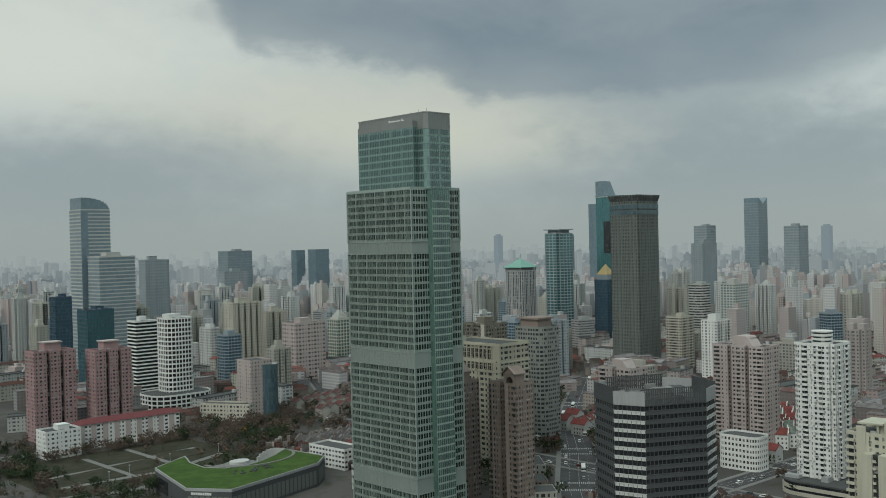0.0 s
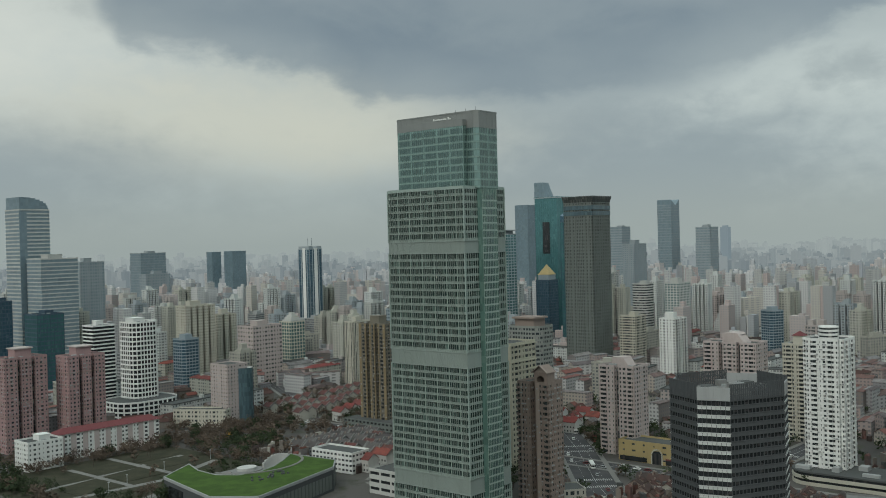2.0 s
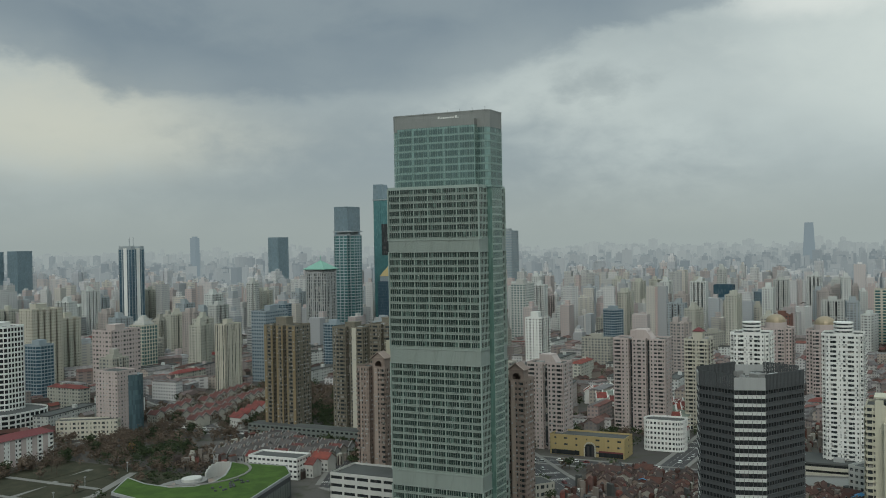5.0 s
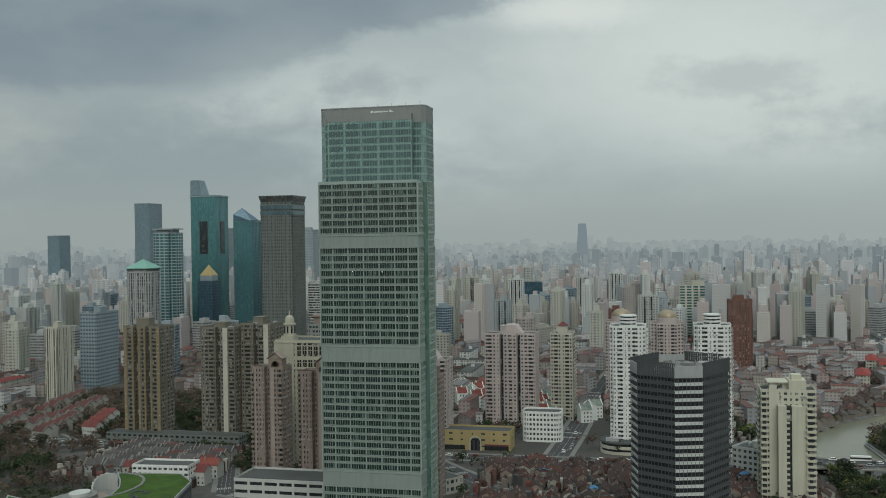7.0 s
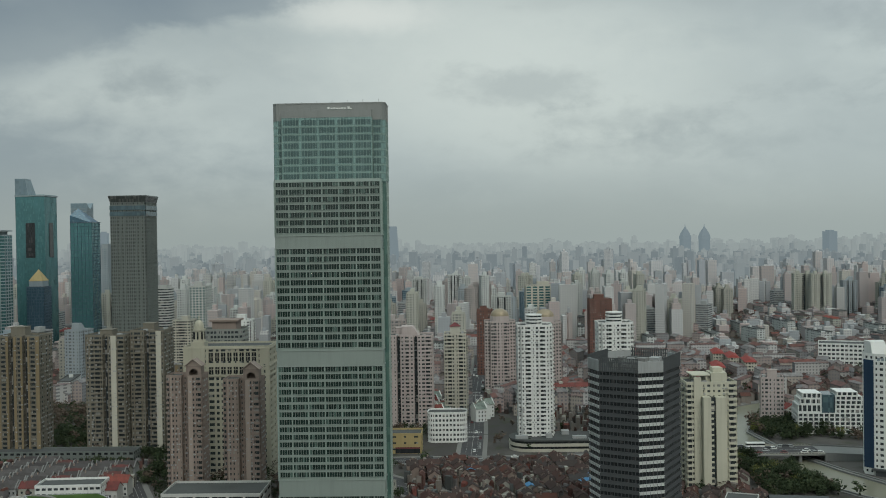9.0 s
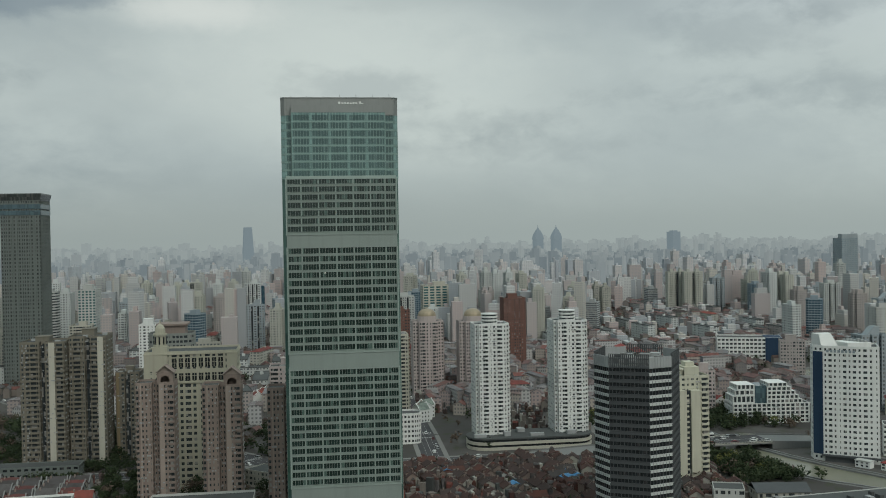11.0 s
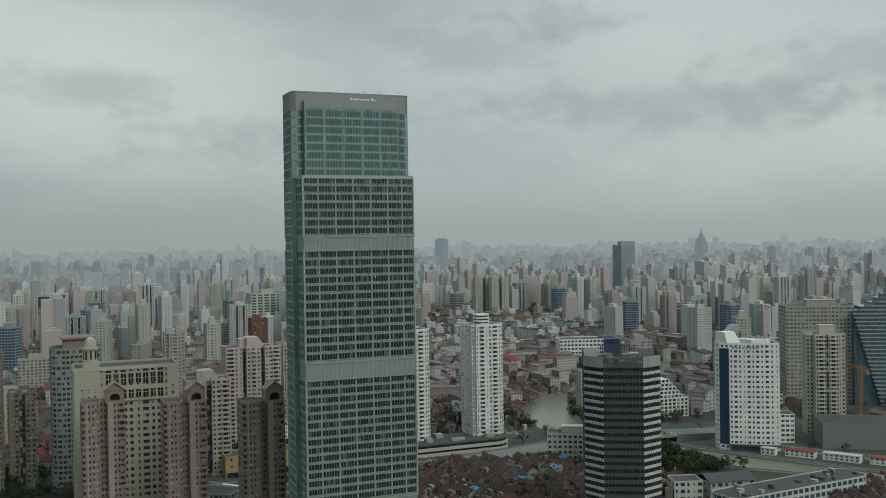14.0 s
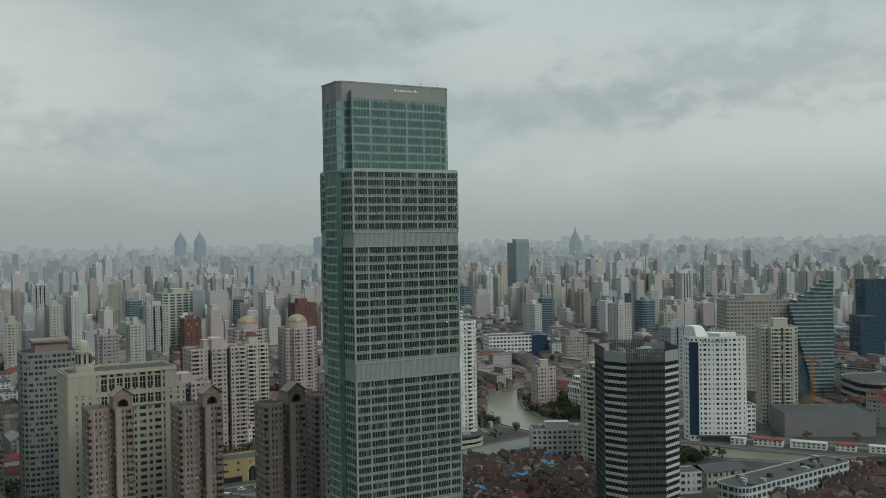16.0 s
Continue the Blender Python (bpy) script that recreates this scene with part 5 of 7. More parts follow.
    for x0, x1, front, top in ((-9.4, -5.6, 0.5, 62.5), (-5.4, -1.4, 5.0, 52.5), (1.2, 6.6, 5.0, 52.5)):
        g = Geo()
        g.box(x0, -9 - front, 0, x1, -8.8, top)
        for z in (14, 30, 44):
            g.box(x0 - 0.03, -9.05 - front, z, x1 + 0.03, -9 - front, z + 1.6)
        part("blank_wall", g, M["river_cream"], b, "blank cream wall with weathered bands")
    g = Geo()
    g.box(-1.4, -12.6, 0, 1.2, -8.9, 52.3)
    part("window_strip", g, M["glass_flat"], b, "dark recessed window strip")
    g = Geo()
    g.box(-1.3, -13.6, 0, 0.1, -12.5, 0.15), g.box(-1.3, -13.7, 0, 0.1, -13.55, 1.1)
    m = g.mesh("balcony", M["river_cream"])
    for k in range(1, 18):
        part("balcony", m, None, b, at=(0, 0, 2.9 * k))
    # red caps on cream towers
    for x, y, h in ((624, 310, 65),):
        b = find(x, y)
        g = Geo()
        g.box(-3.5, -3.5, h, 3.5, 3.5, h + 6)
        held = part("turret", g, M["cream"], b)
        g = Geo()
        pyramid(g, 8.4, h + 6, 3)
        part("turret_roof", g, M["red_tile"], held, "red tiled turret roof")
    # blue end of the low office block, flat head of the round banded tower, mono-pitch heads
    b = find(879, -91)
    g = Geo()
    g.box(-15.3, -33.4, 0, 15.3, -16, 26)
    part("blue_end", g, M["blue"], b, "deep blue end wall")
    b = find(598, 345)
    g = Geo()
    g.prism([(-4, -6), (9, -6), (9, 6), (-4, 6)], 67, 74, [(-4, -6), (4, -6), (4, 6), (-4, 6)])
    part("roof_house", g, M["rose"], b)
    b = find(521, 388)
    g = Geo()
    g.prism([(-3, -5), (7, -5), (7, 5), (-3, 5)], 57, 63, [(-3, -5), (3, -5), (3, 5), (-3, 5)])
    part("roof_house", g, M["rose"], b)
    # twin-headed far tower
    b = find(1739, -698)
    g = Geo()
    g.box(-17, -17, 119, -3, 17, 128)
    part("head", g, M["hazy_grey"], b)
    # yellow podium: arched entrance, awning, sign
    b = find(510, 356)
    g = Geo()
    for i in range(10):
        a0 = math.pi * i / 10
        g.box(-9.5, -2 - 3.6 * math.cos(a0) - 0.4, 5 + 3.6 * math.sin(a0), -9.0, -2 - 3.6 * math.cos(a0) + 0.4, 6.0 + 3.6 * math.sin(a0))
    g.box(-9.5, -6, 0, -9.0, -5.2, 5.4), g.box(-9.5, 1.2, 0, -9.0, 2, 5.4)
    held = part("entrance_arch", g, M["cream"], b)
    g = Geo()
    g.box(-9.3, -5.2, 0, -9.0, 1.2, 8)
    part("entrance", g, M["glass_black"], held, "dark arched entrance")
    g = Geo()
    g.box(-9.25, -24, 3.2, -9.05, -8, 4.2)
    part("shop_sign", g, M["red_tile"], b, "red shop sign")
    g = Geo()
    g.box(-9.25, -24, 0.3, -9.05, -8, 3.2), g.box(-9.25, 5, 0.3, -9.05, 24, 3.2)
    part("shop_front", g, M["glass_black"], b)
    # round striped podium under the white twins
    p = thing("curved_podium", "low cream podium with a curved banded front", "podium", 516, 232, 0)
    plan = rounded(29, 84, 13)
    for k in range(2):
        g = Geo()
        g.prism(plan, 3.4 * k, 3.4 * k + 1.9)
        part("floor_band", g, M["cream"], p)
        g = Geo()
        g.prism(inset(plan, 0.7), 3.4 * k + 1.9, 3.4 * k + 3.4)
        part("window_band", g, M["glass_black"], p)
    g = Geo()
    g.prism(plan, 6.8, 7.7)
    part("roof", g, M["roof_deck"], p)
    for x0, y0, w, d, hh in ((-9, -30, 4, 6, 2.2), (-10, -8, 3, 9, 1.6), (-8, 14, 5, 4, 2.6), (-9, 30, 4, 8, 1.8), (3, 2, 6, 5, 2.4)):
        g = Geo()
        g.box(x0, y0, 7.7, x0 + w, y0 + d, 7.7 + hh)
        part("roof_plant", g, M["plant_grey"], p)


n = Nodes("gold_dome")
n.set(n.mix(n.noise(0.6, 3, n.position()), (0.33, 0.28, 0.19), (0.24, 0.20, 0.13)), 0.45, 0.3)

def wedge_tower():
    """A banded glass tower that leans out over a dark folded side and ends in a swept-up edge."""
    b = thing("wedge_tower", "dark glass office tower with leaning edge and swept-up top", "office tower", 523, -126, 0, -120.6)
    g = Geo()
    g.box(2, 2.5, 0, 37, 30, 76)
    part("glass_body", g, M["navy_glass"], b, "dark folded glass side")
    low = lambda z: 22 * (1 - z / 77) if z < 77 else 38 * ((z - 77) / 20) ** 0.56
    for k in range(30):
        z = 3.2 * k
        x0 = low(z + 1.0)
        if x0 > 36.5:
            continue
        g = Geo()
        g.box(x0, 0, z, 38, 2.4 if z < 76 else 24, z + 1.1)
        part("floor_band", g, M["hazy_grey"], b, "pale metal floor band")
        g = Geo()
        g.prism([(x0 + 0.3, 0.3), (37.8, 0.3), (37.8, 2.4 if z < 76 else 23.7), (x0 + 0.3, 2.4 if z < 76 else 23.7)], z + 1.1, z + 3.2)
        part("window_band", g, M["navy_glass"], b)


heads()
wedge_tower()


def far_landmarks():
    """Tall skyline towers, each one of its own, with haze as material emission."""
    spec = [("spired_tower", "hazy tower with a pointed stepped crown, one of a pair", 4156, -639, 40, 112, 62, 1), ("spired_tower", "hazy tower with a pointed stepped crown, one of a pair", 4135, -716, 40, 112, 62, 1),
            ("spired_tower", "hazy tower with a needle spire and stepped shoulders", 3414, -2173, 46, 96, 74, 2), ("far_tower", "hazy tapered glass tower alone on the skyline", 4147, 619, 52, 184, 0, 0),
            ("far_tower", "hazy square blue slab on the skyline", 3789, -1123, 50, 136, 0, 3), ("far_tower", "hazy slim tower on the skyline", 2540, 2419, 28, 160, 0, 3), ("far_tower", "hazy pale slab far behind the others", 3150, 1512, 38, 166, 0, 3)]
    for name, label, x, y, w, h, s, kind in spec:
        b = thing(name, label, "tower", x, y, 0, 10)
        g = Geo()
        if kind == 0:
            g.prism(rect(w, w), 0, h, rect(w * 0.72, w * 0.6))
        elif kind == 3:
            g.prism(rect(w, w * 0.7), 0, h), g.box(-w * 0.3, -w * 0.2, h, w * 0.3, w * 0.2, h + 5)
        if kind in (0, 3):
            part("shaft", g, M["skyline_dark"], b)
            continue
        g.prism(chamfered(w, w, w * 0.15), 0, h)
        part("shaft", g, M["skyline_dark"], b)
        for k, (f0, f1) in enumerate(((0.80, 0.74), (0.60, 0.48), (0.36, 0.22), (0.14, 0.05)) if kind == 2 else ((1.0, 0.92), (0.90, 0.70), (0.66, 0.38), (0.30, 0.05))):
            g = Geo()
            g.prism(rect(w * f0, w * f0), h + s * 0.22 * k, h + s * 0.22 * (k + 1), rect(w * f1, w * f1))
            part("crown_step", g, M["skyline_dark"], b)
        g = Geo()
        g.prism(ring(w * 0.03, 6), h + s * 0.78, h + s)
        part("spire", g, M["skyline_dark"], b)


# ---- the wide city ----


def far_city_mat(name, tones, glass, cell, share):
    """Plastered far towers: each its own tone, with rows of small dark windows."""
    n = Nodes(name)
    pos = n.position()
    geo = n.add("ShaderNodeNewGeometry")
    sep = n.add("ShaderNodeSeparateXYZ")
    n.put(sep.inputs[0], pos)
    ramp = n.add("ShaderNodeValToRGB")
    ramp.color_ramp.interpolation = "CONSTANT"
    while len(ramp.color_ramp.elements) < len(tones):
        ramp.color_ramp.elements.new(0.5)
    for i, c in enumerate(tones):
        ramp.color_ramp.elements[i].position = i / len(tones)
        ramp.color_ramp.elements[i].color = (*c, 1)
    n.put(ramp.inputs[0], geo.outputs["Random Per Island"])
    z = n.math("FRACT", n.math("DIVIDE", sep.outputs[2], cell[1]))
    u = n.math("FRACT", n.math("DIVIDE", n.math("ADD", sep.outputs[0], sep.outputs[1]), cell[0]))
    win = n.math("MULTIPLY", n.math("GREATER_THAN", z, 1 - share[1]), n.math("GREATER_THAN", u, 1 - share[0]))
    sn = n.add("ShaderNodeSeparateXYZ")
    n.put(sn.inputs[0], geo.outputs["Normal"])
    wall = n.math("LESS_THAN", n.math("ABSOLUTE", sn.outputs[2]), 0.5)
    c = n.mix(n.ramp(n.noise(0.03, 3, pos), 0.35, 0.65, 0, 0.22), ramp.outputs[0], (0.3, 0.31, 0.32))
    c = n.mix(n.math("MULTIPLY", n.math("MULTIPLY", win, wall), 0.85), c, glass)
    n.set(c, 0.75, 0, 0.3)


# mid-city tones: pale walls and lifted windows imitate haze in the air
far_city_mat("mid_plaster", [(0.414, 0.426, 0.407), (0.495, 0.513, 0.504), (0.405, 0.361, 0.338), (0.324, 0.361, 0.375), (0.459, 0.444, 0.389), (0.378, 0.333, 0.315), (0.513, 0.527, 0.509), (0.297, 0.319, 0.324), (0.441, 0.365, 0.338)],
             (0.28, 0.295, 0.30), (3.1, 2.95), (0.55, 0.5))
# walls and windows drawn together in blue-grey: distance haze painted as colour
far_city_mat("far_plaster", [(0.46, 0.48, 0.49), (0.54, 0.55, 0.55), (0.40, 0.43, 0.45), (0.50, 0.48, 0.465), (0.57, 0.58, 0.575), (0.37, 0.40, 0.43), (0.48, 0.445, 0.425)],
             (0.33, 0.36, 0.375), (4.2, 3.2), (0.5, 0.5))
far_city_mat("low_plaster", [(0.41, 0.412, 0.391), (0.459, 0.47, 0.459), (0.295, 0.252, 0.23), (0.246, 0.252, 0.255), (0.361, 0.328, 0.281), (0.18, 0.16, 0.145), (0.328, 0.26, 0.238)],
             (0.14, 0.145, 0.15), (3.0, 2.9), (0.5, 0.5))
# far backdrop skyline: the lit air before it is put in as emission
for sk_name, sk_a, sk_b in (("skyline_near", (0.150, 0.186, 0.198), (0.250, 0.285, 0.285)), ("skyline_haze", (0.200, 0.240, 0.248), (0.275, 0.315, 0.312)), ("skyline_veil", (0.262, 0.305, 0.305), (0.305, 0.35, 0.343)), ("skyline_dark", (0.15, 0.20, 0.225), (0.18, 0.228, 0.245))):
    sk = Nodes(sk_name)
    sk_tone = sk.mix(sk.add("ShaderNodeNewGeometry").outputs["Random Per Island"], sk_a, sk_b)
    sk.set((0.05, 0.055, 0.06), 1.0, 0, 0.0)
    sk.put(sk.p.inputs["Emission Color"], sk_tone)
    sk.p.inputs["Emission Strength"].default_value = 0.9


GRID = {}


def hold(entries):
    """Note places that are taken, in squares of 40 m."""
    GRID.clear()
    for a, b, c in entries:
        taken(a, b, c)


def taken(a, b, c):
    for i in range(int((a - c - 20) // 40), int((a + c + 20) // 40) + 1):
        for j in range(int((b - c - 20) // 40), int((b + c + 20) // 40) + 1):
            GRID.setdefault((i, j), []).append((a, b, c))


WAYS = [(x0, y0, x1, y1, width / 2) for _, line, width in ROADS for (x0, y0), (x1, y1) in zip(line, line[1:])]
WET = {}


def wet(x, y):
    """Whether a place lies in the river, looked up on a 5 m grid."""
    key = (int(x // 5), int(y // 5))
    if key not in WET:
        WET[key] = bool(inside(np.array(x), np.array(y), RIVER))
    return WET[key]


def free(x, y, r):
    for a, b, c in GRID.get((int(x // 40), int(y // 40)), ()):
        if (x - a) ** 2 + (y - b) ** 2 < (c + r) ** 2:
            return False
    if -450 < y < 250 and (wet(x, y) or wet(x + r, y) or wet(x - r, y) or wet(x, y + r) or wet(x, y - r)):
        return False
    for x0, y0, x1, y1, half in WAYS:
        ux, uy, vx, vy = x1 - x0, y1 - y0, x - x0, y - y0
        k = max(0.0, min(1.0, (ux * vx + uy * vy) / (ux * ux + uy * uy)))
        if (vx - ux * k) ** 2 + (vy - uy * k) ** 2 < (r + half) ** 2:
            return False
    return abs(x - 481) > 13 + r or y > 640




# ---- the museum with its grass roof, the park and the low blocks ----
def museum():
    m = thing("museum", "low dark museum with a green grass roof and round court", "museum", 305, 505, 0)
    cx, cy = 305, 505
    out = [(258, 478), (273, 457), (341, 474), (355, 487), (351, 523), (337, 513), (323, 505), (309, 501), (297, 504), (290, 515), (291, 533), (298, 552), (270, 536)]
    out = [(x - cx, y - cy) for x, y in out]
    g = Geo()
    g.prism(out, 0, 12.4)
    part("wall", g, M["dark_grey"], m, "dark glazed stone walls")
    g = Geo()
    for k, (p, u, length) in enumerate(edges(out)):
        if k in (0, 1, 2, 11):
            for i in range(int(length / 3.4)):
                g.bar(p, u, 1 + 3.4 * i, 3.6 + 3.4 * i, 0.12, 0.2, 1.5, 9.5)
    tagged(part("stone_panel", g, M["brown_stone"], m), kind="stuff")
    g = Geo()
    g.rim(inset(out, -0.2), inset(out, 0.35), 12.2, 13.8)
    part("roof_edge", g, M["grey"], m, "thin grey roof edge")
    g = Geo()
    g.prism(inset(out, 0.6), 12.4, 13.6)
    roof = part("grass_roof", g, M["roof_grass"], m, "bright green grass roof")
    g = Geo()
    for i in range(12):
        a0, a1 = math.pi * (1.0 + i / 12), math.pi * (1.0 + (i + 1) / 12)
        q = [(17 + r * math.cos(a) * 1.25, 14 + r * math.sin(a)) for r, a in ((24, a0), (24, a1), (22.6, a1), (22.6, a0))]
        g.prism(q, 13.5, 14.0)
    part("roof_path", g, M["paving"], roof, "curved stone path on the grass")
    for r, z, mat, name in ((20, 6.0, "concrete", "court_rim"), (17.5, 6.3, "paving", "court_terrace"), (13, 6.6, "brown", "court_step"), (8, 9.5, "concrete", "court_pavilion"), (5, 11.0, "pale", "court_lantern")):
        g = Geo()
        g.prism([(x * 1.25 + 15, y + 21) for x, y in ring(r, 28)], 0 if r == 20 else 5.8, z)
        part(name, g, M[mat], m)
    g = Geo()
    for i in range(10):
        a0, a1 = 0.2 + 1.9 * i / 10, 0.2 + 1.9 * (i + 1) / 10
        q = [(36 + r * math.cos(a), 10 + r * math.sin(a)) for r, a in ((15, a0), (15, a1), (14.2, a1), (14.2, a0))]
        g.prism(q, 0, 10 + 4 * math.sin(math.pi * (i + 0.5) / 10))
    part("curved_screen", g, M["pale"], m, "white curved screen wall")
    rnd = random.Random(4)
    for i in range(22):
        g = Geo()
        x, y = rnd.uniform(-14, 14), rnd.uniform(-22, -12)
        g.prism(ring(0.7, 7, x, y), 13.6, 14.4)
        part("roof_light", g, M["dark_grey"], m)
    g = Geo()
    g.bar(Vector(out[12]), (Vector(out[0]) - Vector(out[12])).normalized(), 8, 26, 0.5, 0.4, 2.5, 10)
    part("screen", g, M["glass_black"], m, "large dark wall screen")
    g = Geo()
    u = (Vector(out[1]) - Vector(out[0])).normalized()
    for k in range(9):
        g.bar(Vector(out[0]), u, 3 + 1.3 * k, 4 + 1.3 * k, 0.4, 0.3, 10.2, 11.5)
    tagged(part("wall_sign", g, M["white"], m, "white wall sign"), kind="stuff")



def park():
    g = Geo()
    g.box(222, 556, -0.1, 362, 672, 0.06)
    tagged(new("park_ground", g.mesh("park_ground", M["lawn"])), "dark worn grass and soil of the park", "ground", kind="structure")
    for i, (x, y, w, d) in enumerate(((262, 600, 30, 24), (262, 632, 30, 24), (296, 606, 26, 22), (296, 636, 28, 24), (330, 620, 26, 22), (330, 648, 28, 24), (252, 566, 26, 22))):
        g = Geo()
        g.box(x - w / 2, y - d / 2, -0.1, x + w / 2, y + d / 2, 0.25)
        tagged(new("lawn", g.mesh("lawn", M["lawn"])), "clipped dull green park lawn", "lawn", kind="structure")
    g = Geo()
    strip(g, [(235, 585), (300, 580), (352, 600)], 5, -0.1, 0.12), strip(g, [(279, 580), (279, 655)], 4, -0.1, 0.14), strip(g, [(313, 590), (313, 665)], 4, -0.1, 0.14)
    strip(g, [(240, 616), (348, 632)], 4, -0.1, 0.16), strip(g, [(225, 560), (268, 548), (300, 560)], 9, -0.1, 0.12)
    tagged(new("park_path", g.mesh("park_path", M["paving"])), "pale grey stone park paths", "path", kind="structure")
    for x, y in ((279, 588), (313, 600), (352, 605), (262, 580)):
        b = thing("park_lamp", "grey steel park lamp with a square head", "lamp post", x, y, 0, group="park lamps")
        g = Geo()
        g.prism(ring(0.18, 8), 0, 6)
        part("post", g, M["plant_grey"], b)
        g = Geo()
        g.box(-0.5, -0.5, 5.9, 0.5, 0.5, 6.3)
        part("head", g, M["plant_grey"], b)


def tile_mat(name, tones, island):
    """Old clay tiles: each roof its own tone, with courses and dirt."""
    n = Nodes(name)
    pos = n.position()
    ramp = n.add("ShaderNodeValToRGB")
    while len(ramp.color_ramp.elements) < len(tones):
        ramp.color_ramp.elements.new(0.5)
    for i, c in enumerate(tones):
        ramp.color_ramp.elements[i].position = i / (len(tones) - 1)
        ramp.color_ramp.elements[i].color = (*c, 1)
    n.put(ramp.inputs[0], n.add("ShaderNodeNewGeometry").outputs["Random Per Island"] if island else n.random())
    big, fine = n.noise(0.25, 4, pos), n.noise(2.2, 3, pos)
    c = n.mix(n.ramp(big, 0.4, 0.7, 0, 0.55), ramp.outputs[0], (0.035, 0.032, 0.03))
    c = n.mix(n.ramp(fine, 0.35, 0.7, 0, 0.4), c, (0.075, 0.06, 0.052))
    n.set(c, 0.9, 0, 0.2)
    n.bump(fine, 0.4, 0.1)


OLD_TILES = [(0.085, 0.034, 0.027), (0.045, 0.032, 0.029), (0.11, 0.042, 0.03), (0.045, 0.042, 0.04), (0.07, 0.036, 0.03), (0.065, 0.062, 0.06)]
tile_mat("old_tile", OLD_TILES, False)
tile_mat("old_tile_far", OLD_TILES + [(0.21, 0.065, 0.05), (0.16, 0.16, 0.16), (0.10, 0.095, 0.09), (0.19, 0.10, 0.085)], True)
tile_mat("walk_up_roof", [(0.13, 0.13, 0.13), (0.24, 0.24, 0.235), (0.15, 0.07, 0.06), (0.26, 0.265, 0.26), (0.15, 0.11, 0.10), (0.21, 0.08, 0.065), (0.12, 0.125, 0.13), (0.31, 0.315, 0.31)], True)
tile_mat("pale_tile", [(0.062, 0.062, 0.064), (0.105, 0.104, 0.102), (0.048, 0.048, 0.05)], False)
tile_mat("mint_tile", [(0.20, 0.27, 0.23), (0.24, 0.30, 0.26), (0.17, 0.23, 0.20)], False)
tile_mat("crimson_tile", [(0.16, 0.045, 0.042), (0.12, 0.05, 0.045), (0.10, 0.04, 0.038)], False)
tile_mat("red_roof", [(0.24, 0.05, 0.045), (0.17, 0.05, 0.045), (0.28, 0.075, 0.055)], False)


def house_kind(label, w, d, h, rise, wall, tile, dormer, seed, coping=""):
    """One small gabled house with doors, windows, chimney and perhaps a dormer."""
    rnd = random.Random(seed)
    b = thing("house", label, "house", 0, 0, group="old houses")
    g = Geo()
    gabled(g, 0, 0, w, d, 0, h, rise)
    part("wall", g, M[wall], b)
    g = Geo()
    gable_roof(g, 0, 0, w, d, h, rise)
    part("roof", g, M[tile], b)
    g = Geo()
    for k in range(int(h // 2.9)):
        for s in (-1, 1):
            for i in range(max(2, int(w / 2.6))):
                x = -w / 2 + 1.2 + i * 2.5
                if x < w / 2 - 0.9:
                    g.box(x - 0.5, s * (d / 2 + 0.03) - 0.03, 0.9 + 2.9 * k, x + 0.5, s * (d / 2 + 0.03) + 0.03, 2.2 + 2.9 * k)
    tagged(part("glazing", g, M["glass_flat"], b), kind="stuff")
    g = Geo()
    g.box(w * 0.25, 0.2, h, w * 0.25 + 0.7, 0.9, h + rise + 0.9)
    part("chimney", g, M["brown"], b)
    if coping:
        for s in (-1, 1):
            g = Geo()
            x = s * w / 2
            for t in (-1, 1):
                k = len(g.v)
                g.v += [(x + e, y, z) for e in (-0.25, 0.35) for y, z in ((t * (d / 2 + 0.5), h - 0.6), (t * (d / 2 + 0.5), h + 0.5), (0, h + rise + 0.7), (0, h + rise - 0.4))]
                g.f += [(k, k + 1, k + 2, k + 3), (k + 4, k + 7, k + 6, k + 5), (k + 1, k + 5, k + 6, k + 2), (k, k + 3, k + 7, k + 4), (k, k + 4, k + 5, k + 1)]
            part("gable_coping", g, M[coping], b)
    if dormer:
        g = Geo()
        gabled(g, 0, -d / 4, 2.2, d / 2 - 0.6, h, h + rise * 0.7, 0.6)
        part("dormer", g, M[wall], b)
        g = Geo()
        gable_roof(g, 0, -d / 4, 2.2, d / 2 - 0.6, h + rise * 0.7, 0.6, 0.25)
        part("dormer_roof", g, M[tile], b)
    return b


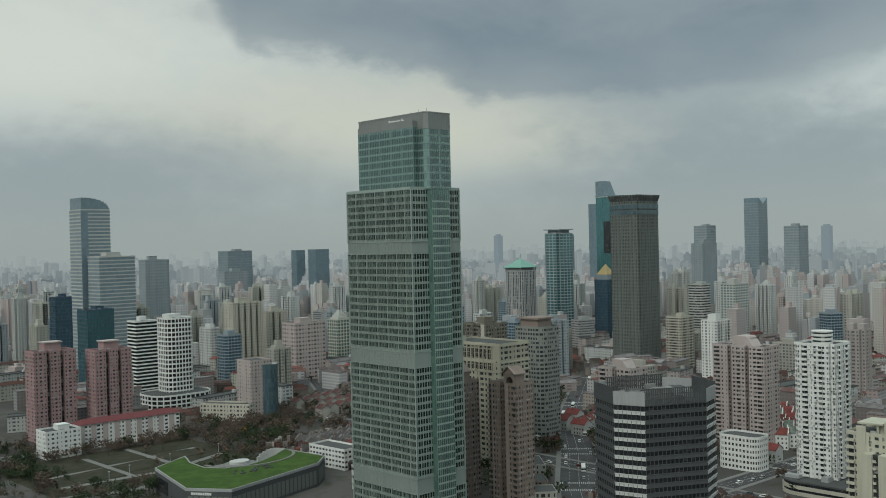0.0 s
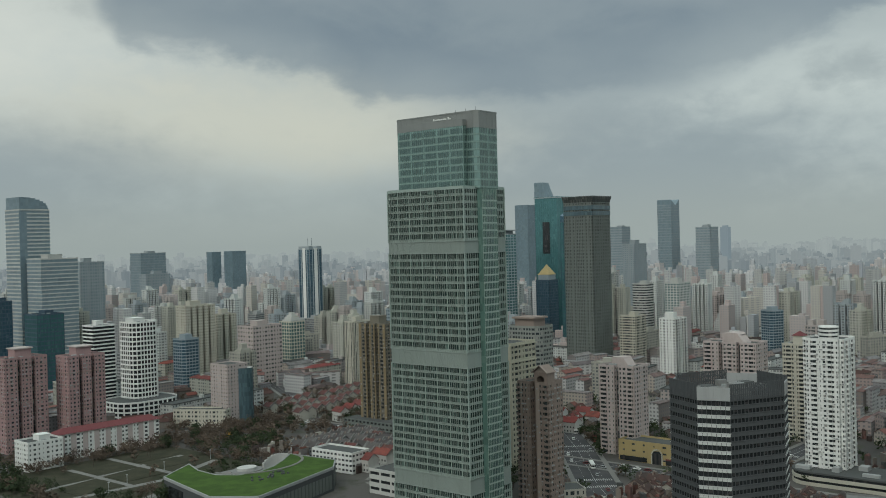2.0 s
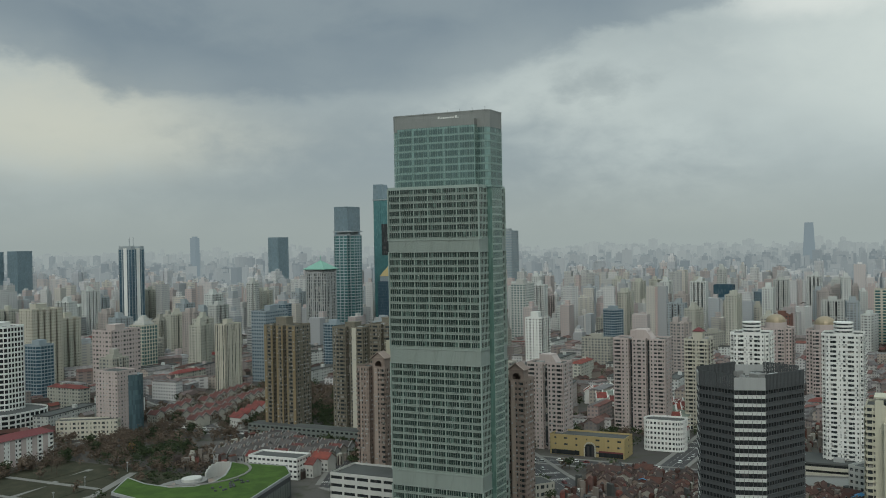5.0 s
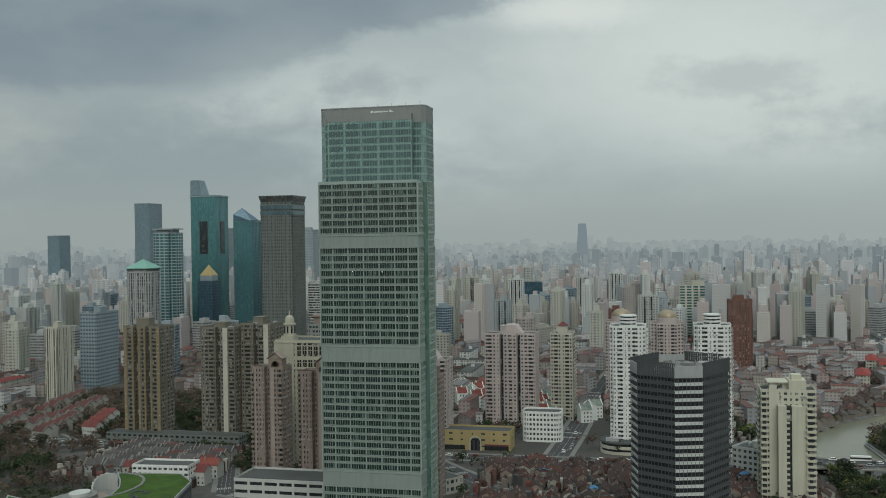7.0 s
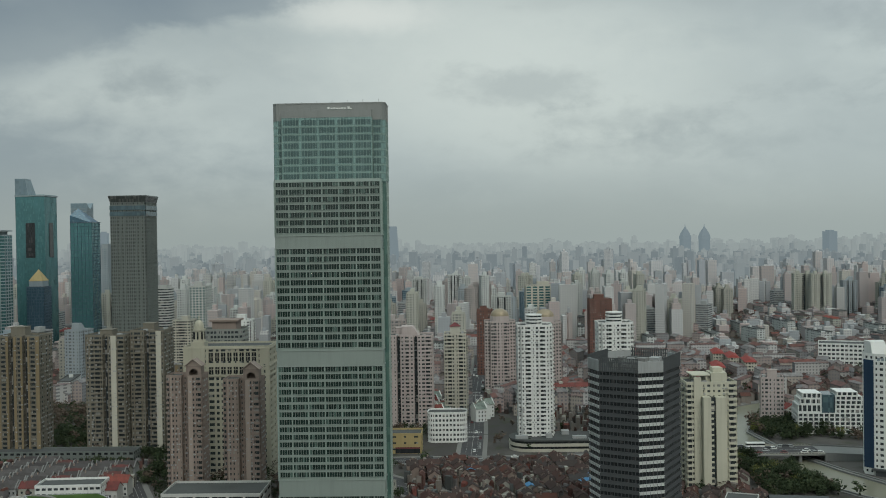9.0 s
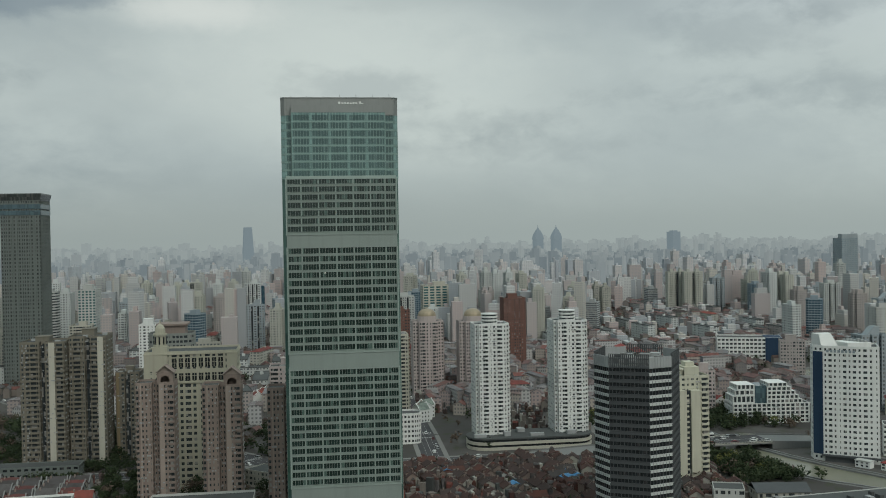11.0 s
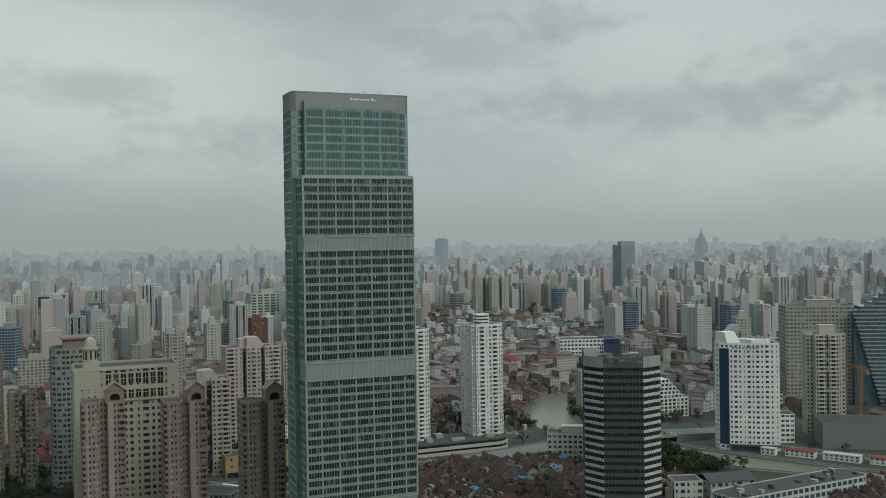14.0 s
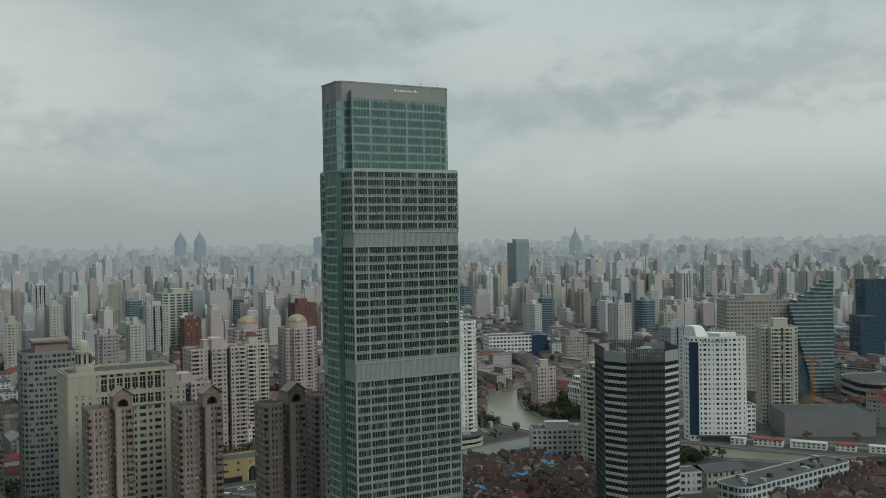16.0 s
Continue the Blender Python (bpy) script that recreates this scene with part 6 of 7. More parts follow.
def old_town():
    """Rows of small old houses round the tower's foot and across the road."""
    rnd = random.Random(5)
    kinds = [house_kind("old two-storey brick house with a brown tiled roof", 10, 6.5, 5.4, 2.2, "brown", "old_tile", True, 1),
             house_kind("old plastered house with a weathered red-brown roof", 8, 7, 5.2, 2.2, "stone", "old_tile", False, 2),
             house_kind("long old terrace house under dark tiles", 12, 7, 5.8, 2.3, "brown", "old_tile", True, 3),
             house_kind("small pale house with a patched tile roof", 7, 6, 3.6, 1.7, "pale", "old_tile", False, 4)]
    grey = house_kind("pale gabled lane house with a weathered grey roof", 11, 7.6, 7.0, 3.2, "grey", "pale_tile", True, 5, "concrete")
    villa = [house_kind("white gabled villa with a crimson tiled roof", 9, 10, 10, 3.6, "white", "red_roof", False, 7, "white"), house_kind("white gabled villa with a pale green roof", 9, 10, 10, 3.6, "white", "mint_tile", False, 8, "white")]
    red = house_kind("white villa with a bright red tiled roof", 12, 9, 8.0, 3.2, "pale", "red_roof", True, 6)
    lane_red = house_kind("lane house with a dark crimson tiled roof", 11, 8, 7.0, 2.8, "stone", "crimson_tile", True, 9, "concrete")
    first = set()
    count = 0

    def place(b, x, y, a):
        nonlocal count
        m = pose(x, y, 0, 0, 0, a)
        if b.name in first:
            copy_thing(b, m)
        else:
            b.matrix_world = m
            first.add(b.name)
        taken(x, y, 3.5)
        count += 1

    # brown lanes east of the tower, rows a little out of line
    for x0, x1, y0, y1, turn in ((352, 466, 226, 336, 8), (345, 455, 148, 222, -14), (238, 318, 14, 150, -34)):
        cx, cy = (x0 + x1) / 2, (y0 + y1) / 2
        ca, sa = math.cos(radians(turn)), math.sin(radians(turn))
        v = y0 - 20
        while v < y1 + 20:
            u = x0 - 20 + rnd.uniform(0, 6)
            while u < x1 + 20:
                x, y = cx + (u - cx) * ca - (v - cy) * sa, cy + (u - cx) * sa + (v - cy) * ca
                b = rnd.choice(kinds)
                if x0 < x < x1 and y0 < y < y1 and free(x, y, 3.0) and count < 345 and rnd.random() < 0.93:
                    place(b, x + rnd.uniform(-0.8, 0.8), y + rnd.uniform(-0.8, 0.8), turn + rnd.choice((0, 0, 0, 180, 90)) + rnd.uniform(-4, 4))
                u += 11.0
            v += 8.6
    for j in range(6):
        for i in range(8 if j > 2 else 5):
            x, y = (396 if j > 2 else 408) + 8.6 * i, 502 + 12.5 * j + 0.25 * i
            b = grey if j in (4, 5) or rnd.random() < 0.55 else rnd.choice((lane_red, lane_red, kinds[1], villa[0]))
            place(b, x + rnd.uniform(-0.7, 0.7), y + rnd.uniform(-1, 1), 90 + rnd.uniform(-5, 5))
    # dark red terraces under the winter trees
    for x0, y0, x1, y1, n in ((484, 664, 540, 676, 6), (545, 690, 613, 698, 7), (500, 690, 535, 692, 4), (560, 716, 640, 735, 7), (490, 708, 545, 722, 5)):
        for i in range(n):
            place(lane_red, x0 + (x1 - x0) * i / (n - 1), y0 + (y1 - y0) * i / (n - 1) + rnd.uniform(-1.5, 1.5), 80 + rnd.uniform(-6, 6))
    for i in range(4):
        place(red, 500 + 17 * i, 634 + 6 * i, 80)
    for x, y in ((388, 494), (404, 494), (560, 455), (574, 462), (588, 452), (602, 470), (566, 476), (590, 486), (560, 320), (568, 312), (610, 60), (640, 20)):
        place(red, x, y, rnd.choice((0, 90)))
    for x, y, n in ((606, 324, 4), (614, 340, 5), (632, 356, 5), (646, 372, 5), (662, 386, 5), (676, 402, 5), (700, 418, 4), (640, 336, 4), (612, 292, 3)):
        for i in range(n):
            place(villa[rnd.randrange(3) // 2], x + 10.6 * i * 0.9 + rnd.uniform(-1, 1), y - 10.6 * i * 0.25 + rnd.uniform(-1, 1), rnd.choice((22, 112)))
    return count


def slab_kind(label, w, d, floors, wall, roof, hip, seed):
    """A plain walk-up block with rows of windows and a flat or hipped roof."""
    fh = 3.0
    h = floors * fh
    b = thing("walk_up_block", label, "apartment block", 0, 0, group="walk-up blocks")
    g = Geo()
    facade(g, rect(w, d), 0, floors, fh, 3.2, 0.5, 0.5, 0.3)
    part("wall", g, M[wall], b)
    g = Geo()
    g.prism(inset(rect(w, d), 0.25), 0, h - 0.05)
    tagged(part("glazing", g, M["city_glass"], b), kind="stuff")
    g = Geo()
    if hip:
        g.prism(rect(w + 1, d + 1), h, h + 2.6, [(-w / 2 + d / 2, -0.2), (w / 2 - d / 2, -0.2), (w / 2 - d / 2, 0.2), (-w / 2 + d / 2, 0.2)])
    else:
        g.prism(rect(w, d), h - 0.04, h + 0.3)
        for p, u, length in edges(rect(w, d)):
            g.bar(p, u, 0, length, 0.1, 0.3, h, h + 0.9)
    part("roof", g, M[roof], b)
    for x in (w * 0.18,):
        g = Geo()
        g.box(x - 1.4, -1.6, h, x + 1.4, 1.6, h + (3.4 if hip else 2.8))
        part("stair_house", g, M[wall], b)
    return b


def tower_kind(label, plan, h, wall, glass, bay, ww, wh, head, seed):
    """A plain residential or office tower of the wider city."""
    b = thing("city_tower", label, "tower", 0, 0, group="city towers")
    plan, h = [(x * 0.8, y * 0.85) for x, y in plan], h * 0.9
    floors = round(h / 3.0)
    fh = h / floors
    g = Geo()
    facade(g, plan, 0, floors, fh, bay * 1.25, ww, wh, 0.45)
    part("wall", g, M[wall], b)
    g = Geo()
    g.prism(inset(plan, 0.35), 0, h - 0.05)
    tagged(part("glazing", g, M[glass], b), kind="stuff")
    g = Geo()
    g.prism(inset(plan, 0.1), h - 0.03, h + 0.3)
    g.rim(inset(plan, -0.1), inset(plan, 0.2), h, h + 1.2)
    part("roof", g, M[wall], b)
    if grooves(plan):
        tagged(part("stair_window", groove_glass(plan, 2, h - 1), M["glass_flat"], b, "dark glass strip in a recess"), kind="stuff")
    if ww < 0.6 and seed % 3:
        g = Geo()
        for i, (p, u, length) in enumerate(edges(plan)):
            if length > 5 and i % 2 == 0:
                for lo, hi in ((0.3, 0.62),):
                    for k in range(1, floors):
                        g.bar(p, u, lo * length, hi * length, 1.1, 1.1, k * fh - 0.1, k * fh + 0.95)
        tagged(part("balcony_front", g, M[wall], b), kind="stuff")
    xs, ys = [q[0] for q in plan], [q[1] for q in plan]
    w, d = max(xs), max(ys)
    g = Geo()
    if head == 0:
        g.box(-w * 0.4, -d * 0.45, h, w * 0.4, d * 0.45, h + 5)
    elif head == 1:
        g.box(-w * 0.55, -d * 0.5, h, w * 0.55, d * 0.5, h + 3.5), g.box(-w * 0.3, -d * 0.35, h + 3.5, w * 0.3, d * 0.35, h + 8)
    elif head == 2:
        g.prism([(-w * 0.5, -d * 0.5), (w * 0.5, -d * 0.5), (w * 0.5, d * 0.5), (-w * 0.5, d * 0.5)], h, h + 7, [(-w * 0.5, -d * 0.5), (-w * 0.1, -d * 0.5), (-w * 0.1, d * 0.5), (-w * 0.5, d * 0.5)])
    else:
        for s in (-1, 1):
            g.box(s * w * 0.5 - 2.5, -d * 0.4, h, s * w * 0.5 + 2.5, d * 0.4, h + 5.5)
    part("stair_house", g, M[wall], b)
    return b


def place_many(kinds, spots):
    used = set()
    for x, y, a, k in spots:
        b = kinds[k]
        m = pose(x, y, 0, 0, 0, a)
        if k in used:
            copy_thing(b, m)
        else:
            b.matrix_world = m
            used.add(k)
    for k, b in enumerate(kinds):
        if k not in used:
            for o in (*b.children_recursive, b):
                bpy.data.objects.remove(o)


PARKS = [[(215, 480), (470, 480), (480, 560), (480, 720), (380, 735), (215, 735)], [(480, 600), (700, 580), (720, 760), (480, 745)], [(255, 0), (480, 0), (480, 345), (330, 345), (255, 150)],
         [(540, 40), (640, 40), (640, 110), (540, 100)], [(340, 345), (470, 345), (470, 470), (340, 470)], [(480, 300), (640, 300), (640, 180), (480, 180)], [(500, 420), (640, 500), (600, 560), (560, 560)], [(526, 500), (690, 520), (690, 690), (526, 610)]]
LOW_ONLY = [[(690, 560), (1060, 845), (1090, 800), (720, 515)], [(500, -420), (760, -520), (800, -300), (560, -170)], [(600, -60), (1050, -60), (1050, 260), (760, 260), (600, 160)], [(540, 380), (760, 380), (760, 500), (560, 500)]]

OLD_RIVERSIDE = [(1000, 40), (1174, 0), (1480, -130), (1450, -350), (1146, -235), (1000, -190)]


def city_filling():
    rnd = random.Random(33)
    T, S = tower_kind, slab_kind
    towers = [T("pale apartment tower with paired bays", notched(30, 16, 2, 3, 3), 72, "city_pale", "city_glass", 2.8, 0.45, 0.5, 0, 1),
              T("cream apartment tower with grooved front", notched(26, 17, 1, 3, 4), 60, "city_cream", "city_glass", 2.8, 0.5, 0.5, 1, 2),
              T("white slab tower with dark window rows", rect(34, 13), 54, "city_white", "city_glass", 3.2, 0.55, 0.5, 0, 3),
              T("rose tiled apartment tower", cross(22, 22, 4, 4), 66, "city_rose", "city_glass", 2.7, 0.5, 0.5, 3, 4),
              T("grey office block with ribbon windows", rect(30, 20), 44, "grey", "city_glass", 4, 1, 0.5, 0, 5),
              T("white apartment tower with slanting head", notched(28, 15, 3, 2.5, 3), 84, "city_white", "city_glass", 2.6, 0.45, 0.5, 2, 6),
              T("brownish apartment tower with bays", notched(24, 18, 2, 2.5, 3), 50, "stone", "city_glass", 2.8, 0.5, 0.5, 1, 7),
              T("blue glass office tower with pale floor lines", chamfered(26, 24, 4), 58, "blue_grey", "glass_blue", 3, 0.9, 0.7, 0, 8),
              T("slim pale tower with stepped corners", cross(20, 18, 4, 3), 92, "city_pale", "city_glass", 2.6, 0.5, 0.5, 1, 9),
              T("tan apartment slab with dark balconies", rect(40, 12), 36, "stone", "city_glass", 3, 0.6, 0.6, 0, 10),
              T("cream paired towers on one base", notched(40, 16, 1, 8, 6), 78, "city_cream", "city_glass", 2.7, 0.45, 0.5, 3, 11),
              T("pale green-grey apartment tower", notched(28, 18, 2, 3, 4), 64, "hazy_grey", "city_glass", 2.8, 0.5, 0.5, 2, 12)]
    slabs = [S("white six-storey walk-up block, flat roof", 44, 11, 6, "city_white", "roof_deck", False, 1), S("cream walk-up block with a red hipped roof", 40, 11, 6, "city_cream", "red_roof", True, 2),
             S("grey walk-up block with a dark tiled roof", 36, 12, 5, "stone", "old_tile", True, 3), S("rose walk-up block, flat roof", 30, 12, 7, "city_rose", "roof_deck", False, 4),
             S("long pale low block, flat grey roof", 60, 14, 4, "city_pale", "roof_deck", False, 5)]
    tops, lows = [], []
    tries = 0
    while len(tops) < 300 and tries < 24000:
        tries += 1
        ang, r = radians(rnd.uniform(-60, 75)), math.sqrt(rnd.uniform(500 ** 2, 1480 ** 2))
        x, y = 150 + r * math.cos(ang), 250 + r * math.sin(ang)
        if r < 760 and rnd.random() < 0.5:
            continue
        if any(inside(np.array(x), np.array(y), q) for q in PARKS + LOW_ONLY) or not free(x, y, 14):
            continue
        k = rnd.randrange(len(towers))
        if r < 900 and k in (5, 8, 10, 0):
            k = rnd.choice((1, 2, 4, 6, 9))
        taken(x, y, 15)
        tops.append((x, y, rnd.choice((0, 0, 0, 90, 90, 8, -14, -28)), k))
    tries = 0
    while len(lows) < 205 and tries < 30000:
        tries += 1
        ang, r = radians(rnd.uniform(-60, 75)), math.sqrt(rnd.uniform(380 ** 2, 1300 ** 2))
        x, y = 150 + r * math.cos(ang), 250 + r * math.sin(ang)
        if any(inside(np.array(x), np.array(y), q) for q in PARKS + LOW_ONLY[2:3]) or not free(x, y, 11):
            continue
        taken(x, y, 12)
        lows.append((x, y, rnd.choice((0, 0, 0, 90, 10, -20)), rnd.randrange(len(slabs))))
    tops = [p for p in tops if not inside(np.array(p[0]), np.array(p[1]), OLD_RIVERSIDE)]
    lows = [p for p in lows if not (490 < p[0] < 560 and 0 < p[1] < 125)]
    place_many(towers, tops)
    place_many(slabs, lows)


wall_mat("lane_wall", (0.21, 0.185, 0.165), 0.9, 0.6, 0.4)


def old_quarters():
    """Far lanes of small roofs and rows of pale walk-up blocks, too many to count."""
    rnd = random.Random(77)
    wall, roof, pale, cover = Geo(), Geo(), Geo(), Geo()
    for n_try in range(13000):
        ang, r = radians(rnd.uniform(-55, 74)), math.sqrt(rnd.uniform(440 ** 2, 1650 ** 2))
        x, y = 150 + r * math.cos(ang), 250 + r * math.sin(ang)
        if n_try > 9500:
            x, y = rnd.uniform(600, 1050), rnd.uniform(-60, 260)
        if any(inside(np.array(x), np.array(y), q) for q in PARKS[:6] + PARKS[7:]) or not free(x, y, 2.0):
            continue
        quarter = math.sin(x * 0.019 + 2.0) + math.sin(y * 0.023 + 0.4) + rnd.uniform(-0.6, 0.6)
        lanes = any(inside(np.array(x), np.array(y), q) for q in LOW_ONLY[2:])
        block_like = rnd.random() < 0.10 if lanes else quarter > 0.1
        if block_like:
            w, d, h, rise = rnd.uniform(14, 34), rnd.uniform(8, 10.5), rnd.choice((8, 11, 14, 17)), rnd.choice((0.6, 0.6, 2.4))
        else:
            w, d, h, rise = rnd.uniform(6, 11) if lanes else rnd.uniform(8, 16), rnd.uniform(5, 8), rnd.uniform(4.0, 6.5) if lanes else rnd.uniform(4.5, 8.0), 2.0
        pair = (pale, cover) if block_like else (wall, roof)
        n0, n1 = len(pair[0].v), len(pair[1].v)
        gabled(pair[0], 0, 0, w, d, 0, h, rise)
        gable_roof(pair[1], 0, 0, w, d, h, rise)
        a = radians(rnd.choice((0, 0, 8, 90, -20, -30)) + rnd.uniform(-3, 3))
        ca, sa = math.cos(a), math.sin(a)
        for g, n in zip(pair, (n0, n1)):
            g.v[n:] = [(x + p[0] * ca - p[1] * sa, y + p[0] * sa + p[1] * ca, p[2]) for p in g.v[n:]]
    for name, g, mat, label, kind in (("old_quarter_walls", wall, "lane_wall", "weathered walls of far old lanes", "houses"), ("old_quarter_roofs", roof, "old_tile_far", "red-brown and grey roofs of far old lanes", "roofs"),
                                      ("walk_up_walls", pale, "low_plaster", "pale walls of far walk-up rows", "houses"), ("walk_up_roofs", cover, "walk_up_roof", "grey, pale and red roofs of far walk-up rows", "roofs")):
        tagged(new(name, g.mesh(name, M[mat])), label, kind, kind="stuff")


def low_blocks():
    B = block
    B("walk_up_block", "white walk-up block with bay fronts and a red roof", "apartment block", 327, 690, (76, 12), 17, "white", turn=-2, fh=3, bay=3, ww=0.5, wh=0.5, seed=70, house=False, stripe=("rose", tuple((0, k / 9, k / 9 + 0.05) for k in range(9))))
    b = find(327, 690)
    g = Geo()
    g.prism(rect(78, 14), 17.8, 21, [(-33, -0.3), (33, -0.3), (33, 0.3), (-33, 0.3)])
    part("roof_cover", g, M["red_tile"], b, "dark red hipped roof")
    B("walk_up_block", "plain white walk-up block by the park", "apartment block", 272, 680, (24, 18), 18, "white", fh=3, bay=3, ww=0.4, wh=0.45, seed=71, plinth=0.0)
    B("walk_up_block", "cream school-like block with many windows", "apartment block", 424, 712, (44, 13), 13, "cream", turn=-58, fh=3.2, bay=3, ww=0.5, seed=72, house=False)
    B("podium_block", "pale stone podium beside the tower with dark glazed top", "podium", 363, 429, (26, 50), 13, "pale", "glass_black", turn=0, fh=4.3, bay=8, ww=0.85, wh=0.4, seed=73, house=False)
    B("office_block", "pale grey low office with strip windows", "office block", 382, 511, (16, 34), 12, "white", turn=4, fh=3.2, bay=3, ww=0.7, wh=0.45, seed=74, house=False)
    B("office_block", "low white office block by the road with a stair frame", "office block", 446, 176, (18, 34), 19, "pale", turn=-30, fh=3.3, bay=3, ww=0.6, wh=0.5, seed=75)
    B("depot_block", "long white depot with blue glass bays and dark flat roof", "depot", 314, 125, None, 11, "pale", "glass_blue", plan=rounded(20, 96, 6), turn=5.5, fh=3.6, bay=4, ww=0.75, wh=0.6, seed=76, rim=0.5, house=False)
    b, rnd, g = find(314, 125), random.Random(8), Geo()
    for i in range(16):
        x, y, s = rnd.uniform(-8, 8), rnd.uniform(-44, 44), rnd.uniform(0.7, 2.4)
        g = Geo()
        g.box(x - s, y - s * 0.6, 11.1, x + s, y + s * 0.6, 11.3 + rnd.uniform(0.6, 2.6))
        part("roof_plant", g, M[rnd.choice(("plant_grey", "dark_grey", "concrete", "roof_deck"))], b)
    B("school_block", "pale three-storey block with rows of windows", "school", 346, 168, (14, 15), 11, "pale", turn=-20, fh=3.3, bay=3, ww=0.5, rim=0.6, seed=77, house=False)
    B("site_building", "wrapped grey building site block under a tower crane", "building site", 408, -22, (36, 60), 15, "mesh_grey", "mesh_grey", turn=-34, fh=4.2, bay=6, ww=0.3, wh=0.2, depth=0.2, seed=78, house=False)
    B("mall", "broad dark terraced mall with curved floors", "mall", 462, -162, None, 18, "grey", "glass_black", plan=rounded(60, 52, 18), fh=5.5, ww=1, wh=0.55, turn=-30, seed=79, house=False)
    for k, (x, y, w, d, roof) in enumerate(((398, 42, 6, 18, "red_bright"), (412, 55, 5, 9, "pale"), (378, 28, 6, 22, "pale"), (360, 15, 6, 12, "red_bright"), (343, 2, 6, 16, "pale"))):
        b = thing("site_hut", "row of low white site huts by the embankment", "hut", x, y, 0, -58, group="site huts")
        g = Geo()
        g.box(-w / 2, -d / 2, 0, w / 2, d / 2, 4)
        part("wall", g, M["white"], b)
        g = Geo()
        g.box(-w / 2 - 0.3, -d / 2 - 0.3, 4, w / 2 + 0.3, d / 2 + 0.3, 4.4)
        part("roof", g, M[roof], b)
        for i in range(int(d / 3)):
            g = Geo()
            for z in (0.9, 2.7):
                g.box(-w / 2 - 0.04, -d / 2 + 1 + 3 * i, z, -w / 2 + 0.02, -d / 2 + 2.4 + 3 * i, z + 1)
            part("window", g, M["glass_flat"], b)
    B("low_workshop", "low workshop with dark tarred roof by the depot", "workshop", 348, 140, (16, 27), 8, "stone", turn=-8, fh=3.6, bay=4, ww=0.5, seed=87, house=False, rim=0.2)
    g = Geo()
    gable_roof(g, 0, 0, 27, 16, 8.2, 3.0)
    g.v = [(-y, x, z) for x, y, z in g.v]
    part("roof_cover", g, M["dark_grey"], find(348, 140), "dark tarred pitched roof")
    B("long_shed", "long low dark market shed beside the road", "shed", 489, 562, (14, 100), 7, "brown_stone", "glass_black", fh=3.5, bay=4, ww=0.6, wh=0.4, seed=83, house=False, rim=0.5)
    B("corner_block", "low dark stone block on the street corner", "office block", 440, 398, (16, 26), 9, "stone", turn=-40, fh=3, bay=3, ww=0.5, seed=84, house=False, rim=0.6)
    B("low_shop", "low dark shop block among street trees", "shop", 416, 372, (12, 18), 7, "brown", turn=-40, fh=3.2, bay=3, ww=0.5, seed=85, house=False, rim=0.6)
    B("low_shop", "low dark shop block among street trees", "shop", 398, 350, (12, 16), 8, "stone", turn=-40, fh=3.2, bay=3, ww=0.5, seed=86, house=False, rim=0.6)
    for x, y in ((905, 40), (871, 34), (834, 27), (800, 66)):
        B("walk_up_block", "cream walk-up block with a bright red hipped roof", "apartment block", x, y, (36, 11), 15, "cream", turn=-9, fh=3, bay=3, ww=0.5, wh=0.5, seed=90, house=False, rim=0.1, group="red-roofed walk-ups")
        g = Geo()
        g.prism(rect(37.4, 12.4), 15.2, 18.2, [(-14, -0.2), (14, -0.2), (14, 0.2), (-14, 0.2)])
        part("roof_cover", g, M["red_bright"], find(x, y), "bright red hipped roof")
    B("office_block", "small white office block beside the white hotel", "office block", 440, 19, (13, 12), 19, "white", turn=-28, fh=3.1, bay=3, ww=0.75, wh=0.5, seed=91, house=False, rim=0.4)
    B("apartment_block", "red-brown apartment slab behind the river bend", "apartment block", 742, -70, (14, 22), 36, "city_rose", turn=-20, fh=2.9, bay=2.8, ww=0.5, seed=92)
    B("walk_up_block", "yellow walk-up block with a dark red roof", "apartment block", 540, -52, (14, 24), 16, "cream", turn=-30, fh=3, bay=3, ww=0.6, seed=93, house=False, rim=0.1)
    g = Geo()
    g.prism(rect(15.4, 25.4), 16.2, 19.0, [(-0.2, -7), (0.2, -7), (0.2, 7), (-0.2, 7)])
    part("roof_cover", g, M["red_tile"], find(540, -52), "dark red hipped roof")
    # tower crane over the site
    c = thing("tower_crane", "orange lattice tower crane over the building site", "crane", 430, -40, 0, -20)
    g = Geo()
    for sx in (-0.9, 0.9):
        for sy in (-0.9, 0.9):
            g.box(sx - 0.12, sy - 0.12, 0, sx + 0.12, sy + 0.12, 48)
    for k in range(24):
        for s in (-0.9, 0.9):
            g.box(-0.9, s - 0.08, 2 * k, 0.9, s + 0.08, 2 * k + 0.16)
            g.box(s - 0.08, -0.9, 2 * k + 1, s + 0.08, 0.9, 2 * k + 1.16)
    part("mast", g, M["crane_orange"], c)
    g = Geo()
    for s in (-0.7, 0.7):
        g.box(-12, s - 0.1, 46, 42, s + 0.1, 46.3)
    g.box(-12, -0.1, 47.6, 42, 0.1, 47.9)
    for k in range(27):
        g.box(-12 + 2 * k, -0.7, 46, -11.8 + 2 * k, 0.7, 46.2), g.box(-12 + 2 * k, -0.08, 46, -11.8 + 2 * k, 0.08, 47.8)
    part("jib", g, M["crane_orange"], c)
    g = Geo()
    g.box(-11, -1.2, 43.5, -8, 1.2, 46)
    part("counterweight", g, M["concrete"], c)


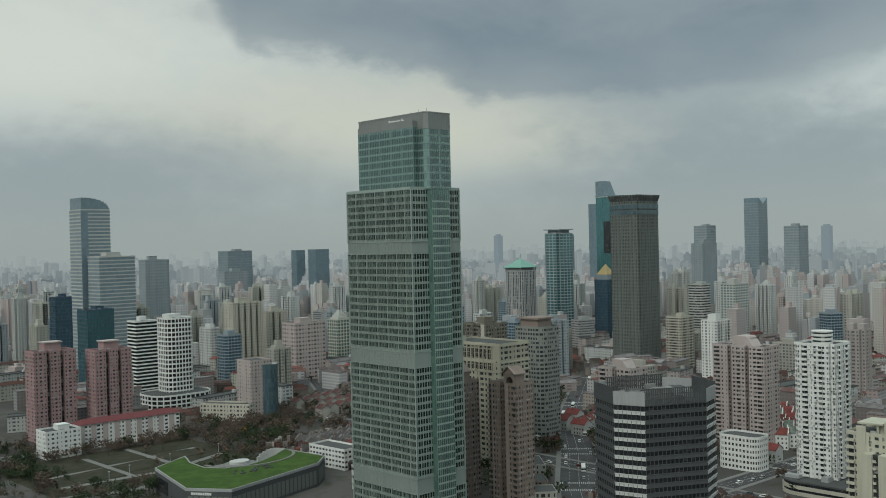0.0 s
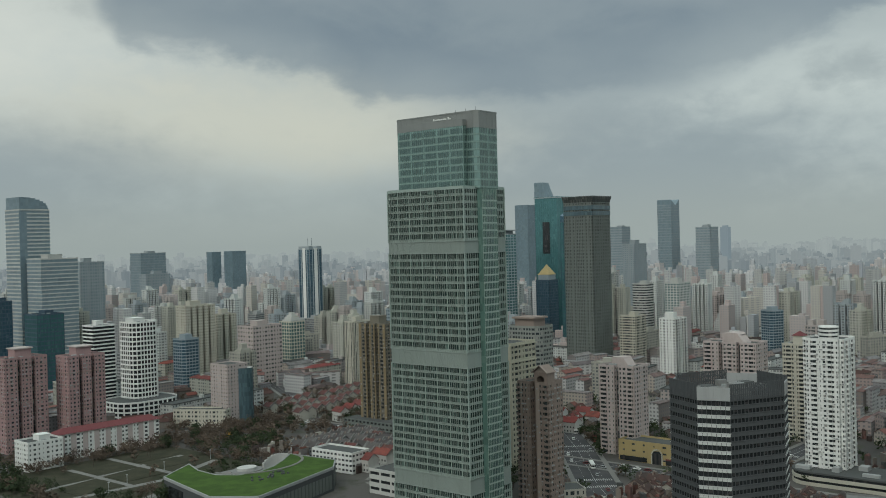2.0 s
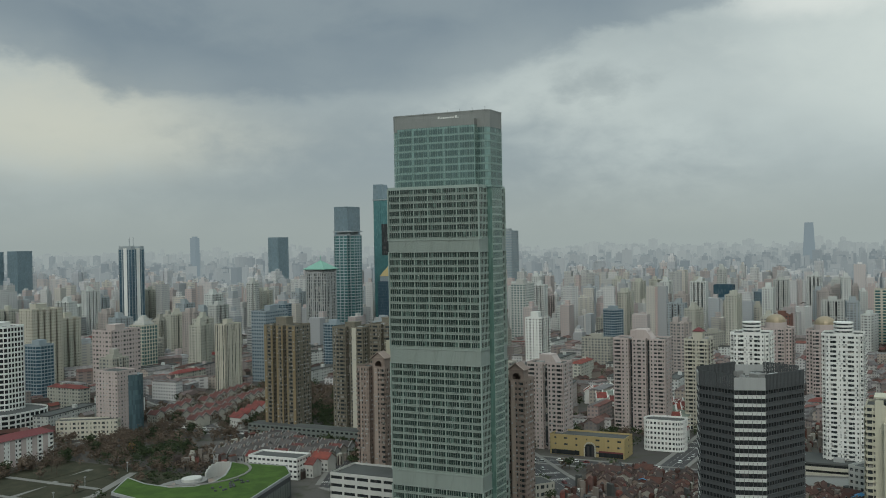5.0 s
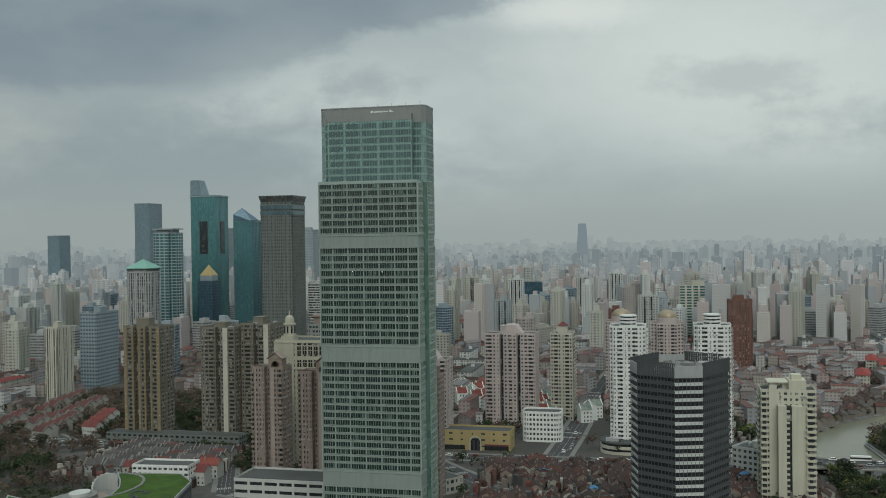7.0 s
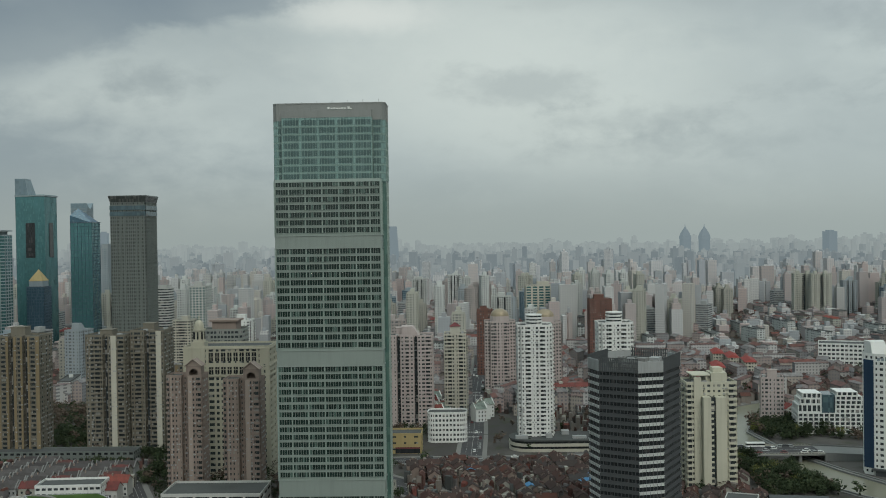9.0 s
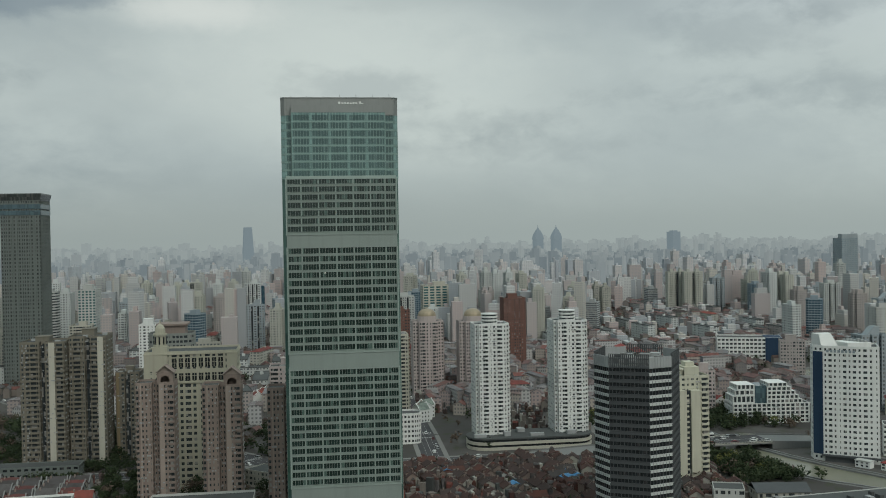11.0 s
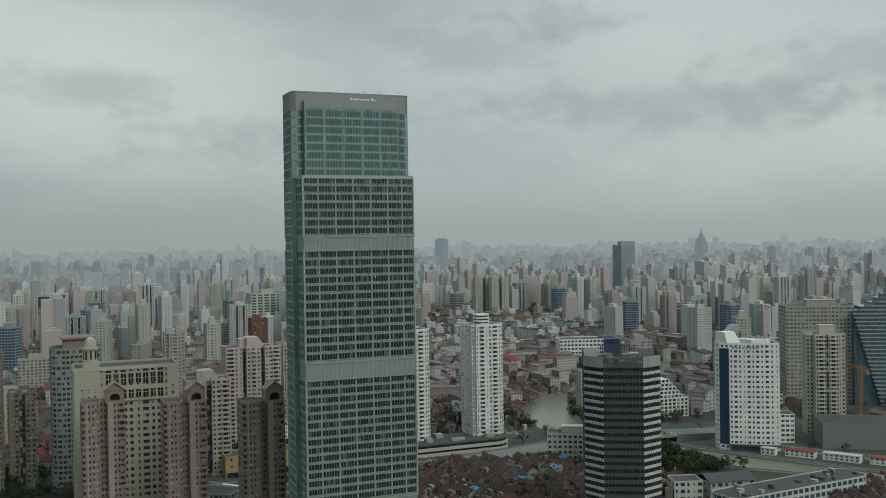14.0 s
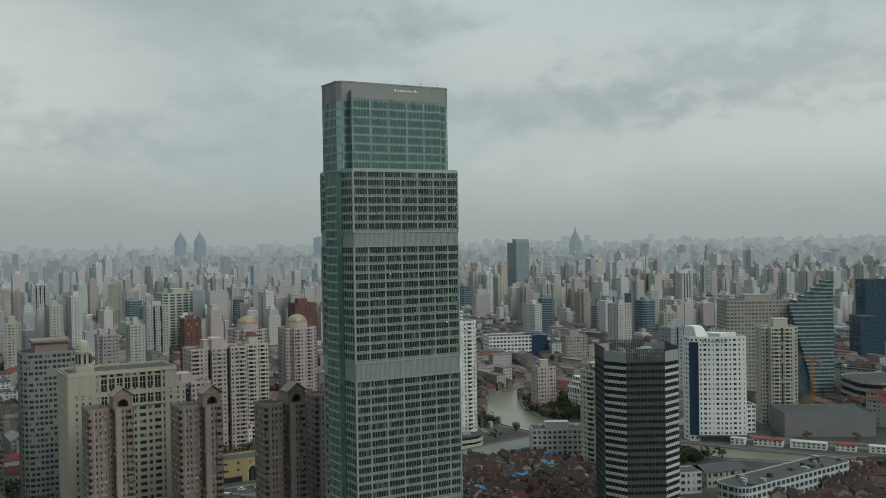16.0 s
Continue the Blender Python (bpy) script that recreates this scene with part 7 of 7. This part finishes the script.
wall_mat("crane_orange", (0.40, 0.17, 0.05), 0.6)
KEEP_OUT = [(o.location.x, o.location.y, 30) for o in scene.objects if o.type == "EMPTY" and o.parent is None and o.location.length > 1]
museum(), park(), low_blocks()
KEEP_OUT += [(o.location.x, o.location.y, 16) for o in scene.objects if o.type == "EMPTY" and o.parent is None and o.location.length > 1 and o.name.split(".")[0] in ("walk_up_block", "site_hut", "office_block", "depot_block", "school_block", "mall", "podium_block", "long_shed", "low_shop", "low_workshop", "corner_block")]
KEEP_OUT = [(a, b, 14 if 340 < a < 480 and 140 < b < 360 else c) for a, b, c in KEEP_OUT]
hold(KEEP_OUT)


old_town()
city_filling()


def tower_shape(g, x, y, w, d, h, a, rnd):
    """One far tower: body, recessed core strip, head and stair house."""
    ca, sa = math.cos(a), math.sin(a)

    def poly(w, d, ox=0, oy=0):
        return [(x + (px + ox) * ca - (py + oy) * sa, y + (px + ox) * sa + (py + oy) * ca) for px, py in rect(w, d)]

    kind = rnd.random()
    if kind < 0.45:
        g.prism(poly(w, d), 0, h)
    elif kind < 0.8:
        g.prism(poly(w * 0.42, d, -w * 0.29), 0, h)
        g.prism(poly(w * 0.42, d, w * 0.29), 0, h - rnd.choice((0, 0, 3, 6)))
        g.prism(poly(w * 0.2, d * 0.7), 0, h - 1)
    else:
        g.prism(poly(w, d), 0, h * 0.86)
        g.prism(poly(w * 0.7, d * 0.75), h * 0.86, h)
    g.prism(poly(w * 0.3, d * 0.4, rnd.uniform(-0.2, 0.2) * w), h, h + rnd.uniform(2.5, 7))


def wide_city():
    rnd = random.Random(21)
    near, mid, far, dim, veil = Geo(), Geo(), Geo(), Geo(), Geo()
    for _ in range(3400):
        ang, r = radians(rnd.uniform(-62, 76)), math.sqrt(rnd.uniform(900 ** 2, 1950 ** 2))
        x, y = 150 + r * math.cos(ang), 250 + r * math.sin(ang)
        # low quarters lie between the clusters of towers
        patch = math.sin(x * 0.011 + 1.3) + math.sin(y * 0.013 + 0.7) + math.sin((x + y) * 0.006)
        low = rnd.random() + (0.35 if patch > 0.5 else -0.35 if patch < -0.6 else 0.0)
        if any(inside(np.array(x), np.array(y), q) for q in LOW_ONLY + [OLD_RIVERSIDE]):
            low = 0.0
        if not free(x, y, 8):
            continue
        h = rnd.uniform(9, 20) if low < 0.45 else rnd.uniform(30, 56) if low < 0.9 else rnd.uniform(54, 80)
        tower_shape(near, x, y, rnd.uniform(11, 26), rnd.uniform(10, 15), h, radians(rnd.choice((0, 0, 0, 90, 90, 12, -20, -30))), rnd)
        taken(x, y, 7)
    for _ in range(5200):
        ang, r = radians(rnd.uniform(-64, 78)), math.sqrt(rnd.uniform(1800 ** 2, 4500 ** 2))
        x, y = 150 + r * math.cos(ang), 250 + r * math.sin(ang)
        if not free(x, y, 14):
            continue
        h = rnd.uniform(22, 56) if rnd.random() < 0.62 else rnd.uniform(52, 80) if rnd.random() < 0.94 else rnd.uniform(80, 104)
        # farther towers take the materials with more haze put into them
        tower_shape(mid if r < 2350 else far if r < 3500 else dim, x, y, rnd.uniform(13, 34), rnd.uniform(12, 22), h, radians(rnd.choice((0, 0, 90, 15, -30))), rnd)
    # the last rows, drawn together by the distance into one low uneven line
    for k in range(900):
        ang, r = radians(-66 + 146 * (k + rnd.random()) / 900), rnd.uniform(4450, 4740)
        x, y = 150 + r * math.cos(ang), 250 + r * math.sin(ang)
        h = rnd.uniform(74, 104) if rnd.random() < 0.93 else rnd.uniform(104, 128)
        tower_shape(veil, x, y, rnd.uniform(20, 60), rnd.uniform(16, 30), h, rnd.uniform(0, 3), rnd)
    for name, g, mat, label in (("city_towers", near, "mid_plaster", "crowd of plastered towers and slabs paled by painted haze"), ("hazy_city", mid, "far_plaster", "hazy crowd of distant grey towers"),
                                ("backdrop_city", far, "skyline_near", "grey hazy towers of the far city"), ("backdrop_skyline", dim, "skyline_haze", "skyline glowing pale blue-grey as haze at the horizon"), ("backdrop_horizon", veil, "skyline_veil", "last rows of the city, glowing pale as haze under the sky")):
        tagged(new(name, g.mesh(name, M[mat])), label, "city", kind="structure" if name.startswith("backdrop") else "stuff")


wide_city()
old_quarters()
far_landmarks()


# ---- trees ----
def leaf_mat(name, c0, c1):
    n = Nodes(name)
    pos = n.position()
    r = n.add("ShaderNodeNewGeometry").outputs["Random Per Island"]
    c = n.mix(r, c0, c1)
    c = n.mix(n.ramp(n.noise(0.07, 3, pos), 0.4, 0.65, 0, 0.6), c, dull(c0, 0.6))
    n.set(c, 0.85, 0, 0.15)


leaf_mat("leaf_dark", (0.026, 0.042, 0.022), (0.058, 0.076, 0.036))
leaf_mat("leaf_brown", (0.085, 0.070, 0.056), (0.15, 0.115, 0.085))
leaf_mat("leaf_willow", (0.10, 0.12, 0.035), (0.16, 0.16, 0.06))
leaf_mat("leaf_yellow", (0.26, 0.16, 0.03), (0.33, 0.22, 0.05))
wall_mat("bark", (0.09, 0.075, 0.06), 0.95, 0.4)


def crown_geo(rnd, h, r, n, size):
    """Small uneven clumps gathered round a few limbs, with gaps between them."""
    g = Geo()
    lobes = [(rnd.uniform(-0.55, 0.55) * r, rnd.uniform(-0.55, 0.55) * r, h * rnd.uniform(0.45, 0.85), r * rnd.uniform(0.4, 0.65)) for _ in range(7)]
    for _ in range(n):
        lx, ly, lz, lr = rnd.choice(lobes)
        d = Vector((rnd.gauss(0, 1), rnd.gauss(0, 1), rnd.gauss(0, 0.8))).normalized() * lr * rnd.uniform(0.55, 1.05)
        x, y, z, s = lx + d.x, ly + d.y, lz + d.z, size * rnd.uniform(0.6, 1.4)
        p = [Vector((rnd.uniform(-1, 1), rnd.uniform(-1, 1), rnd.uniform(-0.8, 0.8))) * s for _ in range(4)]
        p = [(x + q.x, y + q.y, z + q.z) for q in p]
        k = len(g.v)
        g.v += p
        g.f += [(k, k + 1, k + 2), (k, k + 2, k + 3), (k, k + 3, k + 1), (k + 1, k + 3, k + 2)]
    return g, lobes


def tree_kind(label, h, r, n, size, leaf, seed):
    rnd = random.Random(seed)
    b = thing("tree", label, "tree", 0, 0, group="park trees")
    g, lobes = crown_geo(rnd, h, r, n, size)
    part("crown", g, M[leaf], b)
    t = Geo()
    t.prism(ring(0.28, 7), 0, h * 0.45, ring(0.16, 7))
    for lx, ly, lz, lr in lobes:
        a, c = Vector((0, 0, h * 0.36)), Vector((lx, ly, lz))
        t.prism([(a.x + q[0], a.y + q[1]) for q in ring(0.12, 5)], a.z, c.z, [(c.x + q[0], c.y + q[1]) for q in ring(0.04, 5)])
    part("trunk", t, M["bark"], b)
    return b


def open_spot(x, y, r=2.0):
    return free(x, y, r)


def trees():
    rnd = random.Random(91)
    kinds = [tree_kind("evergreen park tree with a dense dark crown", 10, 4.6, 230, 0.75, "leaf_dark", 1), tree_kind("bare brownish winter tree with fine twigs", 11, 4.8, 170, 0.5, "leaf_brown", 2),
             tree_kind("yellow-green willow by the water", 8, 4.0, 190, 0.6, "leaf_willow", 3), tree_kind("dark rounded shrub-like tree", 7, 3.6, 180, 0.65, "leaf_dark", 4),
             tree_kind("small yellow autumn tree", 6, 3.0, 140, 0.5, "leaf_yellow", 5)]
    zones = [((225, 640, 480, 735), 34, (1, 1, 1, 0)), ((400, 600, 520, 720), 20, (1, 1, 1, 0)), ((395, 96, 470, 142), 30, (0, 0, 3, 2)), ((530, 48, 615, 98), 22, (0, 3, 2)),
             ((560, 140, 640, 190), 16, (0, 3, 2)), ((480, 540, 640, 700), 12, (1, 1, 0)), ((385, 335, 470, 470), 26, (0, 1, 3)), ((420, 470, 520, 530), 22, (0, 0, 3)), ((540, 470, 610, 540), 14, (0, 3)), ((485, 500, 580, 640), 14, (0, 0, 3)), ((225, 470, 270, 560), 12, (0, 1))]
    spots = [(392, 640, 0, 4), (398, 646, 0, 4)]
    for (x0, y0, x1, y1), n, ks in zones:
        got = tries = 0
        while got < n and tries < 2000:
            tries += 1
            x, y = rnd.uniform(x0, x1), rnd.uniform(y0, y1)
            if wet(x, y) or any(abs(x - a) < w / 2 + 1 and abs(y - c) < d / 2 + 1 for a, c, w, d in ((279, 620, 80, 66),)):
                continue
            if not open_spot(x, y, 1.5):
                continue
            spots.append((x, y, rnd.uniform(0, 360), rnd.choice(ks)))
            got += 1
    place_many(kinds, spots)
    # close woods on the river banks and round the park
    for leaf, label, boxes in (("leaf_dark", "close evergreen woods on the river bank", ((388, 96, 470, 142, 210), (533, 48, 628, 100, 190), (560, 140, 690, 192, 150), (222, 474, 262, 556, 60), (486, 480, 584, 640, 190), (412, 468, 500, 545, 120), (540, 440, 620, 520, 90), (526, 500, 680, 650, 330), (225, 600, 250, 735, 40), (360, 590, 410, 640, 40))),
                               ("leaf_brown", "bare brown winter trees round the park", ((255, 662, 374, 684, 70), (372, 640, 478, 716, 150), (486, 600, 690, 745, 300), (170, 560, 236, 720, 60), (352, 556, 400, 600, 30), (486, 420, 560, 470, 40))),
                               ("leaf_dark", "dark evergreen trees at the park's edge", ((640, 30, 760, 110, 60), (760, 60, 1000, 240, 120), (560, 320, 620, 420, 60), (176, 600, 246, 740, 90), (384, 600, 420, 650, 30), (330, 540, 350, 566, 8))),
                               ("leaf_willow", "yellow-green willows at the water's edge", ((560, 146, 640, 160, 16), (540, 92, 600, 102, 12), (622, 112, 662, 140, 26)))):
        proto = [np.array(crown_geo(random.Random(31 + k), 8, 3.6, 85, 0.62)[0].v) for k in range(4)]
        rnd, vs = random.Random(55), []
        for x0, y0, x1, y1, n in boxes:
            for _ in range(n * 3):
                x, y = rnd.uniform(x0, x1), rnd.uniform(y0, y1)
                if n <= 0 or wet(x, y) or not open_spot(x, y, 0.5):
                    continue
                n -= 1
                v, a = rnd.choice(proto) * rnd.uniform(0.7, 1.15), rnd.uniform(0, 6.28)
                ca, sa = math.cos(a), math.sin(a)
                vs.append(np.stack([x + v[:, 0] * ca - v[:, 1] * sa, y + v[:, 0] * sa + v[:, 1] * ca, v[:, 2] - 1.8], -1))
        v = np.concatenate(vs)
        f = (np.arange(len(v) // 4)[:, None, None] * 4 + np.array([(0, 1, 2), (0, 2, 3), (0, 3, 1), (1, 3, 2)])[None]).reshape(-1, 3)
        m = bpy.data.meshes.new("bank_woods")
        m.from_pydata(v.tolist(), [], f.tolist())
        m.materials.append(M[leaf])
        tagged(new("bank_woods", m), label, "woods", kind="stuff")
    # woods and street trees, uncounted
    for leaf, seed, share in (("leaf_dark", 11, 0.52), ("leaf_brown", 12, 0.48)):
        proto = [np.array(crown_geo(random.Random(seed + k), 9, 4.2, 46, 1.1)[0].v) for k in range(3)]
        tris = np.array([(0, 1, 2), (0, 2, 3), (0, 3, 1), (1, 3, 2)])
        vs, cnt = [], 0
        rnd = random.Random(seed * 7)
        target = 1250 if leaf == "leaf_dark" else 1350
        tries = 0
        while cnt < target and tries < 22000:
            tries += 1
            pick = rnd.random()
            if pick < 0.26:
                x0, y0, x1, y1 = rnd.choice(((388, 90, 470, 142), (525, 20, 650, 98), (560, 100, 720, 200), (540, 300, 620, 500), (700, 40, 800, 140), (485, 480, 580, 640), (540, 480, 600, 620), (420, 480, 475, 560), (388, 340, 470, 470), (490, 400, 560, 460), (560, 90, 660, 190), (545, 40, 620, 100), (352, 226, 466, 336), (345, 148, 455, 222)))
                x, y = rnd.uniform(x0, x1), rnd.uniform(y0, y1)
                if leaf == "leaf_brown" and rnd.random() < 0.6:
                    continue
            elif pick < 0.62:
                x, y = (rnd.uniform(222, 480), rnd.uniform(550, 735)) if rnd.random() < 0.45 else (rnd.uniform(478, 680), rnd.uniform(600, 745))
                if 238 < x < 352 and 552 < y < 668 and rnd.random() < 0.93:
                    continue
                if leaf == "leaf_dark" and rnd.random() < 0.8:
                    continue
            else:
                ang, r = radians(rnd.uniform(-50, 70)), math.sqrt(rnd.uniform(300 ** 2, 1450 ** 2))
                x, y = 150 + r * math.cos(ang), 250 + r * math.sin(ang)
            if not open_spot(x, y, 1.0):
                continue
            v = rnd.choice(proto) * rnd.uniform(0.65, 1.2)
            a = rnd.uniform(0, 6.28)
            ca, sa = math.cos(a), math.sin(a)
            vs.append(np.stack([x + v[:, 0] * ca - v[:, 1] * sa, y + v[:, 0] * sa + v[:, 1] * ca, v[:, 2] - 1.2], -1))
            cnt += 1
        v = np.concatenate(vs)
        f = (np.arange(len(v) // 4)[:, None, None] * 4 + tris[None]).reshape(-1, 3)
        m = bpy.data.meshes.new("woods")
        m.from_pydata(v.tolist(), [], f.tolist())
        m.materials.append(M[leaf])
        tagged(new("woods", m), "dark evergreen woods and street trees" if leaf == "leaf_dark" else "bare brown winter woods and street trees", "woods", kind="stuff")


marks = {(a, b, min(c, 12)) for cell in GRID.values() for a, b, c in cell}
hold(sorted(marks))
taken(305, 505, 42)
trees()


# ---- cars and buses on the roads ----
def car_kind(label, w, d, h, colour, name="car"):
    b = thing(name, label, "bus" if name == "bus" else "car", 0, 0, group="street traffic")
    g = Geo()
    if name == "bus":
        g.prism(rect(w, d), 0.35, h, rect(w - 0.2, d - 0.15))
    else:
        g.prism(rect(w, d), 0.25, 0.85, rect(w - 0.15, d - 0.1))
        g.prism([(-w * 0.3, -d * 0.45), (w * 0.26, -d * 0.45), (w * 0.26, d * 0.45), (-w * 0.3, d * 0.45)], 1.35, h, [(-w * 0.2, -d * 0.4), (w * 0.14, -d * 0.4), (w * 0.14, d * 0.4), (-w * 0.2, d * 0.4)])
    part("body", g, M[colour], b)
    g = Geo()
    if name == "bus":
        g.box(-w / 2 - 0.02, -d / 2 - 0.02, 1.3, w / 2 + 0.02, d / 2 + 0.02, 2.3)
    else:
        g.prism([(-w * 0.38, -d * 0.46), (w * 0.34, -d * 0.46), (w * 0.34, d * 0.46), (-w * 0.38, d * 0.46)], 0.85, 1.36, [(-w * 0.28, -d * 0.42), (w * 0.24, -d * 0.42), (w * 0.24, d * 0.42), (-w * 0.28, d * 0.42)])
    part("window_band", g, M["glass_black"], b)
    g = Geo()
    for sx in (-0.3, 0.3):
        for sy in (-0.42, 0.42):
            c = [(w * sx + 0.33 * math.cos(a), 0.33 + 0.33 * math.sin(a)) for a in (0, 0.785, 1.57, 2.36, 3.14, 3.93, 4.71, 5.5)]
            k = len(g.v)
            g.v += [(px, d * sy - 0.12, pz) for px, pz in c] + [(px, d * sy + 0.12, pz) for px, pz in c]
            g.f += [(k + i, k + (i + 1) % 8, k + 8 + (i + 1) % 8, k + 8 + i) for i in range(8)] + [tuple(k + i for i in range(8)), tuple(k + 15 - i for i in range(8))]
    tagged(part("wheel_set", g, M["dark_grey"], b), kind="stuff")
    return b


def traffic():
    rnd = random.Random(14)
    kinds = [car_kind("white saloon car on the road", 4.6, 1.9, 1.5, "white"), car_kind("black saloon car on the road", 4.6, 1.9, 1.5, "dark_grey"), car_kind("silver hatchback car on the road", 4.2, 1.8, 1.55, "plant_grey"),
             car_kind("dark red saloon car on the road", 4.5, 1.85, 1.5, "red_tile"), car_kind("white and grey city bus on the road", 11.5, 2.6, 3.1, "white", "bus")]
    spots = []
    for name, line, width in ROADS[:4] + ROADS[5:7]:
        for (x0, y0), (x1, y1) in zip(line, line[1:]):
            u = Vector((x1 - x0, y1 - y0))
            k, u = u.length, u.normalized()
            s = rnd.uniform(2, 14)
            while s < k - 4 and len(spots) < 110:
                lane = rnd.choice((-0.36, -0.13, 0.13, 0.36)) * width
                spots.append((x0 + u.x * s + u.y * lane, y0 + u.y * s - u.x * lane, math.degrees(math.atan2(u.y, u.x)) + (180 if lane < 0 else 0), rnd.choice((0, 0, 0, 1, 1, 2, 2, 3, 4) if name == "road_diagonal" else (0, 0, 1, 2, 2, 3)), 0.09))
                s += rnd.uniform(7, 26)
    for i in range(20):
        y, lane = 86 + 3.1 * i, rnd.choice((-9, -3.2, 3.2, 9))
        spots.append((481 + lane, y, 90 if lane > 0 else -90, 4 if i == 11 else rnd.choice((0, 0, 1, 2, 2, 3)), 4.49))
    used = set()
    for x, y, a, k, z in spots:
        m = pose(x, y, z, 0, 0, a)
        if k in used:
            copy_thing(kinds[k], m)
        else:
            kinds[k].matrix_world = m
            used.add(k)


traffic()


def sheds():
    """Blue sheet-metal sheds among the old roofs."""
    for x, y, w, d, a in ((408, 232, 12, 5, 20), (401, 236, 5, 8, 20), (418, 206, 14, 4, -14), (392, 268, 6, 4, 8), (436, 190, 9, 4, -14), (374, 196, 7, 4, -14), (430, 300, 6, 5, 8)):
        b = thing("shed", "low shed with a blue sheet-metal roof", "shed", x, y, 0, a, group="blue sheds")
        g = Geo()
        g.box(-w / 2, -d / 2, 0, w / 2, d / 2, 6.6)
        part("wall", g, M["stone"], b)
        g = Geo()
        gable_roof(g, 0, 0, w, d, 6.6, 0.8)
        part("roof", g, M["blue_sheet"], b, "bright blue sheet-metal roof")


wall_mat("blue_sheet", (0.06, 0.22, 0.42), 0.5)
sheds()


def lane_clutter():
    """Lean-tos, tanks, walls and roof extensions that crowd the old lanes, too small to count."""
    rnd = random.Random(61)
    sets = {"lane_wall": Geo(), "roof_deck": Geo(), "old_tile_far": Geo(), "stone": Geo()}
    for x0, x1, y0, y1, n in ((352, 466, 226, 336, 400), (345, 455, 148, 222, 260), (252, 322, 14, 78, 200), (372, 470, 488, 590, 220), (545, 640, 150, 250, 230), (640, 720, 190, 300, 200), (486, 560, 420, 470, 40)):
        for _ in range(n):
            x, y = rnd.uniform(x0, x1), rnd.uniform(y0, y1)
            if any((x - a) ** 2 + (y - b) ** 2 < 15 ** 2 for a, b in ((405, 170), (391, 420), (374, 387), (407, 455))) or wet(x, y) or abs(x - 477) < 11 or (x > 480 and not free(x, y, 1.0)):
                continue
            key = rnd.choice(("lane_wall", "roof_deck", "old_tile_far", "old_tile_far", "old_tile_far", "lane_wall", "stone"))
            g, w, d, h = sets[key], rnd.uniform(0.8, 4.5), rnd.uniform(0.8, 3.2), rnd.uniform(2.0, 8.2)
            a = radians(rnd.choice((8, -14, 50)) + rnd.uniform(-6, 6))
            ca, sa = math.cos(a), math.sin(a)
            q = [(x + px * ca - py * sa, y + px * sa + py * ca) for px, py in rect(w, d)]
            t = [(x + px * ca - py * 0.3 * sa, y + px * sa + py * 0.3 * ca) for px, py in rect(w, d)] if key == "old_tile_far" else None
            g.prism(q, 0, h, None)
            if t:
                g.prism(q, h, h + 1.1, t)
    for key, g in sets.items():
        tagged(new("lane_clutter", g.mesh("lane_clutter", M[key])), "crowded lean-tos and roof extensions of old lanes", "sheds", kind="stuff")


lane_clutter()
